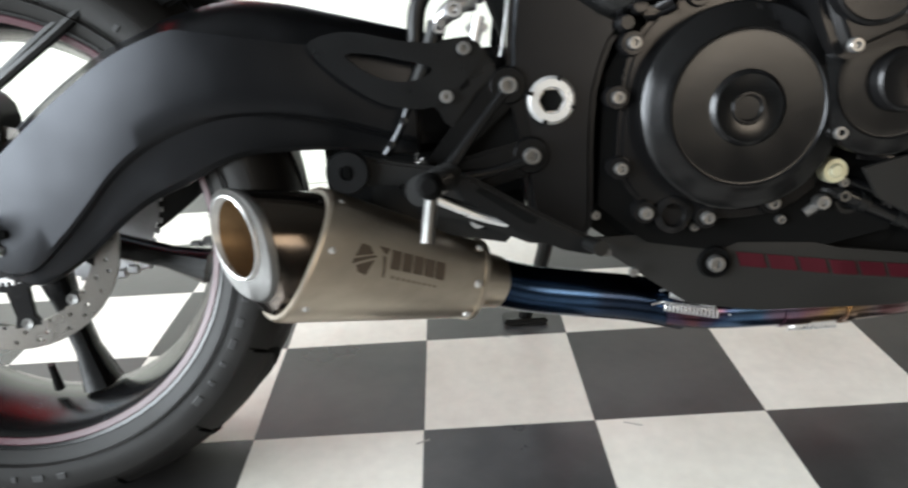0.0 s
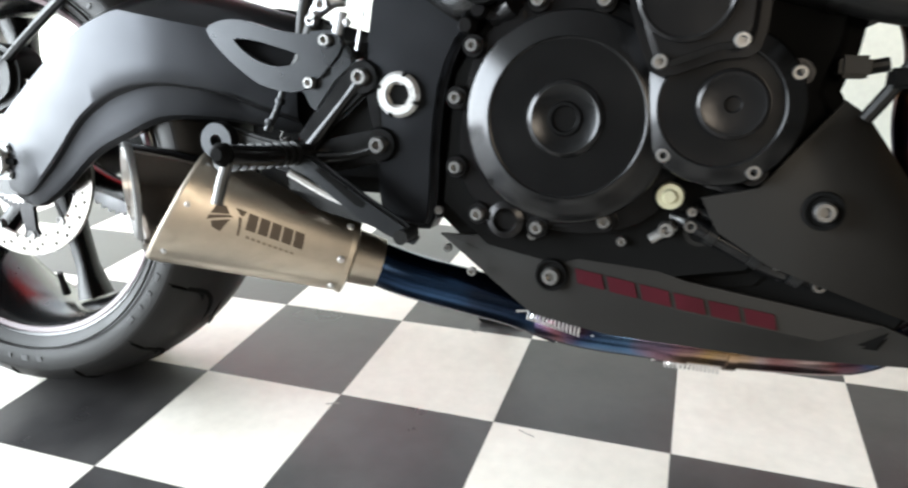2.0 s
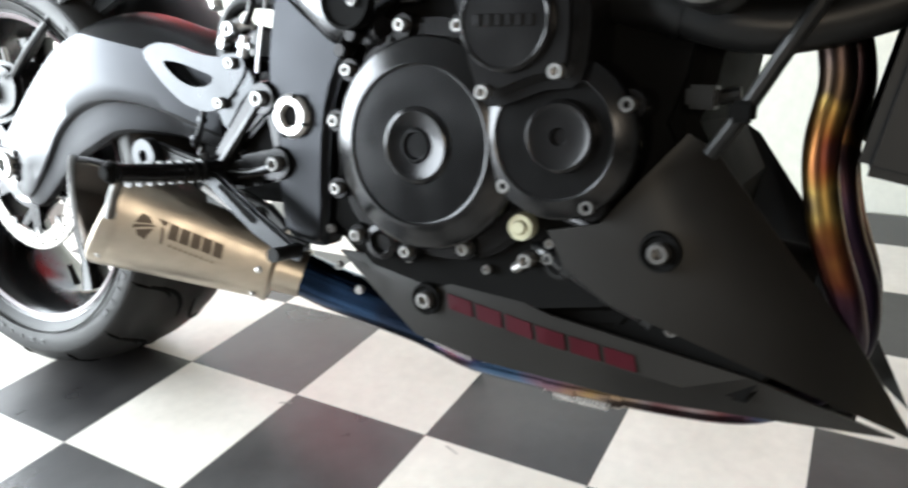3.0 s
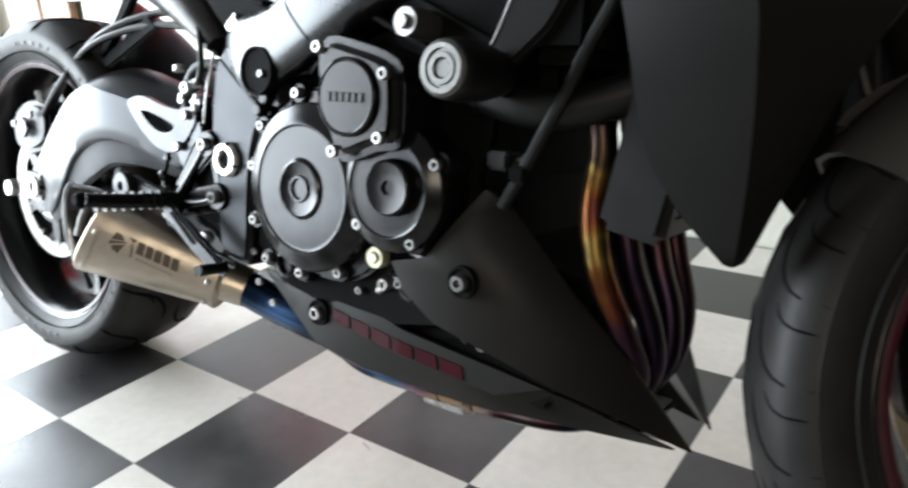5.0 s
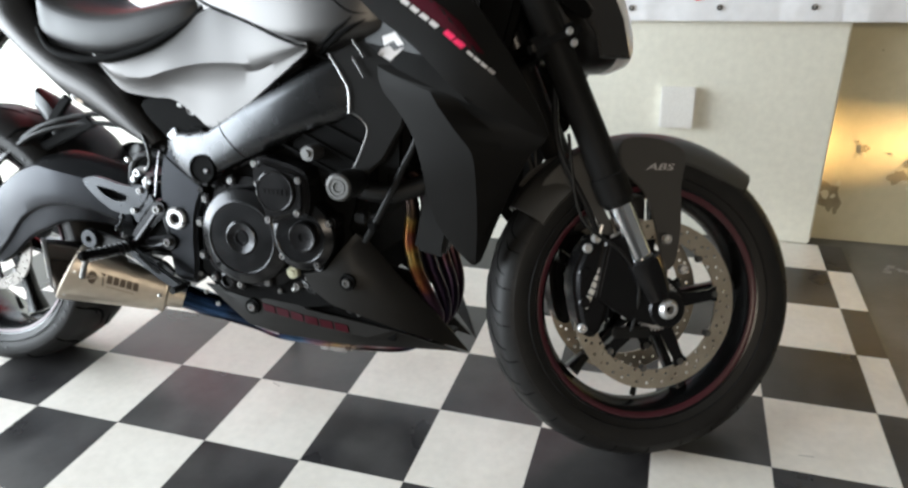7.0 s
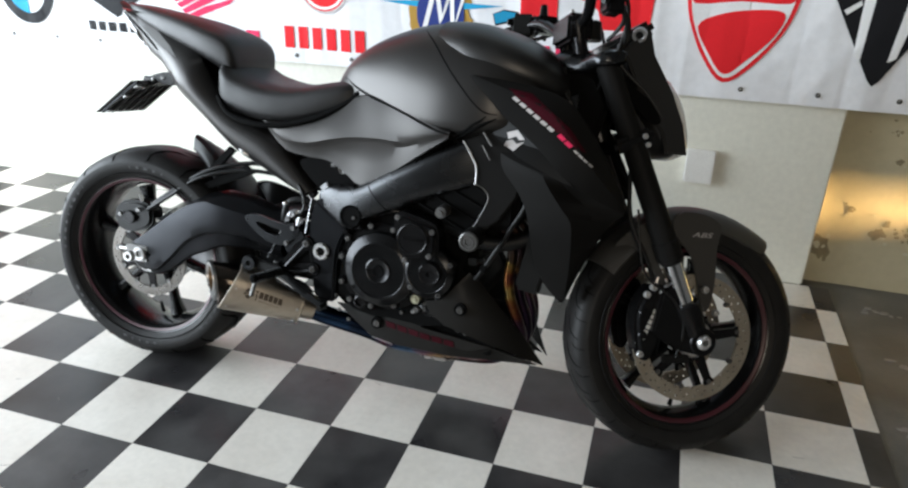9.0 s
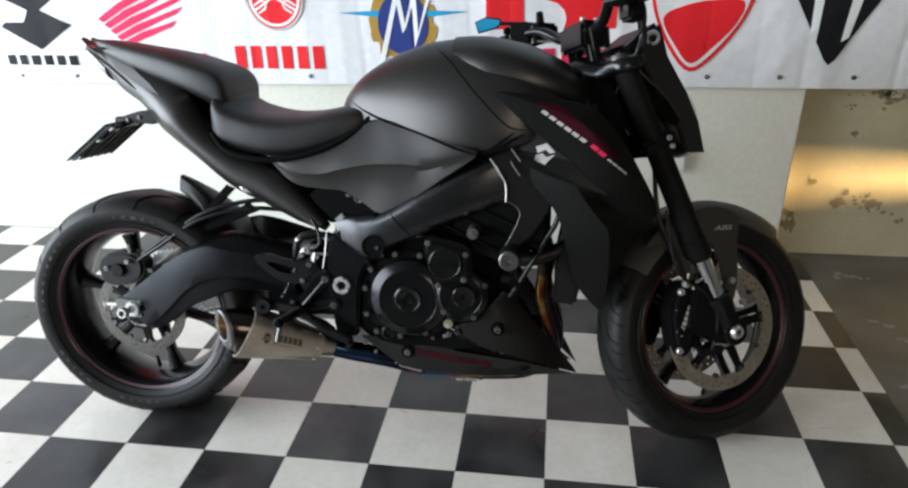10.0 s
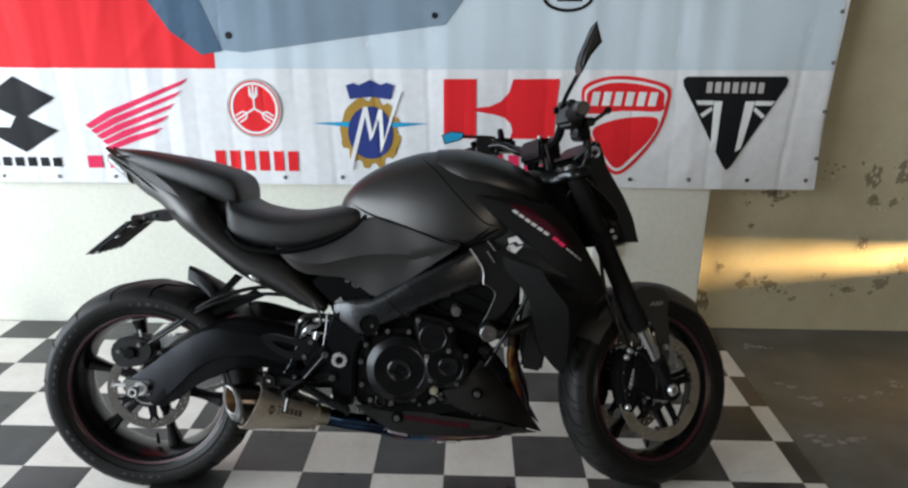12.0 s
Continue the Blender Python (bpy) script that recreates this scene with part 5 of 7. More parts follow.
heel_o = curve([(0.354, 0.474), (0.376, 0.484), (0.404, 0.483), (0.440, 0.474), (0.478, 0.470), (0.502, 0.474), (0.514, 0.462), (0.505, 0.444), (0.470, 0.414), (0.428, 0.416), (0.400, 0.430), (0.374, 0.450)], 3, True)
heel = bmesh.new()
inner = curve([(0.388, 0.464), (0.410, 0.464), (0.440, 0.457), (0.466, 0.449), (0.458, 0.440), (0.434, 0.438), (0.408, 0.447)], 3, True)
# guard plate with a leaf-shaped opening: outer and inner outlines joined by a strip
n_o, n_i = len(heel_o), 36
inn = [inner[int(i * len(inner) / n_i)] for i in range(n_i)]
rings_h = []
for y in (-0.152, -0.143):
    rings_h.append(([heel.verts.new((x, y, z)) for x, z in heel_o[:n_i]], [heel.verts.new((x, y, z)) for x, z in inn]))
for (o0, q0) in rings_h:
    for i in range(n_i):
        j = (i + 1) % n_i
        heel.faces.new((o0[i], o0[j], q0[j], q0[i]))
for a, b in ((rings_h[0][0], rings_h[1][0]), (rings_h[0][1], rings_h[1][1])):
    for i in range(n_i):
        j = (i + 1) % n_i
        heel.faces.new((a[i], a[j], b[j], b[i]))
part("heel_guard", heel, M_GUARD, foot, "pointed black heel guard with a leaf-shaped opening")
bolts(foot, [(0.497, 0.464), (0.479, 0.422)], -0.152, BOLT_M)
part("guard_mount", slab([(0.476, 0.473), (0.502, 0.475), (0.516, 0.462), (0.524, 0.450), (0.526, 0.440), (0.507, 0.424), (0.484, 0.393), (0.476, 0.398), (0.470, 0.410), (0.462, 0.416), (0.466, 0.440)], -0.1495, -0.1420, 0.002), M_GUARD, foot)
part("mount_slot", slab([(0.490, 0.440), (0.499, 0.444), (0.501, 0.431), (0.492, 0.426)], -0.1500, -0.1480, 0.0), M_DARK, foot)
part("footpeg", tube([(0.476, -0.146, 0.350), (0.470, -0.22, 0.352), (0.463, -0.272, 0.356)], [0.011, 0.010, 0.009], 14), M_ENGINE, foot, "ribbed black footpeg")
for i in range(9):
    part("peg_rib", tube([(0.4755 - 0.0026 * i, -0.180 - 0.0105 * i, 0.3515), (0.475 - 0.0026 * i, -0.183 - 0.0105 * i, 0.3516)], 0.0125, 14, 1), M_PLASTIC, foot)
part("peg_clip", joined(tube([(0.462, -0.275, 0.356), (0.461, -0.280, 0.357), (0.461, -0.285, 0.357)], [0.011, 0.010, 0.006], 14, 1)), M_DARK, foot)
part("bank_sensor", tube([(0.463, -0.270, 0.350), (0.460, -0.276, 0.332), (0.457, -0.280, 0.312)], 0.0052, 10, 1), M_DULL, foot, "bright peg feeler")
part("pedal_pivot", joined(at(lathe([(0.007, -0.012), (0.0185, -0.012), (0.020, -0.008), (0.020, 0.0), (0.007, 0.0)], k=28, closed=True), 0.385, -0.172, 0.360)), M_GUARD, foot)
part("pedal_arm", slab([(0.383, 0.345), (0.388, 0.375), (0.43, 0.366), (0.475, 0.358), (0.50, 0.340), (0.49, 0.325), (0.44, 0.345)], -0.172, -0.158, 0.003), M_PLASTIC, foot)
part("brake_pedal", slab([(0.480, 0.345), (0.486, 0.351), (0.497, 0.350), (0.560, 0.312), (0.600, 0.290), (0.612, 0.278), (0.606, 0.270), (0.580, 0.276), (0.545, 0.292), (0.487, 0.331)], -0.182, -0.172, 0.0035), M_GUARD, foot, "cast metal brake pedal with a slot")
part("pedal_slot", slab([(0.500, 0.337), (0.505, 0.340), (0.556, 0.308), (0.553, 0.303), (0.545, 0.305)], -0.1828, -0.1815, 0.0), M_DARK, foot)
part("pedal_tip", tube([(0.602, -0.172, 0.281), (0.607, -0.215, 0.284)], 0.007, 12, 1), M_PLASTIC, foot)
part("lower_strut", slab([(0.455, 0.330), (0.50, 0.322), (0.555, 0.292), (0.60, 0.284), (0.60, 0.276), (0.55, 0.280), (0.49, 0.306), (0.455, 0.312)], -0.160, -0.148, 0.003), M_PLASTIC, foot)
part("push_rod", joined(tube([(0.446, -0.142, 0.428), (0.440, -0.144, 0.409), (0.432, -0.142, 0.392), (0.418, -0.138, 0.371)], [0.0045, 0.0035, 0.0035, 0.0045], 10), *[at(lathe([(0, -0.005), (0.0042, -0.004), (0.0042, 0.004), (0, 0.005)], k=6), x, -0.143, z) for x, z in ((0.443, 0.419), (0.437, 0.402), (0.424, 0.380))]), M_GUARD, foot, "jointed brake push rod")
part("master_cylinder", joined(tube([(0.446, -0.135, 0.425), (0.462, -0.131, 0.455), (0.474, -0.130, 0.49)], [0.007, 0.0095, 0.009], 14)), M_PLASTIC, foot)
part("banjo_fitting", joined(tube([(0.474, -0.138, 0.487), (0.484, -0.139, 0.497), (0.497, -0.138, 0.504), (0.510, -0.134, 0.503)], [0.006, 0.0085, 0.008, 0.005], 12), at(bolt_mesh(0.0085, 0.010), 0.490, -0.142, 0.499), at(bolt_mesh(0.006, 0.008), 0.476, -0.140, 0.484)), M_ALU, foot, "bright cast hose fitting")
part("reservoir_pipe", tube([(0.452, -0.120, 0.470), (0.456, -0.119, 0.505), (0.472, -0.116, 0.526), (0.505, -0.112, 0.531), (0.545, -0.105, 0.524)], 0.0085, 12), M_PLASTIC, foot, "thick black curved pipe")
part("switch_wire", tube([(0.540, -0.140, 0.545), (0.538, -0.150, 0.50), (0.530, -0.150, 0.455)], 0.0016, 6), M_ALU, foot)
part("brake_switch", joined(tube([(0.507, -0.147, 0.470), (0.512, -0.146, 0.492)], 0.0055, 10, 1), box(0.500, 0.520, -0.150, -0.141, 0.478, 0.486, 0.002)), M_ALU, foot)
part("left_footrest", joined(slab([(0.462, 0.340), (0.536, 0.446), (0.562, 0.378), (0.562, 0.350), (0.500, 0.330)], 0.154, 0.168, 0.004), tube([(0.476, 0.168, 0.350), (0.463, 0.272, 0.356)], 0.010, 12, 1)), M_PLASTIC, foot)
part("spring", tube([(0.46, -0.165, 0.33), (0.50, -0.16, 0.31), (0.53, -0.158, 0.30)], 0.004, 8), M_STEEL, foot)

# silencer: oval tapering can on a skewed axis
A_REAR, A_FRONT = Vector((0.330, -0.180, 0.2885)), Vector((0.487, -0.089, 0.231))
AX = (A_FRONT - A_REAR).normalized()
SIDE = AX.cross(Vector((0, 0, 1))).normalized()
UPV = SIDE.cross(AX)


def can_ring(u, rw, rh, skew=0.0, n=2.6, k=40, tilt=0.0, rise=0.0, slide=0.0):
    c = A_REAR + AX * (u + skew * rise / 0.0475 + tilt * slide / 0.0405) + UPV * rise + SIDE * slide
    out = []
    for i in range(k):
        a = 2 * math.pi * i / k
        p, q = math.cos(a), math.sin(a)
        p, q = math.copysign(abs(p) ** (2 / n), p), math.copysign(abs(q) ** (2 / n), q)
        out.append(tuple(c + SIDE * (rw * p) + UPV * (rh * q) + AX * (skew * q + tilt * p)))
    return out


LEN = (A_FRONT - A_REAR).length
sil = part("silencer", loft([can_ring(-0.002, 0.049, 0.0625, 0.013), can_ring(0.0, 0.0505, 0.064, 0.013), can_ring(0.012, 0.0505, 0.064, 0.013), can_ring(LEN * 0.5, 0.045, 0.054, 0.005), can_ring(LEN - 0.012, 0.039, 0.044), can_ring(LEN, 0.038, 0.043)]), M_TITAN, bike, "brushed titanium silencer with an etched maker's mark", 40)
part("rear_band", loft([can_ring(0.002, 0.0513, 0.0648, 0.013), can_ring(0.017, 0.0509, 0.0642, 0.013)], False), M_TITAN, sil)
part("front_cone", loft([can_ring(LEN - 0.001, 0.0395, 0.0445), can_ring(LEN + 0.004, 0.0395, 0.0445), can_ring(LEN + 0.008, 0.031, 0.032, n=2), can_ring(LEN + 0.040, 0.029, 0.029, n=2)]), M_TITAN, sil)
TIP, SK, TL = -0.047, -0.018, 0.0145
tip = [can_ring(0.0, 0.047, 0.0595, 0.013), can_ring(TIP * 0.4, 0.0455, 0.0565, 0.003, tilt=TL * 0.35), can_ring(TIP * 0.75, 0.043, 0.0515, SK * 0.55, n=2.3, tilt=TL * 0.75), can_ring(TIP, 0.0405, 0.0475, SK, n=2.1, tilt=TL)]
part("end_cap", loft(tip, False), M_CARBON, sil, "dark polished end cap")
RISE, SLIDE = 0.0045, -0.0065
part("cap_rim", loft([can_ring(TIP + 0.003, 0.0415, 0.0485, SK, n=2.3, tilt=TL), can_ring(TIP - 0.003, 0.0412, 0.0482, SK, n=2.3, tilt=TL), can_ring(TIP - 0.005, 0.0400, 0.0468, SK, n=2.3, tilt=TL), can_ring(TIP - 0.0035, 0.0318, 0.0362, SK * 0.7, n=2.0, tilt=TL * 0.8, rise=RISE, slide=SLIDE)], False), M_DULL, sil, "slash-cut tip ring of dull metal")
part("outlet_lip", loft([can_ring(TIP - 0.001, 0.0322, 0.0366, SK * 0.7, n=2.0, tilt=TL * 0.8, rise=RISE, slide=SLIDE), can_ring(TIP - 0.0075, 0.0320, 0.0364, SK * 0.7, n=2.0, tilt=TL * 0.8, rise=RISE, slide=SLIDE), can_ring(TIP - 0.0075, 0.0303, 0.0346, SK * 0.7, n=2.0, tilt=TL * 0.8, rise=RISE, slide=SLIDE), can_ring(TIP + 0.004, 0.0298, 0.0341, SK * 0.7, n=2.0, tilt=TL * 0.8, rise=RISE, slide=SLIDE)], False), M_STEEL, sil, "thin bright outlet lip")
part("bore", loft([can_ring(TIP - 0.003, 0.0302, 0.0345, SK * 0.7, n=2, tilt=TL * 0.8, rise=RISE, slide=SLIDE), can_ring(-0.02, 0.030, 0.031, n=2, rise=0.005, slide=-0.003), can_ring(0.05, 0.028, 0.030, n=2), can_ring(0.052, 0.016, 0.018, n=2), can_ring(0.0525, 0.0005, 0.0005, n=2)], False), M_BORE, sil, "bronze-coloured outlet bore")


def on_can(u, ang, lift=0.0):
    """A place on the can's outer skin."""
    f = u / LEN
    rw, rh = 0.0505 + (0.039 - 0.0505) * f + lift, 0.064 + (0.044 - 0.064) * f + lift
    a = radians(ang)
    n = 2.6
    p, q = math.cos(a), math.sin(a)
    p, q = math.copysign(abs(p) ** (2 / n), p), math.copysign(abs(q) ** (2 / n), q)
    return A_REAR + AX * (u + 0.013 * (1 - f) * q) + SIDE * (rw * p) + UPV * (rh * q)


OUT = 1 if SIDE.y < 0 else -1


def skin_poly(c, n=6):
    """A four-cornered etched field on the can, its corners as (along, angle)."""
    bm = bmesh.new()
    base = 0 if OUT > 0 else 180
    g = []
    for i in range(n + 1):
        row = []
        for j in range(n + 1):
            s, t = i / n, j / n
            u = (c[0][0] * (1 - s) + c[1][0] * s) * (1 - t) + (c[3][0] * (1 - s) + c[2][0] * s) * t
            a = (c[0][1] * (1 - s) + c[1][1] * s) * (1 - t) + (c[3][1] * (1 - s) + c[2][1] * s) * t
            row.append(bm.verts.new(on_can(u, base + OUT * a, 0.0006)))
        g.append(row)
    for i in range(n):
        for j in range(n):
            bm.faces.new((g[i][j], g[i + 1][j], g[i + 1][j + 1], g[i][j + 1]))
    return bm


# three slanting fields under a slash, then a row of five leaning bars
for c in (((0.0362, 6.2), (0.0545, 9.8), (0.0480, 16.0), (0.0388, 17.0)), ((0.0355, 1.5), (0.0590, 8.0), (0.0560, 9.2), (0.0358, 4.8)), ((0.0440, -1.0), (0.0530, -2.5), (0.0575, 5.8), (0.0400, 1.2)), ((0.0570, 17.5), (0.0700, 17.0), (0.0680, 11.0), (0.0655, 11.5)), ((0.0640, 10.0), (0.0675, 9.5), (0.0725, -2.6), (0.0700, -2.0))):
    part("etched_emblem", skin_poly(c), M_ETCH, sil)
for i in range(5):
    u = 0.0725 + 0.0131 * i
    top_a, low_a = 16.6 - 0.7 * i, 1.6 - 0.4 * i
    part("etched_bar", skin_poly(((u, top_a), (u + 0.0108, top_a - 0.6), (u + 0.0138, low_a - 0.4), (u + 0.0030, low_a))), M_ETCH, sil)
for i in range(9):
    u = 0.0790 + 0.0061 * i
    part("etched_line", skin_poly(((u, -0.9 - 0.38 * i), (u + 0.0040, -1.15 - 0.38 * i), (u + 0.0044, -2.9 - 0.38 * i), (u + 0.0004, -2.7 - 0.38 * i)), 2), M_ETCH_FINE, sil)
base_a = 0 if OUT > 0 else 180
for u, a in ((0.012, 8), (0.012, -38), (0.012, 58), (LEN - 0.008, 0), (LEN - 0.008, -45), (LEN - 0.008, 50)):
    d = AX.cross(Vector((0, 0, 1)))
    p = on_can(u, base_a + OUT * a, 0.0)
    axis_p = A_REAR + AX * u
    nrm = (p - axis_p).normalized()
    rv = lathe([(0, -0.002), (0.002, -0.002), (0.0042, -0.0005), (0.0045, 0.001), (0, 0.001)], k=12)
    part("rivet", moved(rv, Matrix.Translation(p) @ Vector((0, -1, 0)).rotation_difference(nrm).to_matrix().to_4x4()), M_STEEL, sil)
part("hanger", slab([(0.40, 0.300), (0.40, 0.345), (0.44, 0.335), (0.52, 0.310), (0.545, 0.290), (0.53, 0.275), (0.48, 0.285)], -0.128, -0.118, 0.002), M_PLASTIC, sil)
part("hanger_bolt", at(bolt_mesh(0.008, 0.008), 0.503, -0.128, 0.300), M_STEEL, sil)

# link pipe, collector and headers
NECK = A_FRONT + AX * 0.036
exhaust = part("link_pipe", tube([tuple(NECK), (0.56, -0.062, 0.206), (0.62, -0.056, 0.195), (0.68, -0.050, 0.184), (0.735, -0.046, 0.170)], [0.0265, 0.0265, 0.0262, 0.0262, 0.027], 22), M_BLUE, bike, "heat-blued titanium link pipe")
for dy, dz, mt in ((-0.024, -0.002, M_HEAT), (0.026, 0.0, M_HEAT)):
    part("collector_pipe", tube([(0.715, -0.046 + dy * 0.4, 0.173), (0.76, -0.042 + dy, 0.172 + dz), (0.84, -0.036 + dy, 0.169 + dz), (0.94, -0.032 + dy, 0.170 + dz), (1.02, -0.026 + dy * 0.8, 0.175 + dz), (1.065, -0.018 + dy * 0.6, 0.194 + dz)], 0.0205, 20), mt, exhaust, "rainbow heat-tinted titanium pipe")
for x0, x1 in ((0.838, 0.870), (0.905, 0.915)):
    part("pipe_collar", tube([(x0, -0.060, 0.1672), (x1, -0.058, 0.1670)], 0.0225, 20, 1), M_HEAT, exhaust)


def spring(p, q, r=0.0036, wire=0.0011, turns=14):
    p, q = Vector(p), Vector(q)
    d = (q - p)
    a = d.normalized().orthogonal()
    b = d.normalized().cross(a)
    pts = [p] + [p + d * (0.15 + 0.7 * i / (turns * 8)) + r * (a * math.cos(2 * math.pi * i / 8) + b * math.sin(2 * math.pi * i / 8)) for i in range(turns * 8 + 1)] + [q]
    return tube([tuple(v) for v in pts], wire, 5, 1)


part("exhaust_spring", spring((0.690, -0.082, 0.186), (0.775, -0.086, 0.170)), M_STEEL, exhaust, "steel exhaust spring")
part("exhaust_spring", spring((0.700, -0.078, 0.200), (0.770, -0.084, 0.180)), M_STEEL, exhaust, "steel exhaust spring")
part("exhaust_spring", spring((0.835, -0.066, 0.146), (0.915, -0.064, 0.146)), M_STEEL, exhaust, "steel exhaust spring")
part("exhaust_spring", spring((0.845, -0.036, 0.146), (0.925, -0.034, 0.146)), M_STEEL, exhaust, "steel exhaust spring")
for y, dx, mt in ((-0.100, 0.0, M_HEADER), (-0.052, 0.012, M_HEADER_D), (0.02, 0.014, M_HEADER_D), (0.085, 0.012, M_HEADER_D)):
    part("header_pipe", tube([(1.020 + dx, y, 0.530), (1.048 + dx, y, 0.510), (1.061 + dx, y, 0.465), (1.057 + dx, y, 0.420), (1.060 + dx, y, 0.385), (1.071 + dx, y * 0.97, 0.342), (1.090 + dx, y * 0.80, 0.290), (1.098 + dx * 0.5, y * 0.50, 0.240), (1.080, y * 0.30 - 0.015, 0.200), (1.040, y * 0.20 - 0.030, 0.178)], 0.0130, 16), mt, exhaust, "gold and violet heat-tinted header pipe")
part("port_flange", box(1.000, 1.030, -0.125, 0.11, 0.500, 0.560, 0.008), M_DARK, exhaust)


# lower pan: a long blade each side with a raised front wing
def pan_blade():
    v = [(0.612, -0.118, 0.272), (0.676, -0.122, 0.226), (0.715, -0.124, 0.199), (0.790, -0.124, 0.187), (0.93, -0.116, 0.182), (1.142, -0.046, 0.172), (1.03, -0.118, 0.226), (0.862, -0.136, 0.252), (0.757, -0.132, 0.279), (0.690, -0.126, 0.276),
         (0.765, -0.139, 0.242), (0.86, -0.140, 0.224), (0.98, -0.126, 0.208), (0.70, -0.133, 0.252)]
    f = [(0, 1, 13), (0, 13, 9), (1, 2, 10, 13), (13, 10, 8, 9), (2, 3, 11, 10), (10, 11, 7, 8), (3, 4, 12, 11), (11, 12, 6, 7), (4, 5, 12), (12, 5, 6)]
    return facets(v, f, 0.005)


def pan_wing():
    v = [(0.866, -0.163, 0.334), (0.911, -0.166, 0.346), (0.969, -0.152, 0.420), (0.988, -0.144, 0.408), (1.045, -0.122, 0.335), (1.104, -0.082, 0.258), (1.156, -0.036, 0.170), (1.045, -0.132, 0.236), (0.882, -0.162, 0.305), (0.961, -0.168, 0.330), (1.015, -0.150, 0.290), (0.925, -0.164, 0.280), (0.940, -0.160, 0.384)]
    f = [(0, 1, 9), (1, 12, 9), (12, 2, 3, 9), (3, 4, 10, 9), (4, 5, 10), (5, 6, 7, 10), (7, 11, 10), (10, 11, 9), (11, 8, 9), (8, 0, 9)]
    return facets(v, f, 0.006)


pan = part("belly_pan", pan_blade(), M_PAN, bike, "matt black belly pan with dull red lettering bars", 25)
part("pan_blade", moved(pan_blade(), FLIP), M_PAN, pan, "", 25)
part("pan_wing", pan_wing(), M_PAN, pan, "raised front wing of the belly pan", 75)
part("pan_wing", moved(pan_wing(), FLIP), M_PAN, pan, "", 22)
part("pan_bridge", box(1.070, 1.112, -0.050, 0.050, 0.178, 0.186, 0.003), M_PLASTIC, pan)
# black plate behind the gap between blade and wing
part("inner_guard", slab([(0.78, 0.205), (1.03, 0.200), (1.05, 0.235), (0.94, 0.285), (0.86, 0.310), (0.78, 0.275)], -0.112, -0.100, 0.004), M_DARK, pan)
cup = lathe([(0.0, -0.001), (0.012, -0.001), (0.0135, -0.003), (0.0155, -0.003), (0.0165, 0.002), (0, 0.002)], k=28)
part("bolt_cup", at(cup, 0.736, -0.139, 0.245), M_DARK, pan)
part("bolt_cup", at(lathe([(0.0, -0.001), (0.012, -0.001), (0.0135, -0.003), (0.0155, -0.003), (0.0165, 0.002), (0, 0.002)], k=28), 0.961, -0.170, 0.331), M_DARK, pan)
bolts(pan, [(0.736, 0.245, -0.140), (0.961, 0.331, -0.172)], 0, BOLT_L)


pan_skin = skin_of(pan)
for q in slanted((0.762, 0.240), (0.948, 0.214), 0.0135, 6, 0.16, -0.006):
    sticker("red_bar", pan_skin, q, M_PAN_RED, pan, -0.14, 0.0018)
# radiator behind the front panels
RAD_POSE = Matrix.Translation((1.138, 0, 0.552)) @ Matrix.Rotation(radians(10), 4, "Y")
rad = part("radiator", moved(box(-0.022, 0.022, -0.125, 0.125, -0.16, 0.15, 0.004), RAD_POSE), M_CORE, bike, "black finned radiator")
for i in range(26):
    part("radiator_fin", moved(box(-0.024, 0.026, -0.120, 0.120, -0.0012, 0.0012), RAD_POSE @ Matrix.Translation((0, 0, -0.14 + 0.0112 * i))), M_PLASTIC, rad)
part("radiator_tank", moved(box(-0.03, 0.03, -0.150, -0.125, -0.16, 0.15, 0.008), RAD_POSE), M_PLASTIC, rad)
part("radiator_tank", moved(box(-0.03, 0.03, 0.125, 0.150, -0.16, 0.15, 0.008), RAD_POSE), M_PLASTIC, rad)

# ---- tank, seat and tail ----
tank = part("fuel_tank", loft([oval(*r, n=2.5, k=44) for r in curve([(0.560, 0, 0.800, 0.040, 0.030, 0.03), (0.575, 0, 0.805, 0.076, 0.062, 0.05), (0.62, 0, 0.815, 0.108, 0.100, 0.06), (0.70, 0, 0.800, 0.143, 0.160, 0.06), (0.80, 0, 0.785, 0.177, 0.206, 0.06), (0.90, 0, 0.780, 0.198, 0.215, 0.06), (1.00, 0, 0.790, 0.194, 0.195, 0.05), (1.08, 0, 0.810, 0.150, 0.140, 0.04), (1.13, 0, 0.83, 0.080, 0.075, 0.03)], 5)]), M_TANK, bike, "matt graphite fuel tank with a sculpted flank", 60)
part("filler_cap", at(moved(lathe([(0, -0.008), (0.03, -0.008), (0.033, 0.0), (0.045, 0.001), (0.046, 0.006), (0, 0.006)], k=36), Matrix.Rotation(radians(-90), 4, "X")), 0.90, 0.0, 0.992), M_ENGINE, tank)
cover_up = part("tank_cover", loft([oval(*r, n=2.5, k=32) for r in curve([(0.84, 0, 0.93, 0.130, 0.070, 0.05), (0.92, 0, 0.92, 0.166, 0.081, 0.05), (1.02, 0, 0.905, 0.168, 0.072, 0.05), (1.10, 0, 0.885, 0.136, 0.055, 0.05), (1.15, 0, 0.868, 0.08, 0.03, 0.04)], 5)]), M_TAIL, tank, "matt dark grey tank top cover", 60)


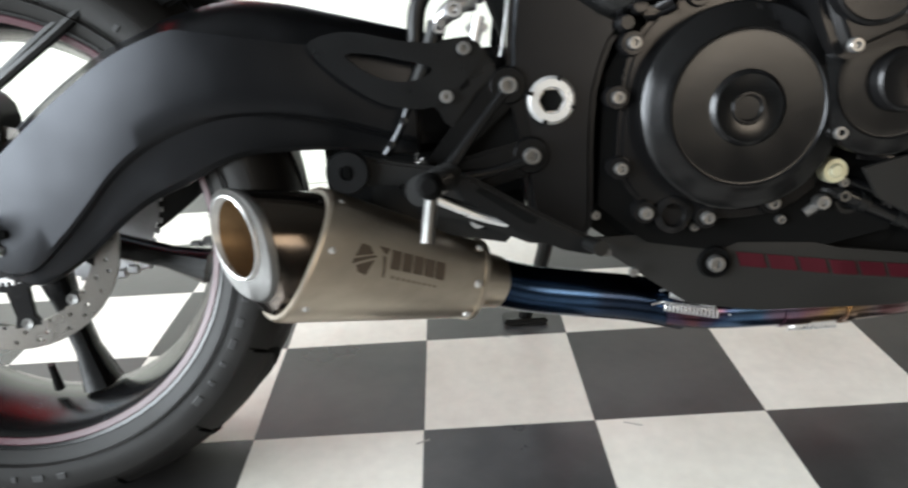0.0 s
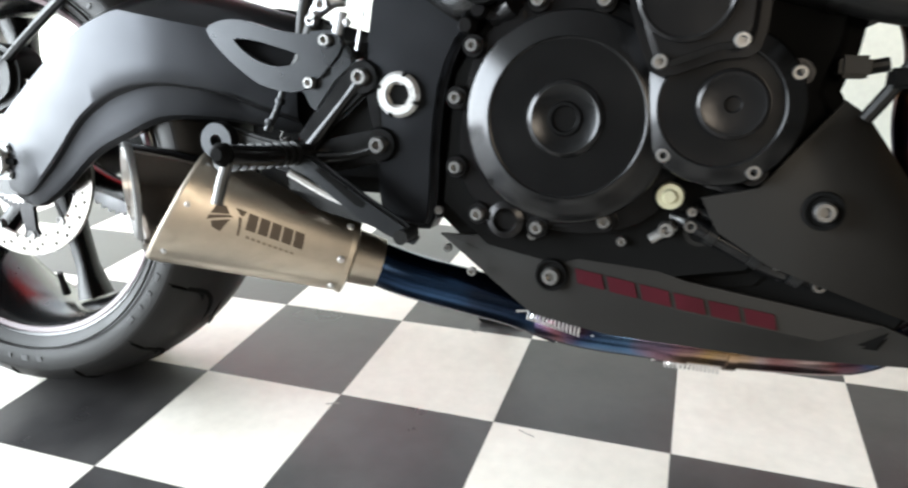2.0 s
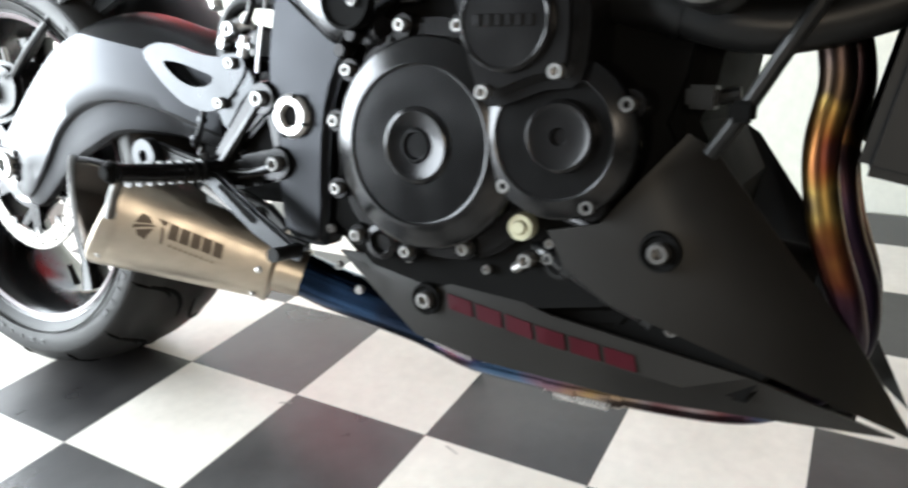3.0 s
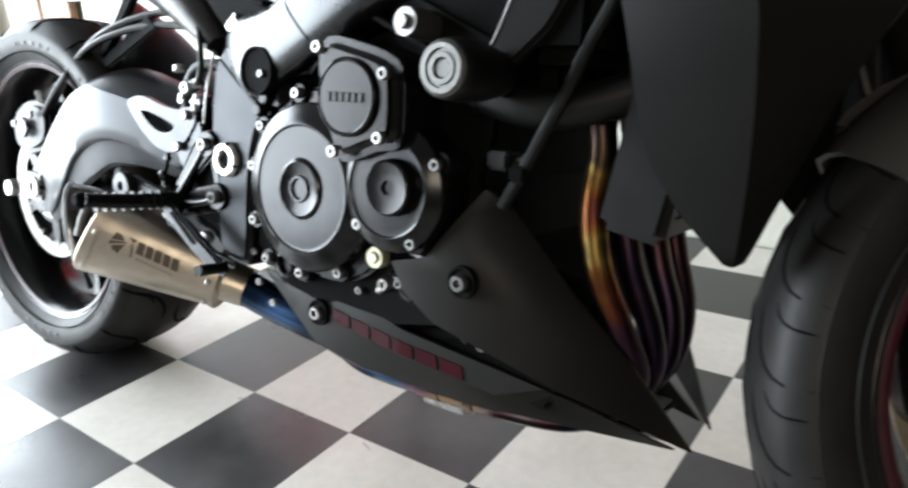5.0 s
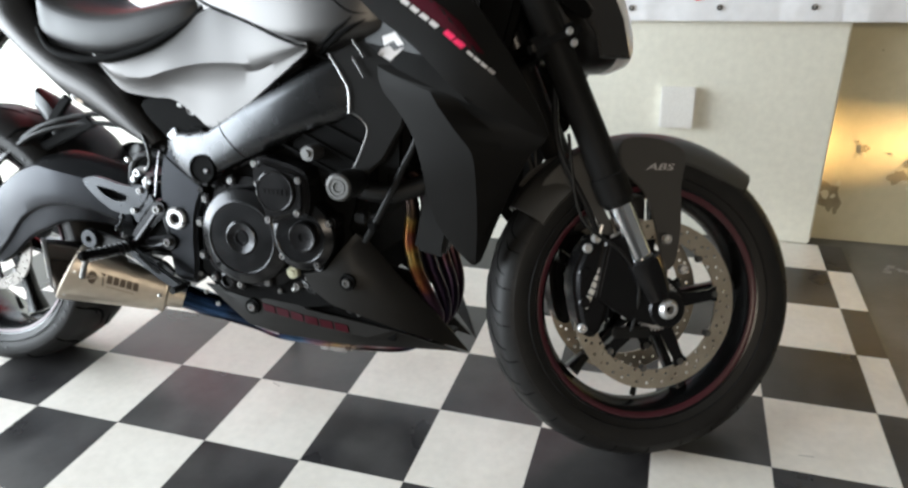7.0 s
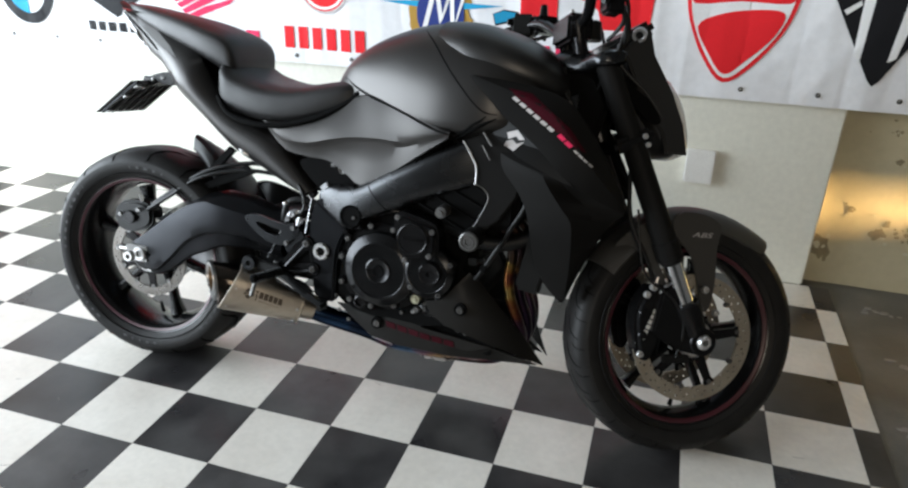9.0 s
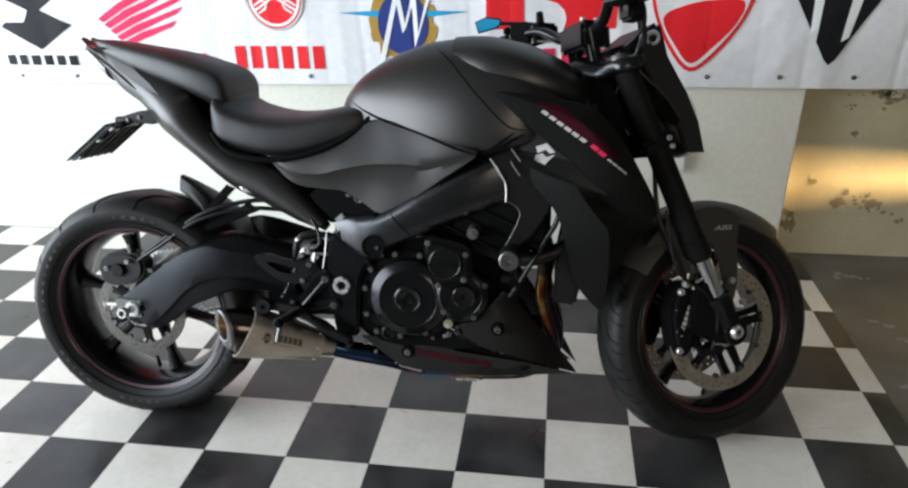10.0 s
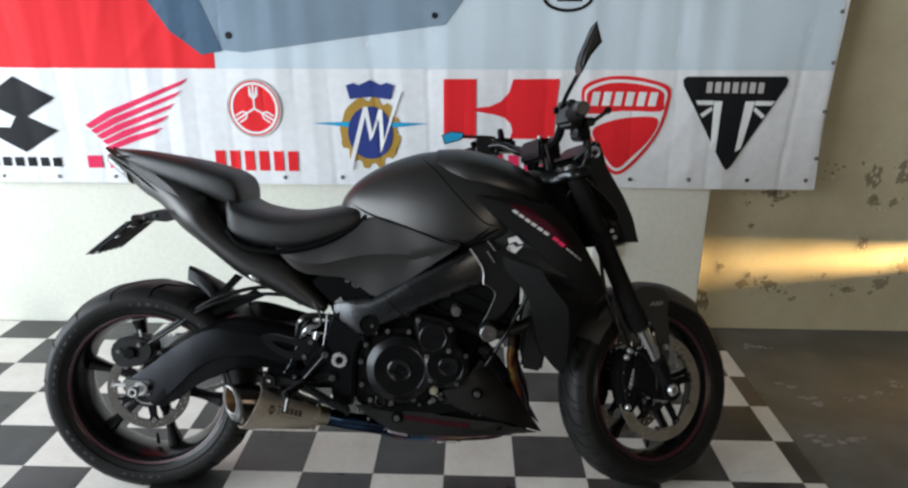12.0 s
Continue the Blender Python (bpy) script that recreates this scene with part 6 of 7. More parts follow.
def side_cover():
    # from the waist under the seat to the tank's lower corner; under its crease the face draws in
    keys = [(0.396, 0.731, 0.402, 0.724, 0.405, 0.714, 0.134, 0.137, 0.134), (0.450, 0.727, 0.455, 0.692, 0.462, 0.662, 0.138, 0.146, 0.138), (0.520, 0.738, 0.525, 0.686, 0.530, 0.650, 0.138, 0.152, 0.140), (0.580, 0.764, 0.590, 0.701, 0.588, 0.646, 0.134, 0.158, 0.144), (0.640, 0.806, 0.650, 0.713, 0.640, 0.618, 0.128, 0.163, 0.150), (0.700, 0.816, 0.720, 0.718, 0.690, 0.596, 0.143, 0.171, 0.160), (0.770, 0.796, 0.785, 0.718, 0.765, 0.644, 0.166, 0.179, 0.170), (0.840, 0.775, 0.845, 0.733, 0.834, 0.692, 0.186, 0.190, 0.182), (0.908, 0.755, 0.908, 0.751, 0.904, 0.740, 0.199, 0.200, 0.196)]
    rows = []
    for xt, zt, xc, zc, xb, zb, yt, yc, yb in keys:
        def mix(u, bow=0.0):
            return (xt + (xc - xt) * u, -(yt + (yc - yt) * u + bow), zt + (zc - zt) * u)
        f = min(1.0, (zc - zb) / 0.06)
        rows.append(((xt, -yt + 0.010, zt + 0.003), (xt, -yt - 0.001, zt - 0.004 * f), mix(0.35, 0.003), mix(0.75, 0.002), (xc, -yc, zc), (xc, -yc + 0.008 * f, zc - 0.014 * f), (xc * 0.5 + xb * 0.5, -yb - 0.001, zc * 0.45 + zb * 0.55), (xb, -yb, zb), (xb, -yb + 0.014, zb - 0.002)))
    return sheet(rows, 6, 0.008)


scv = both("side_cover", side_cover, M_TANK, tank, "matt graphite side cover under the tank", 32)
# flat black plate: the hollow's shade is put into its colour
part("side_recess_shade", slab(curve([(0.500, 0.632), (0.545, 0.652), (0.590, 0.656), (0.638, 0.638), (0.674, 0.604), (0.640, 0.585), (0.578, 0.560), (0.545, 0.582)], 3, True), -0.136, -0.110, 0.004), M_DARK, tank, "black plate standing for the shaded recess, with a bolt")
part("recess_boss", at(lathe([(0.0, 0.002), (0.0055, 0.002), (0.0065, -0.003), (0.0105, -0.004), (0.0125, 0.0), (0.0125, 0.006)], k=24), 0.622, -0.138, 0.629), M_DULL, tank)
part("recess_clip", box(0.590, 0.604, -0.142, -0.134, 0.632, 0.640, 0.002), M_DULL, tank)
part("recess_bracket", slab([(0.562, 0.577), (0.580, 0.592), (0.588, 0.580), (0.575, 0.566)], -0.142, -0.134, 0.002), M_ALU, tank)
side_skin = skin_of(tank, scv)
seam("knee_seam", side_skin, [(0.600, 0.850), (0.664, 0.820), (0.769, 0.790), (0.901, 0.750), (0.965, 0.779), (0.99, 0.799)], 0.0035, M_DARK, tank, -0.165, 0.001)
seam("frame_gap", side_skin, [(0.640, 0.600), (0.70, 0.600), (0.79, 0.660), (0.875, 0.717), (0.96, 0.766), (1.015, 0.796)], 0.006, M_DARK, tank, -0.168, 0.002)
cover_skin = skin_of(tank, cover_up)
seam("cover_edge", cover_skin, [(0.800, 0.975), (0.844, 0.940), (0.909, 0.871), (0.975, 0.809), (1.02, 0.803)], 0.0022, M_DARK, tank, -0.15, 0.001)
seat = part("rider_seat", loft([oval(*r, n=3.6, k=40) for r in curve([(0.250, 0, 0.828, 0.085, 0.035, 0.05), (0.266, 0, 0.808, 0.132, 0.056, 0.066), (0.32, 0, 0.785, 0.143, 0.050, 0.060), (0.40, 0, 0.768, 0.147, 0.050, 0.052), (0.48, 0, 0.768, 0.144, 0.052, 0.046), (0.56, 0, 0.785, 0.136, 0.050, 0.040), (0.62, 0, 0.802, 0.122, 0.042, 0.030), (0.652, 0, 0.812, 0.095, 0.025, 0.02)], 5)]), M_SEAT, bike, "black vinyl rider's seat", 60)
part("seat_edge", tube([(0.262, -0.128, 0.775), (0.298, -0.143, 0.738), (0.36, -0.149, 0.720), (0.44, -0.148, 0.719), (0.54, -0.141, 0.745), (0.62, -0.127, 0.788), (0.655, -0.112, 0.824)], 0.0075, 10), M_DARK, seat)
part("pillion_seat", loft([oval(*r, n=3.2, k=32) for r in curve([(-0.10, 0, 0.985, 0.020, 0.008, 0.01), (-0.03, 0, 0.968, 0.060, 0.022, 0.025), (0.06, 0, 0.945, 0.086, 0.032, 0.04), (0.15, 0, 0.922, 0.106, 0.040, 0.05), (0.215, 0, 0.905, 0.114, 0.040, 0.06), (0.262, 0, 0.892, 0.114, 0.036, 0.07), (0.284, 0, 0.872, 0.108, 0.034, 0.06), (0.292, 0, 0.850, 0.090, 0.022, 0.04)], 5)]), M_SEAT, bike, "black pillion seat pad", 50)


def tail_side():
    # the blade that runs from under the seat up to the tail tip
    top = curve([(-0.118, 0.998), (-0.02, 0.962), (0.08, 0.925), (0.17, 0.885), (0.205, 0.85), (0.245, 0.790), (0.32, 0.735), (0.42, 0.690), (0.49, 0.625), (0.540, 0.570)], 4)
    low = curve([(-0.112, 0.985), (-0.055, 0.92), (0.0, 0.872), (0.06, 0.838), (0.12, 0.780), (0.20, 0.715), (0.29, 0.642), (0.37, 0.602), (0.45, 0.562), (0.505, 0.540)], 4)
    rings = []
    n = len(top)
    for i, (a, b) in enumerate(zip(top, low)):
        f = i / (n - 1)
        w = 0.022 + 0.115 * min(1, f * 2.2) - 0.012 * f
        mid = ((a[0] + b[0]) / 2, (a[1] + b[1]) / 2)
        rings.append([(b[0], -w * 0.78, b[1]), (b[0] * 0.7 + a[0] * 0.3, -w - 0.010, b[1] * 0.7 + a[1] * 0.3), (mid[0], -w - 0.014, mid[1]), (a[0] * 0.75 + b[0] * 0.25, -w - 0.008, a[1] * 0.75 + b[1] * 0.25), (a[0], -w * 0.86, a[1]), (a[0], -w * 0.86 + 0.014, a[1] - 0.004), (mid[0], -w + 0.012, mid[1]), (b[0], -w * 0.78 + 0.014, b[1] + 0.004)])
    return loft(rings)


tail = both("tail_panel", tail_side, M_TAIL, bike, "matt graphite tail panel sweeping up to a point", 60)
part("tail_under", loft([oval(*r, n=2.6, k=20) for r in curve([(-0.10, 0, 0.982, 0.020, 0.008, 0.008), (-0.03, 0, 0.930, 0.055, 0.03, 0.025), (0.05, 0, 0.885, 0.085, 0.04, 0.04), (0.16, 0, 0.81, 0.105, 0.05, 0.05), (0.28, 0, 0.725, 0.11, 0.05, 0.05), (0.40, 0, 0.66, 0.11, 0.05, 0.05)], 4)]), M_PLASTIC, tail)
part("tail_lamp", loft([oval(*r, n=2.2, k=20) for r in curve([(-0.122, 0, 0.965, 0.018, 0.012, 0.014), (-0.10, 0, 0.955, 0.035, 0.016, 0.02), (-0.05, 0, 0.92, 0.05, 0.02, 0.03)], 4)]), M_TAIL_LENS, tail, "smoked grey tail lamp lens")
tail_skin = skin_of(tail)
sticker("lamp_strip", tail_skin, [(-0.060, 0.978), (0.000, 0.951), (0.096, 0.888), (0.128, 0.862), (0.078, 0.880), (-0.026, 0.938)], M_TAIL_LENS, tail, -0.09, 0.0016, "pale grey tail lamp strip")
seam("tail_slit", tail_skin, [(-0.085, 0.965), (-0.02, 0.925), (0.06, 0.872)], 0.004, M_DARK, tail, -0.09, 0.001)
plate = part("plate_holder", slab([(0.085, 0.795), (0.066, 0.815), (0.018, 0.816), (-0.018, 0.806), (-0.038, 0.786), (-0.028, 0.774), (0.0, 0.786), (0.05, 0.782)], -0.034, 0.034, 0.005), M_PLASTIC, bike, "black number plate bracket")
TILT_P = Matrix.Translation((-0.094, 0, 0.735)) @ Matrix.Rotation(radians(52), 4, "Y")
part("back_plate", moved(box(-0.004, 0.003, -0.086, 0.086, -0.070, 0.085, 0.002), TILT_P), M_GUARD, plate, "ribbed dark grey backing plate")
for i in range(5):
    part("plate_rib", moved(box(0.003, 0.010, -0.06 + 0.03 * i, -0.056 + 0.03 * i, -0.06, 0.075, 0.001, 1), TILT_P), M_DULL, plate)
for y, z in ((-0.070, -0.055), (-0.070, 0.020), (-0.045, 0.062), (-0.070, 0.070)):
    part("plate_clip", moved(box(0.003, 0.008, y - 0.010, y + 0.010, z - 0.007, z + 0.007, 0.002), TILT_P), M_ALU, plate)
part("number_plate", moved(box(-0.007, -0.0045, -0.095, 0.095, -0.078, 0.078, 0.001), TILT_P), M_PLATE, plate, "grey number plate with plain dark bars")
for i in range(7):
    part("plate_bar", moved(box(-0.0085, -0.0072, -0.075 + 0.022 * i, -0.060 + 0.022 * i, -0.03, 0.03), TILT_P), M_PRINT_BLACK, plate)
part("plate_lamp", box(-0.060, -0.030, -0.022, 0.022, 0.778, 0.80, 0.004), M_ENGINE, plate)
bolts(plate, [(0.02, 0.800), (-0.012, 0.793)], -0.034, BOLT_S)
part("rear_hook", tube([(0.315, -0.11, 0.655), (0.33, -0.125, 0.64), (0.345, -0.118, 0.632)], 0.006, 8), M_STEEL, tail)

# ---- front panels ----
def upper_panel():
    # a long blade: lower edge, flank, crease and upper edge, from the pointed tail to the drooping nose
    rows = [((0.946, -0.200, 0.880), (0.949, -0.201, 0.8825), (0.952, -0.201, 0.883), (0.955, -0.200, 0.8835)),
            ((0.990, -0.202, 0.838), (1.000, -0.204, 0.852), (1.010, -0.203, 0.866), (1.020, -0.190, 0.878)),
            ((1.036, -0.203, 0.796), (1.054, -0.206, 0.822), (1.072, -0.205, 0.846), (1.088, -0.183, 0.868)),
            ((1.085, -0.205, 0.763), (1.108, -0.209, 0.793), (1.130, -0.206, 0.820), (1.150, -0.178, 0.852)),
            ((1.130, -0.207, 0.724), (1.152, -0.211, 0.752), (1.172, -0.207, 0.780), (1.194, -0.174, 0.815)),
            ((1.168, -0.206, 0.688), (1.190, -0.209, 0.712), (1.210, -0.202, 0.736), (1.236, -0.166, 0.760)),
            ((1.210, -0.197, 0.659), (1.228, -0.196, 0.676), (1.246, -0.190, 0.692), (1.270, -0.156, 0.704)),
            ((1.262, -0.172, 0.632), (1.272, -0.170, 0.642), (1.284, -0.165, 0.650), (1.298, -0.146, 0.654)),
            ((1.308, -0.142, 0.610), (1.309, -0.141, 0.612), (1.310, -0.140, 0.614), (1.312, -0.137, 0.616))]
    return sheet(rows, 5, 0.006)


def inset_panel():
    v = [(0.985, -0.165, 0.800), (1.019, -0.176, 0.806), (1.113, -0.196, 0.738), (1.195, -0.206, 0.666), (1.13, -0.208, 0.690), (1.065, -0.200, 0.718), (1.005, -0.176, 0.757)]
    return facets(v, [(0, 1, 2, 6), (2, 5, 6), (2, 3, 4, 5)], 0.006)


def lower_panel():
    # from the scoop lip down to the pointed foot: inner edge, belly, fold, the face that turns in, hind edge
    rows = [((0.985, -0.160, 0.738), (1.055, -0.188, 0.707), (1.125, -0.205, 0.689), (1.160, -0.204, 0.682), (1.194, -0.200, 0.675)),
            ((1.012, -0.170, 0.700), (1.070, -0.192, 0.680), (1.142, -0.205, 0.660), (1.185, -0.176, 0.652), (1.246, -0.165, 0.642)),
            ((1.060, -0.181, 0.652), (1.112, -0.195, 0.630), (1.176, -0.203, 0.616), (1.235, -0.165, 0.612), (1.306, -0.138, 0.612)),
            ((1.090, -0.185, 0.610), (1.142, -0.196, 0.595), (1.200, -0.199, 0.584), (1.240, -0.165, 0.580), (1.280, -0.128, 0.578)),
            ((1.106, -0.184, 0.562), (1.155, -0.193, 0.545), (1.206, -0.191, 0.530), (1.230, -0.160, 0.526), (1.252, -0.124, 0.522)),
            ((1.118, -0.181, 0.510), (1.163, -0.187, 0.492), (1.207, -0.182, 0.474), (1.220, -0.155, 0.470), (1.230, -0.124, 0.466)),
            ((1.133, -0.175, 0.462), (1.170, -0.177, 0.447), (1.205, -0.172, 0.432), (1.211, -0.150, 0.430), (1.216, -0.126, 0.428)),
            ((1.160, -0.166, 0.421), (1.182, -0.166, 0.412), (1.202, -0.162, 0.402), (1.205, -0.146, 0.402), (1.207, -0.128, 0.402)),
            ((1.192, -0.158, 0.388), (1.195, -0.157, 0.387), (1.199, -0.154, 0.386), (1.200, -0.144, 0.386), (1.201, -0.130, 0.386))]
    return sheet(rows, 5, 0.006)


def lip_panel():
    # the bevel over the scoop, rolling in under the emblem
    rows = [((0.985, -0.160, 0.738), (0.982, -0.150, 0.758)), ((1.055, -0.188, 0.707), (1.060, -0.172, 0.728)), ((1.125, -0.205, 0.689), (1.125, -0.190, 0.706)), ((1.194, -0.200, 0.675), (1.193, -0.196, 0.680))]
    return sheet(rows, 6, 0.006)


panel = both("front_panel", upper_panel, M_MATT, bike, "matt black radiator side panel with faded lettering bars", 24)
both("inset_panel", inset_panel, M_PLASTIC, panel, "", 20)
both("lower_shroud", lower_panel, M_MATT, panel, "angular matt black radiator shroud", 30)
both("shroud_lip", lip_panel, M_MATT, panel, "", 30)
inset_skin = skin_of(*[o for o in panel.children if o.name.startswith("inset_panel")][:1])
for q in ([(1.036, 0.766), (1.060, 0.774), (1.078, 0.755), (1.066, 0.752), (1.058, 0.760), (1.040, 0.752)], [(1.036, 0.747), (1.050, 0.752), (1.060, 0.744), (1.078, 0.750), (1.056, 0.728), (1.034, 0.738)]):
    sticker("silver_emblem", inset_skin, q, M_DECAL, panel, -0.195)
up_skin = skin_of(panel)
sticker("red_fade", up_skin, [(1.035, 0.862), (1.085, 0.855), (1.175, 0.790), (1.215, 0.742), (1.195, 0.748), (1.14, 0.786), (1.07, 0.832)], M_RED, panel, -0.19, 0.0006)
for q in slanted((1.044, 0.842), (1.142, 0.776), 0.0075, 6, 0.25, 0.003):
    sticker("model_bar", up_skin, q, M_DECAL, panel, -0.19, 0.0014)
for q in slanted((1.150, 0.772), (1.182, 0.747), 0.009, 2, 0.15, 0.003):
    sticker("red_model_bar", up_skin, q, M_PRINT_PINK, panel, -0.2, 0.0014)
for q in slanted((1.188, 0.744), (1.232, 0.710), 0.004, 4, 0.2, 0.001):
    sticker("small_bar", up_skin, q, M_DECAL, panel, -0.2, 0.0014)
# plain black boxes that fill the space inside the panels
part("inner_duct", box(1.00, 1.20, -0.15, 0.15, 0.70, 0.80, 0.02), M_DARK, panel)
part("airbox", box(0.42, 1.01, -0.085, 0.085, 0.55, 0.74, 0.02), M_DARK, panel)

# ---- front end, turned with the bars ----
def steer(bm):
    return moved(bm, STEER)


FOOT_Y = 0.103


def leg(t, y, ahead=0.0):
    """A place on a fork leg, t metres up from the axle."""
    p = Vector((AX_F - 0.006, y, AZ_F)) + AXIS * t
    return (p.x + ahead, y, p.z)


fork = part("front_fork", steer(joined(*[tube([leg(0.212, s * FOOT_Y), leg(0.255, s * FOOT_Y), leg(0.257, s * FOOT_Y), leg(0.46, s * FOOT_Y), leg(0.700, s * FOOT_Y)], [0.0305, 0.0305, 0.0275, 0.027, 0.026], 24, 1) for s in (-1, 1)])), M_MATT, bike, "upside-down front fork with dark outer tubes")
for s in (-1, 1):
    part("stanchion", steer(tube([leg(0.06, s * FOOT_Y), leg(0.25, s * FOOT_Y)], 0.0215, 28, 1)), M_CHROME, fork, "polished chrome fork tube")
    part("dust_seal", steer(tube([leg(0.200, s * FOOT_Y), leg(0.212, s * FOOT_Y), leg(0.216, s * FOOT_Y)], [0.025, 0.029, 0.030], 24, 1)), M_PLASTIC, fork)
    part("fork_foot", steer(joined(tube([leg(0.100, s * FOOT_Y), leg(0.095, s * FOOT_Y), leg(0.06, s * FOOT_Y), leg(0.02, s * FOOT_Y)], [0.030, 0.034, 0.033, 0.026], 24, 1), at(lathe([(0.012, -0.017), (0.031, -0.017), (0.034, -0.013), (0.034, 0.013), (0.012, 0.013)], k=32, closed=True), AX_F, s * FOOT_Y, AZ_F), at(slab([(-0.11, 0.02), (-0.09, 0.12), (-0.05, 0.14), (0.0, 0.10), (0.03, 0.02), (0.0, -0.03), (-0.05, -0.02)], s * FOOT_Y - 0.012, s * FOOT_Y + 0.012, 0.005), AX_F - 0.02, 0, AZ_F))), M_ENGINE, fork)
    part("axle_end", steer(at(lathe([(0.0065, -0.004), (0.0075, -0.016), (0.013, -0.016), (0.0155, -0.012), (0.018, -0.008), (0.018, 0.0), (0.0065, 0.0)], k=32), AX_F, (-0.113 if s < 0 else 0.140), AZ_F)), M_STEEL, fork, "bright hollow axle end")
    part("axle_collar", steer(at(lathe([(0.017, -0.005), (0.022, -0.005), (0.024, -0.002), (0.024, 0.006), (0.017, 0.006)], k=32, closed=True), AX_F, -0.113 if s < 0 else 0.115, AZ_F)), M_DULL, fork)
    # caliper behind the leg
    c = slab(curve([(-0.155, -0.020), (-0.165, 0.055), (-0.140, 0.115), (-0.105, 0.128), (-0.085, 0.10), (-0.095, 0.02), (-0.115, -0.045), (-0.140, -0.050)], 3, True), s * 0.066 - 0.032, s * 0.066 + 0.032, 0.010, 3)
    cal_f = part("front_caliper", steer(at(c, AX_F, 0, AZ_F)), M_ENGINE, fork, "black radial brake caliper with white bars")
    if s < 0:
        for i in range(6):
            u = i / 6
            p = Vector((-0.146 + 0.030 * u, 0, 0.000 + 0.072 * u))
            part("caliper_bar", steer(at(moved(box(-0.0050, 0.0050, -0.001, 0.0, 0.0, 0.0098), Matrix.Rotation(radians(22), 4, "Y")), AX_F + p.x, -0.0985, AZ_F + p.z)), M_DECAL_WHITE, cal_f)
        for x, z in ((-0.145, 0.105), (-0.150, -0.035), (-0.105, 0.112)):
            part("caliper_bolt", steer(at(bolt_mesh(0.008, 0.008), AX_F + x, -0.098, AZ_F + z)), M_STEEL, fork)
        for x, z in ((0.018, 0.122), (-0.079, 0.122), (-0.055, -0.012), (0.051, 0.068)):
            part("mount_bolt", steer(at(bolt_mesh(0.0085, 0.009), AX_F + x - 0.015, -0.096, AZ_F + z)), M_STEEL, fork)
        for x, z in ((-0.150, 0.010), (-0.152, 0.062)):
            part("piston_boss", steer(at(lathe([(0, -0.003), (0.009, -0.003), (0.011, 0.0), (0, 0.0)], k=24), AX_F + x + 0.004, -0.098, AZ_F + z)), M_ENGINE, fork)
        part("caliper_seam", steer(tube([(AX_F - 0.108, -0.0985, AZ_F - 0.040), (AX_F - 0.099, -0.0985, AZ_F + 0.02), (AX_F - 0.094, -0.0985, AZ_F + 0.10)], 0.002, 6)), M_DARK, fork)
        part("bleed_nipple", steer(tube([(AX_F - 0.118, -0.085, AZ_F + 0.126), (AX_F - 0.114, -0.088, AZ_F + 0.146)], [0.004, 0.003], 8, 1)), M_STEEL, fork)
        part("banjo_bolt", steer(at(bolt_mesh(0.008, 0.012), AX_F - 0.128, -0.092, AZ_F + 0.122)), M_STEEL, fork)
        part("speed_sensor", steer(joined(box(AX_F - 0.09, AX_F - 0.02, -0.10, -0.088, AZ_F - 0.055, AZ_F - 0.035, 0.003))), M_PLASTIC, fork)
    part("brake_hose", steer(tube([(AX_F - 0.12, s * 0.09, AZ_F + 0.12), (AX_F - 0.15, s * 0.10, AZ_F + 0.18), (AX_F - 0.20, s * 0.095, AZ_F + 0.28), (AX_F - 0.205, s * 0.085, AZ_F + 0.40), (AX_F - 0.19, s * 0.07, AZ_F + 0.55)], 0.0055, 8)), M_PLASTIC, fork)
    part("sensor_cable", steer(tube([(AX_F - 0.06, s * 0.105, AZ_F - 0.04), (AX_F - 0.055, s * 0.118, AZ_F + 0.04), (AX_F - 0.09, s * 0.118, AZ_F + 0.10), (AX_F - 0.16, s * 0.105, AZ_F + 0.16), (AX_F - 0.185, s * 0.10, AZ_F + 0.30)], 0.003, 8)), M_PLASTIC, fork)
for t_, thick in ((0.50, 0.032),):
    yoke = box(-0.055, 0.045, -0.135, 0.135, -thick / 2, thick / 2, 0.010)
    part("yoke", steer(moved(yoke, Matrix.Translation(leg(t_, 0)) @ Matrix.Rotation(-RAKE, 4, "Y"))), M_ENGINE, fork)
part("steering_stem", steer(tube([(leg(0.48, 0)[0] - 0.03, 0, leg(0.48, 0)[2]), (leg(0.69, 0)[0] - 0.03, 0, leg(0.69, 0)[2])], 0.03, 20, 1)), M_ENGINE, fork)
# top yoke: a gull-shaped casting that dips between the fork clamps and rises to the bar mounts
gull = []
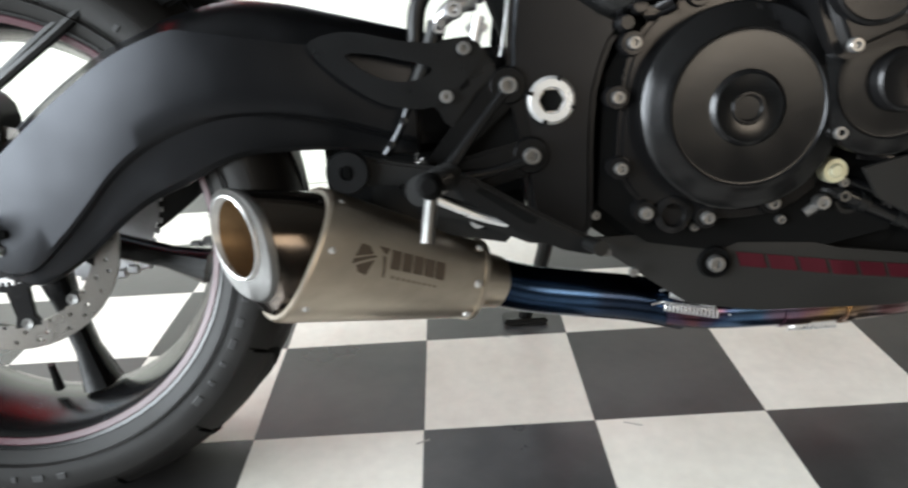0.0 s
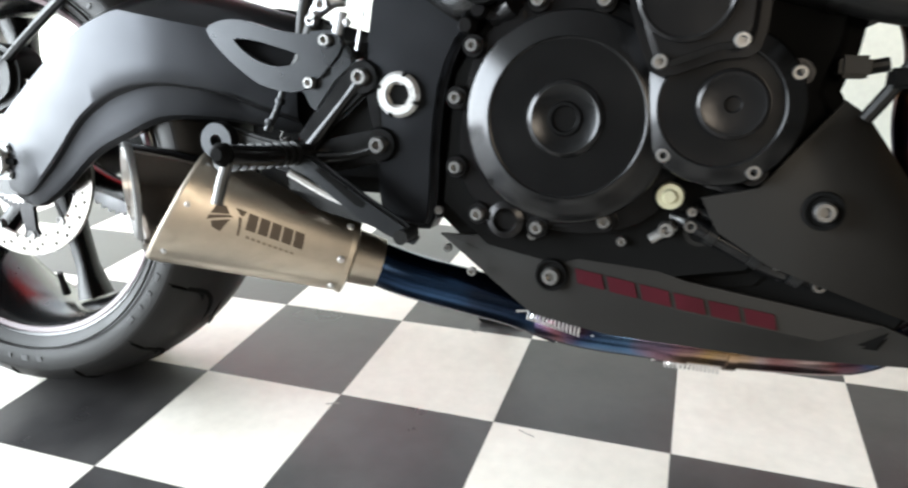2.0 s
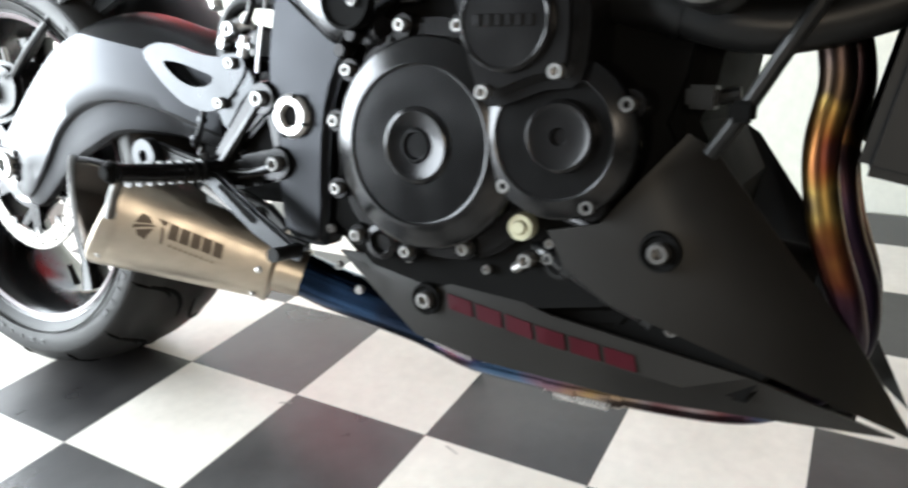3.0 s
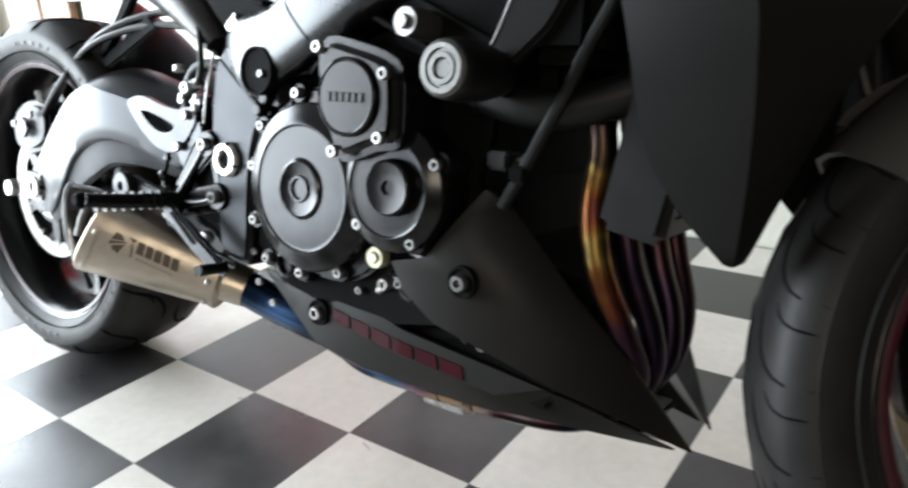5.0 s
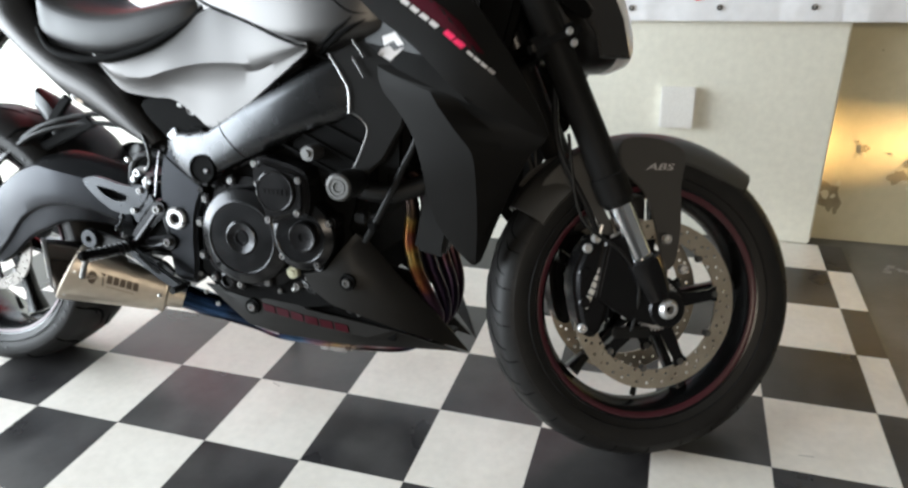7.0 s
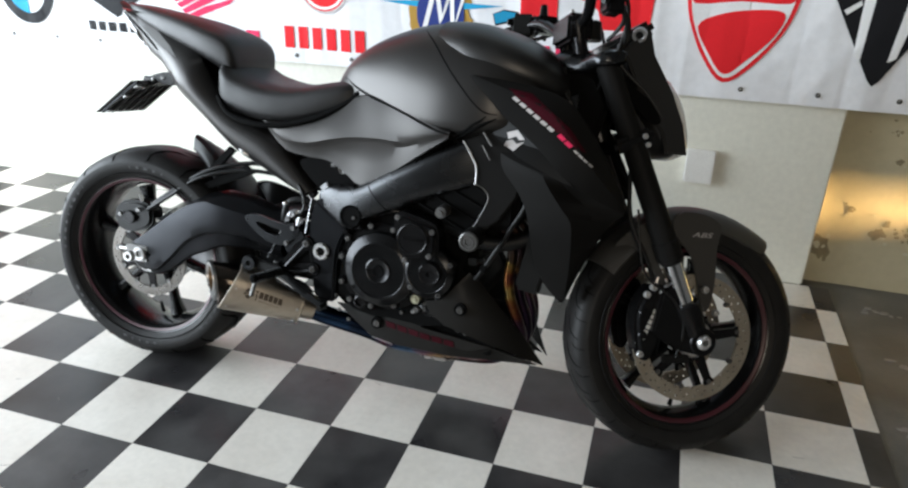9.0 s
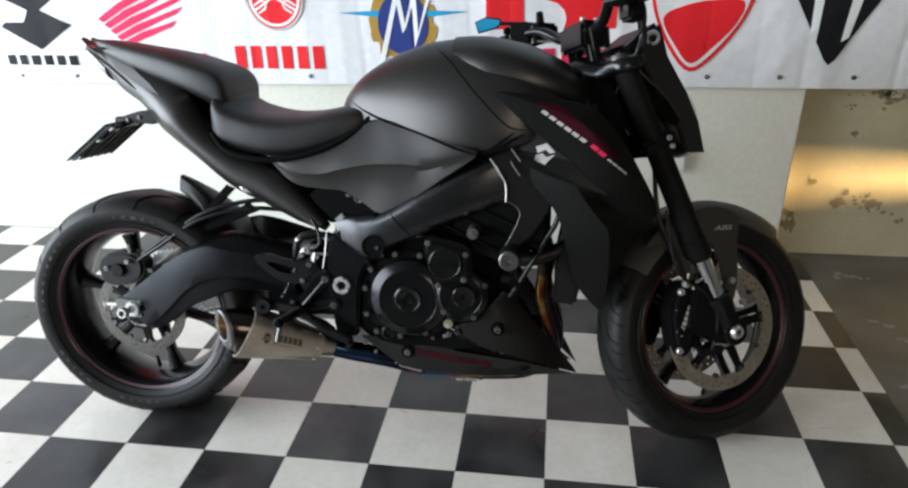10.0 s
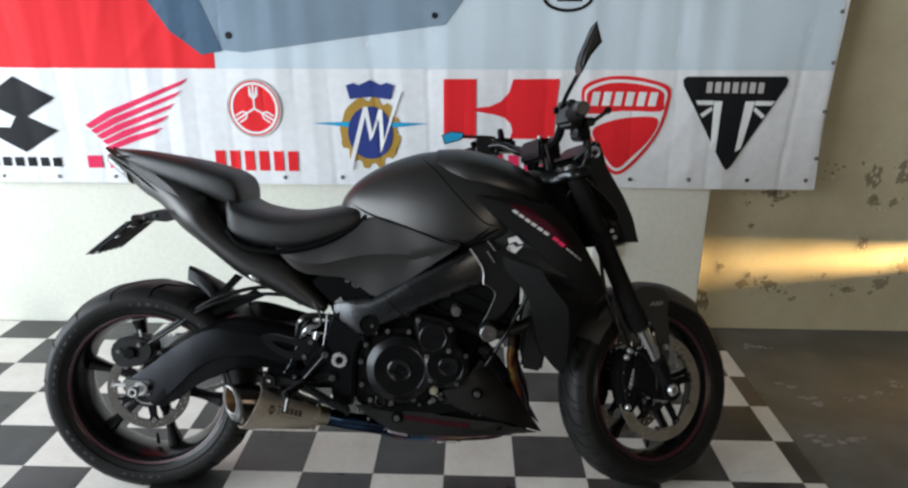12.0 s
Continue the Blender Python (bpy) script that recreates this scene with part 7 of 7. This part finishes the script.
for y, rx, dx, dz, hh in curve([(-0.140, 0.020, 0.010, 0.000, 0.012), (-0.128, 0.034, 0.006, 0.000, 0.018), (-0.103, 0.040, 0.002, 0.002, 0.021), (-0.075, 0.038, -0.012, -0.004, 0.019), (-0.045, 0.046, -0.030, 0.006, 0.024), (0.0, 0.052, -0.036, 0.014, 0.030), (0.045, 0.046, -0.030, 0.006, 0.024), (0.075, 0.038, -0.012, -0.004, 0.019), (0.103, 0.040, 0.002, 0.002, 0.021), (0.128, 0.034, 0.006, 0.000, 0.018), (0.140, 0.020, 0.010, 0.000, 0.012)], 3):
    px, _, pz = leg(0.688, 0)
    gull.append([(px + dx + rx * math.copysign(abs(math.cos(a)) ** 0.7, math.cos(a)), y, pz + dz - 0.46 * (dx + rx * math.cos(a)) * -0.4 + hh * math.copysign(abs(math.sin(a)) ** 0.7, math.sin(a))) for a in [2 * math.pi * q / 20 for q in range(20)]])
part("yoke", steer(loft(gull)), M_SATIN_LIT, fork, "satin cast top yoke", 50)
for s in (-1, 1):
    px, _, pz = leg(0.688, 0)
    part("bar_riser", steer(tube([(px - 0.030, s * 0.038, pz + 0.005), (px - 0.040, s * 0.040, pz + 0.045), (px - 0.052, s * 0.042, pz + 0.092)], [0.021, 0.017, 0.019], 16)), M_ENGINE, fork)
part("head_stock", slab([(1.035, 0.895), (1.075, 0.925), (1.150, 0.925), (1.205, 0.905), (1.240, 0.840), (1.215, 0.735), (1.130, 0.690), (1.070, 0.770)], -0.060, 0.085, 0.012), M_DARK, frame_part, "dark steering head")
for y0, x0, z0, x1, z1 in ((-0.075, 1.095, 0.905, 1.190, 0.760), (-0.072, 1.130, 0.915, 1.155, 0.720), (-0.080, 1.060, 0.870, 1.175, 0.800)):
    part("loom", tube([(x0, y0, z0), ((x0 + x1) / 2 + 0.012, y0 - 0.012, (z0 + z1) / 2 + 0.008), (x1, y0, z1)], 0.0045, 8), M_PLASTIC, frame_part)
for i in range(2):
    part("yoke_clamp_bolt", steer(moved(bolt_mesh(0.006, 0.006), Matrix.Translation((leg(0.49 + 0.02 * i, 0)[0] + 0.02, -0.134, leg(0.49 + 0.02 * i, 0)[2])))), M_STEEL, fork)
# front mudguard
fend = []
for i in range(19):
    a = radians(49 + 97 * i / 18)
    r = 0.309 + 0.007 * math.sin(math.pi * i / 18) + 0.012 * max(0, 1 - i / 5) ** 2
    taper = 0.78 + 0.22 * min(1, i / 5) * (1 if i < 15 else 1 - 0.10 * (i - 14))
    hw = 0.071 * taper
    outer = [(r * math.cos(a) - (0.05 * abs(q) ** 3) * math.cos(a), hw * q, r * math.sin(a) - (0.05 * abs(q) ** 3) * math.sin(a)) for q in (-1, -0.9, -0.7, -0.4, 0, 0.4, 0.7, 0.9, 1)]
    inner_r = [((r - 0.005) * math.cos(a) - (0.05 * abs(q) ** 3) * math.cos(a), hw * q * 0.95, (r - 0.005) * math.sin(a) - (0.05 * abs(q) ** 3) * math.sin(a)) for q in (1, 0.9, 0.7, 0.4, 0, -0.4, -0.7, -0.9, -1)]
    fend.append(outer + inner_r)
fender = part("front_mudguard", steer(at(loft(fend), AX_F, 0, AZ_F)), M_FENDER, bike, "matt dark grey front mudguard with small silver letters", 50)
for s in (-1, 1):
    fl = slab(curve([(-0.075, 0.296), (-0.005, 0.299), (0.045, 0.274), (0.040, 0.22), (0.042, 0.14), (0.032, 0.075), (0.008, 0.068), (-0.002, 0.12), (-0.03, 0.20), (-0.075, 0.245)], 3, True), s * 0.0735 - 0.003, s * 0.0735 + 0.003, 0.002)
    part("side_flap", steer(at(fl, AX_F, 0, AZ_F)), M_FENDER, fender)
    fl2 = slab(curve([(-0.222, 0.212), (-0.186, 0.252), (-0.13, 0.279), (-0.10, 0.272), (-0.115, 0.20), (-0.085, 0.13), (-0.10, 0.115), (-0.13, 0.17), (-0.18, 0.215)], 3, True), s * 0.0735 - 0.003, s * 0.0735 + 0.003, 0.002)
    part("side_flap", steer(at(fl2, AX_F, 0, AZ_F)), M_FENDER, fender)
txt = bpy.data.curves.new("letters", "FONT")
txt.body, txt.size, txt.extrude, txt.shear = "ABS", 0.0165, 0.0006, 0.3
txt_ob = bpy.data.objects.new("tmp_letters", txt)
scene.collection.objects.link(txt_ob)
abs_me = bpy.data.meshes.new_from_object(txt_ob.evaluated_get(bpy.context.evaluated_depsgraph_get()))
bpy.data.objects.remove(txt_ob)
abs_me.transform(STEER @ Matrix.Translation((AX_F - 0.030, -0.0772, AZ_F + 0.244)) @ Matrix.Rotation(radians(90), 4, "X") @ Matrix.Diagonal((1.8, 1, 1, 1)))
abs_me.materials.clear()
abs_me.materials.append(M_DECAL)
part("letters", abs_me, M_DECAL, fender, "small silver letters")

# headlamp unit
hl = part("headlamp", steer(loft([oval(*r, n=2.8, k=28) for r in curve([(1.235, 0, 0.90, 0.05, 0.05, 0.05), (1.27, 0, 0.89, 0.088, 0.10, 0.075), (1.31, 0, 0.86, 0.098, 0.095, 0.095), (1.355, 0, 0.81, 0.095, 0.085, 0.085), (1.385, 0, 0.775, 0.08, 0.06, 0.055), (1.402, 0, 0.755, 0.05, 0.025, 0.03)], 4)])), M_TAIL, bike, "angular matt dark grey headlamp cowl", 50)
part("lamp_glass", steer(loft([oval(*r, n=2.6, k=24) for r in curve([(1.330, 0, 0.84, 0.080, 0.09, 0.09), (1.370, 0, 0.812, 0.082, 0.095, 0.085), (1.400, 0, 0.785, 0.078, 0.080, 0.066), (1.425, 0, 0.762, 0.055, 0.042, 0.034)], 4)])), M_LENS, hl, "pale headlamp glass")
for s in (-1, 1):
    ear = slab([(1.225, 0.945), (1.262, 0.995), (1.285, 1.000), (1.300, 0.945), (1.352, 0.865), (1.385, 0.795), (1.400, 0.728), (1.345, 0.728), (1.335, 0.770), (1.300, 0.815), (1.272, 0.850), (1.245, 0.905)], s * 0.098 - 0.006, s * 0.098 + 0.006, 0.004)
    part("side_fin", steer(ear), M_TAIL, hl)
    slit = slab(curve([(1.210, 0.921), (1.231, 0.891), (1.254, 0.869), (1.279, 0.852), (1.302, 0.835), (1.326, 0.799), (1.312, 0.790), (1.291, 0.799), (1.265, 0.819), (1.238, 0.859), (1.220, 0.896)], 2, True), s * 0.1052 - 0.0015, s * 0.1052 + 0.0015, 0.0008, 1)
    part("fin_slit", steer(slit), M_DARK, hl)
    blade = slab(curve([(1.172, 0.902), (1.207, 0.924), (1.222, 0.886), (1.246, 0.838), (1.275, 0.800), (1.292, 0.778), (1.270, 0.765), (1.235, 0.790), (1.200, 0.850)], 2, True), s * 0.102 - 0.004, s * 0.102 + 0.004, 0.003)
    part("inner_fin", steer(blade), M_TAIL, hl)
    lip = tube([(1.205, s * 0.107, 0.925), (1.238, s * 0.109, 0.892), (1.285, s * 0.109, 0.856), (1.330, s * 0.107, 0.803)], [0.002, 0.004, 0.004, 0.002], 8)
    part("fin_lip", steer(lip), M_TAIL, hl)
part("instrument", steer(moved(box(-0.05, 0.05, -0.080, 0.080, -0.018, 0.016, 0.010), Matrix.Translation((1.262, 0, 0.990)) @ Matrix.Rotation(radians(-35), 4, "Y"))), M_PLASTIC, hl)
for s in (1,):
    part("indicator", steer(loft([oval(1.30, s * 0.11, 0.755, 0.012, 0.010, 0.010, 2, 12), oval(1.33, s * 0.16, 0.75, 0.02, 0.013, 0.013, 2.4, 12), oval(1.365, s * 0.165, 0.745, 0.006, 0.005, 0.005, 2, 12)])), M_PLASTIC, hl)

# bars, levers, mirrors
TOP = Vector(leg(0.752, 0))
bars = part("handlebar", steer(tube([(TOP.x - 0.150, -0.385, TOP.z + 0.045), (TOP.x - 0.085, -0.26, TOP.z + 0.066), (TOP.x - 0.045, -0.17, TOP.z + 0.072), (TOP.x - 0.02, -0.09, TOP.z + 0.035), (TOP.x - 0.02, 0, TOP.z + 0.03), (TOP.x - 0.02, 0.09, TOP.z + 0.035), (TOP.x - 0.045, 0.17, TOP.z + 0.072), (TOP.x - 0.085, 0.26, TOP.z + 0.066), (TOP.x - 0.150, 0.385, TOP.z + 0.045)], 0.0125, 14)), M_ENGINE, bike, "black tapered handlebar")
part("bar_clamp", steer(box(TOP.x - 0.048, TOP.x + 0.012, -0.055, 0.055, TOP.z - 0.012, TOP.z + 0.052, 0.008)), M_ENGINE, bars)
part("ignition_switch", steer(at(moved(lathe([(0, -0.016), (0.012, -0.016), (0.018, -0.012), (0.020, 0.03), (0, 0.03)], k=24), Matrix.Rotation(radians(-90), 4, "X")), TOP.x + 0.035, 0.0, TOP.z + 0.035)), M_PLASTIC, bars)
for s in (-1, 1):
    grip = part("grip", steer(tube([(TOP.x - 0.150, s * 0.385, TOP.z + 0.045), (TOP.x - 0.085, s * 0.26, TOP.z + 0.066)], 0.0175, 16, 1)), M_RUBBER, bars, "ribbed rubber grip")
    part("bar_weight", steer(tube([(TOP.x - 0.151, s * 0.387, TOP.z + 0.045), (TOP.x - 0.166, s * 0.416, TOP.z + 0.040)], [0.019, 0.015], 16, 1)), M_ENGINE, bars)
    for i in range(8):
        u0 = 0.08 + 0.11 * i
        p0, p1 = Vector((TOP.x - 0.150, s * 0.385, TOP.z + 0.045)), Vector((TOP.x - 0.085, s * 0.26, TOP.z + 0.066))
        part("grip_rib", steer(tube([tuple(p0.lerp(p1, u0)), tuple(p0.lerp(p1, u0 + 0.05))], 0.0187, 16, 1)), M_RUBBER, grip)
    part("switch_box", steer(moved(box(-0.030, 0.034, -0.026, 0.026, -0.030, 0.034, 0.010, 3), Matrix.Translation((TOP.x - 0.072, s * 0.228, TOP.z + 0.070)) @ Matrix.Rotation(s * radians(-27), 4, "Z"))), M_PLASTIC, bars)
    part("switch_button", steer(box(TOP.x - 0.115, TOP.x - 0.100, s * 0.226 - 0.006, s * 0.226 + 0.006, TOP.z + 0.074, TOP.z + 0.090, 0.002)), M_ENGINE, bars)
    part("lever_mount", steer(box(TOP.x - 0.055, TOP.x + 0.010, s * 0.180 - 0.020, s * 0.180 + 0.020, TOP.z + 0.050, TOP.z + 0.095, 0.008)), M_ENGINE, bars)
    part("lever", steer(joined(tube([(TOP.x + 0.000, s * 0.170, TOP.z + 0.072), (TOP.x + 0.018, s * 0.21, TOP.z + 0.068), (TOP.x - 0.020, s * 0.29, TOP.z + 0.058), (TOP.x - 0.065, s * 0.375, TOP.z + 0.050)], [0.008, 0.0065, 0.0055, 0.006], 10), tube([(TOP.x - 0.062, s * 0.370, TOP.z + 0.0505), (TOP.x - 0.068, s * 0.381, TOP.z + 0.0495)], 0.009, 12, 1))), M_ENGINE, bars)
    part("mirror_boss", steer(tube([(TOP.x - 0.03, s * 0.185, TOP.z + 0.09), (TOP.x - 0.03, s * 0.19, TOP.z + 0.125)], [0.012, 0.009], 12, 1)), M_ENGINE, bars)
# mirrors: the near one stands up and is seen on edge, the far one is turned down
part("mirror_stem", tube([(1.160, -0.215, 1.095), (1.170, -0.270, 1.138), (1.187, -0.365, 1.186)], [0.007, 0.0055, 0.0055], 10), M_ENGINE, bars)
part("mirror", slab([(1.2085, 1.284), (1.222, 1.239), (1.198, 1.209), (1.180, 1.172), (1.175, 1.190), (1.181, 1.218)], -0.445, -0.345, 0.007, 3), M_PLASTIC, bars, "black angular rear-view mirror")
part("mirror_glass", slab([(1.1800, 1.2080), (1.2020, 1.2620), (1.2012, 1.2622), (1.1792, 1.2082)], -0.435, -0.355, 0.0), M_MIRROR, bars)
part("mirror_stem", tube([(0.905, 0.40, 1.048), (0.965, 0.38, 1.046), (1.012, 0.36, 1.042), (1.014, 0.34, 1.02), (1.010, 0.31, 0.985)], 0.0055, 10), M_ENGINE, bars)
part("mirror", slab([(0.832, 1.052), (0.842, 1.020), (0.895, 1.034), (0.914, 1.050), (0.905, 1.062), (0.865, 1.066)], 0.40, 0.43, 0.006, 2), M_PLASTIC, bars, "black rear-view mirror with blue-tinted glass")
part("mirror_glass", slab([(0.836, 1.051), (0.845, 1.024), (0.893, 1.037), (0.908, 1.050), (0.902, 1.058), (0.866, 1.062)], 0.3985, 0.3995, 0.0), M_PRINT_BLUE, bars, "blue-tinted mirror glass")
part("fluid_reservoir", steer(joined(at(moved(lathe([(0, -0.02), (0.020, -0.02), (0.022, 0.0), (0.022, 0.02), (0, 0.02)], k=24), Matrix.Rotation(radians(90), 4, "X")), TOP.x + 0.020, -0.140, TOP.z + 0.112))), M_PLASTIC, bars)
part("reservoir_bracket", steer(slab([(TOP.x - 0.02, TOP.z + 0.07), (TOP.x + 0.03, TOP.z + 0.10), (TOP.x + 0.03, TOP.z + 0.09), (TOP.x - 0.01, TOP.z + 0.06)], -0.150, -0.130, 0.002)), M_STEEL, bars)
for y0, y1, x1 in ((-0.2, -0.06, 0.05), (0.2, 0.06, 0.05), (-0.17, -0.03, 0.07)):
    part("bar_cable", steer(tube([(TOP.x - 0.04, y0, TOP.z + 0.07), (TOP.x + 0.04, y0 * 0.8, TOP.z + 0.06), (TOP.x + x1, (y0 + y1) / 2, TOP.z - 0.02), (TOP.x + x1 - 0.02, y1, TOP.z - 0.12)], 0.005, 8)), M_PLASTIC, bars)

for k, (x0, y0, z0, x1, y1, z1, r) in enumerate(((0.02, -0.11, 0.05, 0.06, -0.03, -0.10, 0.005), (-0.03, -0.20, 0.04, 0.04, -0.08, -0.06, 0.006), (-0.05, 0.19, 0.05, 0.05, 0.06, -0.08, 0.005), (0.03, 0.10, 0.06, 0.06, 0.02, -0.12, 0.004), (-0.06, -0.23, 0.05, 0.02, -0.12, -0.02, 0.0045))):
    part("wiring", steer(tube([(TOP.x + x0, y0, TOP.z + z0), (TOP.x + x0 + 0.05, y0 * 0.85, TOP.z + z0 + 0.01), (TOP.x + (x0 + x1) / 2 + 0.05, (y0 + y1) / 2, TOP.z + (z0 + z1) / 2), (TOP.x + x1, y1, TOP.z + z1)], r, 8)), M_PLASTIC, bars)
part("master_cylinder", steer(joined(tube([(TOP.x - 0.005, -0.235, TOP.z + 0.058), (TOP.x + 0.015, -0.165, TOP.z + 0.072), (TOP.x + 0.02, -0.12, TOP.z + 0.078)], [0.012, 0.015, 0.012], 14), box(TOP.x - 0.02, TOP.x + 0.02, -0.20, -0.155, TOP.z + 0.020, TOP.z + 0.06, 0.006))), M_ENGINE, bars)
part("clamp_bolt", steer(at(moved(bolt_mesh(0.006, 0.008), Matrix.Rotation(radians(-90), 4, "X")), TOP.x - 0.035, -0.035, TOP.z + 0.052)), M_STEEL, bars)
part("clamp_bolt", steer(at(moved(bolt_mesh(0.006, 0.008), Matrix.Rotation(radians(-90), 4, "X")), TOP.x + 0.000, -0.035, TOP.z + 0.052)), M_STEEL, bars)
part("fork_cap", steer(at(moved(lathe([(0, -0.012), (0.010, -0.012), (0.012, -0.006), (0.024, -0.006), (0.026, 0.0), (0.026, 0.02), (0, 0.02)], k=24), Matrix.Rotation(radians(-90) , 4, "X")), *leg(0.704, -FOOT_Y))), M_DULL, bars)

part("lock_ring", moved(lathe([(0.0085, -0.003), (0.0105, -0.005), (0.0150, -0.005), (0.0165, -0.002), (0.0165, 0.006), (0.0085, 0.006)], k=28, closed=True), Matrix.Translation((1.284, -0.040, 0.997)) @ Matrix.Rotation(radians(20), 4, "X")), M_ALU, bars, "bright steering lock ring")
part("lock_barrel", moved(lathe([(0, -0.002), (0.0085, -0.002), (0.0085, 0.03), (0, 0.03)], k=20), Matrix.Translation((1.284, -0.040, 0.997)) @ Matrix.Rotation(radians(20), 4, "X")), M_PLASTIC, bars)

# small fittings about the footrest and the engine
for pts, r in (([(0.845, -0.128, 0.312), (0.862, -0.136, 0.306), (0.900, -0.138, 0.288), (0.940, -0.134, 0.270), (0.985, -0.120, 0.262)], 0.0085), ([(0.862, -0.130, 0.322), (0.900, -0.136, 0.305), (0.945, -0.134, 0.288), (0.985, -0.120, 0.284)], 0.0065), ([(0.905, -0.130, 0.322), (0.932, -0.135, 0.300), (0.940, -0.130, 0.262)], 0.0050)):
    part("sump_hose", tube(pts, r, 12), M_WHEEL, engine, "glossy black hose beside the sump")
part("hose_union", joined(at(bolt_mesh(0.0075, 0.012), 0.839, -0.134, 0.300), tube([(0.826, -0.134, 0.289), (0.846, -0.138, 0.304)], 0.0052, 10, 1)), M_BOLT, engine)
for x, z in ((0.879, 0.298), (0.917, 0.281), (0.952, 0.268)):
    part("hose_clip", tube([(x - 0.004, -0.138, z + 0.002), (x + 0.004, -0.138, z - 0.002)], 0.0098, 12, 1), M_PLASTIC, engine)
part("return_spring", spring((0.448, -0.156, 0.372), (0.462, -0.156, 0.335), 0.0036, 0.0010, 10), M_DULL, foot)
for x, z, y, r in ((0.478, 0.488, -0.143, 0.0055), (0.510, 0.508, -0.142, 0.0050), (0.428, 0.352, -0.156, 0.0050)):
    part("fitting_nut", at(lathe([(0, -0.006), (r * 0.8, -0.006), (r, -0.004), (r, 0.004), (0, 0.004)], k=6), x, y, z), M_BOLT, foot)
part("hose_clamp", tube([(0.469, -0.1435, 0.520), (0.4665, -0.1425, 0.527)], 0.0072, 12, 1), M_STEEL, foot)
part("return_line", tube([(0.512, -0.147, 0.505), (0.525, -0.150, 0.520), (0.520, -0.146, 0.548), (0.500, -0.135, 0.575)], 0.004, 8), M_PLASTIC, foot)
for x, z in ((0.618, 0.300), (0.628, 0.262), (0.655, 0.240), (0.715, 0.283), (0.80, 0.285), (0.86, 0.318), (0.915, 0.300), (0.945, 0.352), (0.96, 0.392)):
    part("case_bolt", at(bolt_mesh(0.0046, 0.0055), x, -0.137, z), M_BOLT, engine)
for i, (x0, z0, x1, z1) in enumerate(((0.66, 0.505, 0.72, 0.525), (0.72, 0.525, 0.785, 0.545), (0.87, 0.345, 0.945, 0.318), (0.885, 0.318, 0.955, 0.292))):
    part("engine_line", tube([(x0, -0.140, z0), ((x0 + x1) / 2, -0.150, (z0 + z1) / 2 + 0.006), (x1, -0.140, z1)], 0.0055, 10), M_ENGINE, engine)
for x, z in ((0.645, 0.478), (0.657, 0.492)):
    part("plug_cap", at(lathe([(0, -0.012), (0.006, -0.012), (0.008, -0.008), (0.009, 0.0), (0, 0.0)], k=18), x, -0.148, z), M_ENGINE, engine)


# ---- the pieces of the floor covering, last ----
def tile_mesh(w, d, mat):
    b = box(-w / 2, w / 2, -d / 2, d / 2, -0.0016, 0.0)
    return_me = finish(b)
    return_me.materials.append(mat)
    return return_me


tile_meshes = {}
i0, i1 = math.floor(MAT_X0 / TILE + 1e-6), math.ceil(MAT_X1 / TILE - 1e-6)
j0, j1 = math.floor(MAT_Y0 / TILE + 1e-6), math.ceil(MAT_Y1 / TILE - 1e-6)
for i in range(i0, i1):
    for j in range(j0, j1):
        xa, xb = max(i * TILE, MAT_X0), min((i + 1) * TILE, MAT_X1)
        ya, yb = max(j * TILE, MAT_Y0), min((j + 1) * TILE, MAT_Y1)
        mat = M_WHITE_TILE if (i + j) % 2 == 0 else M_BLACK_TILE
        key = (round(xb - xa, 3), round(yb - ya, 3), mat.name)
        if key not in tile_meshes:
            tile_meshes[key] = tile_mesh(xb - xa - 0.0008, yb - ya - 0.0008, mat)
        t = part("tile", tile_meshes[key], mat, mat_thing)
        t.location = ((xa + xb) / 2, (ya + yb) / 2, 0.0)

scuffs = random.Random(11)
for i in range(40):
    cx, cy = scuffs.uniform(-1.3, 1.5), scuffs.uniform(-0.75, 0.9)
    if (math.floor(cx / TILE) + math.floor(cy / TILE)) % 2:
        continue
    ang, ln, wd = scuffs.uniform(-0.6, 0.6), scuffs.uniform(0.006, 0.03), scuffs.uniform(0.0006, 0.0016)
    sc = part("scuff_mark", moved(box(-ln / 2, ln / 2, -wd, wd, 0.0, 0.0002), Matrix.Rotation(ang, 4, "Z")), M_SCUFF, mat_thing)
    sc.location = (cx, cy, 0.0001)
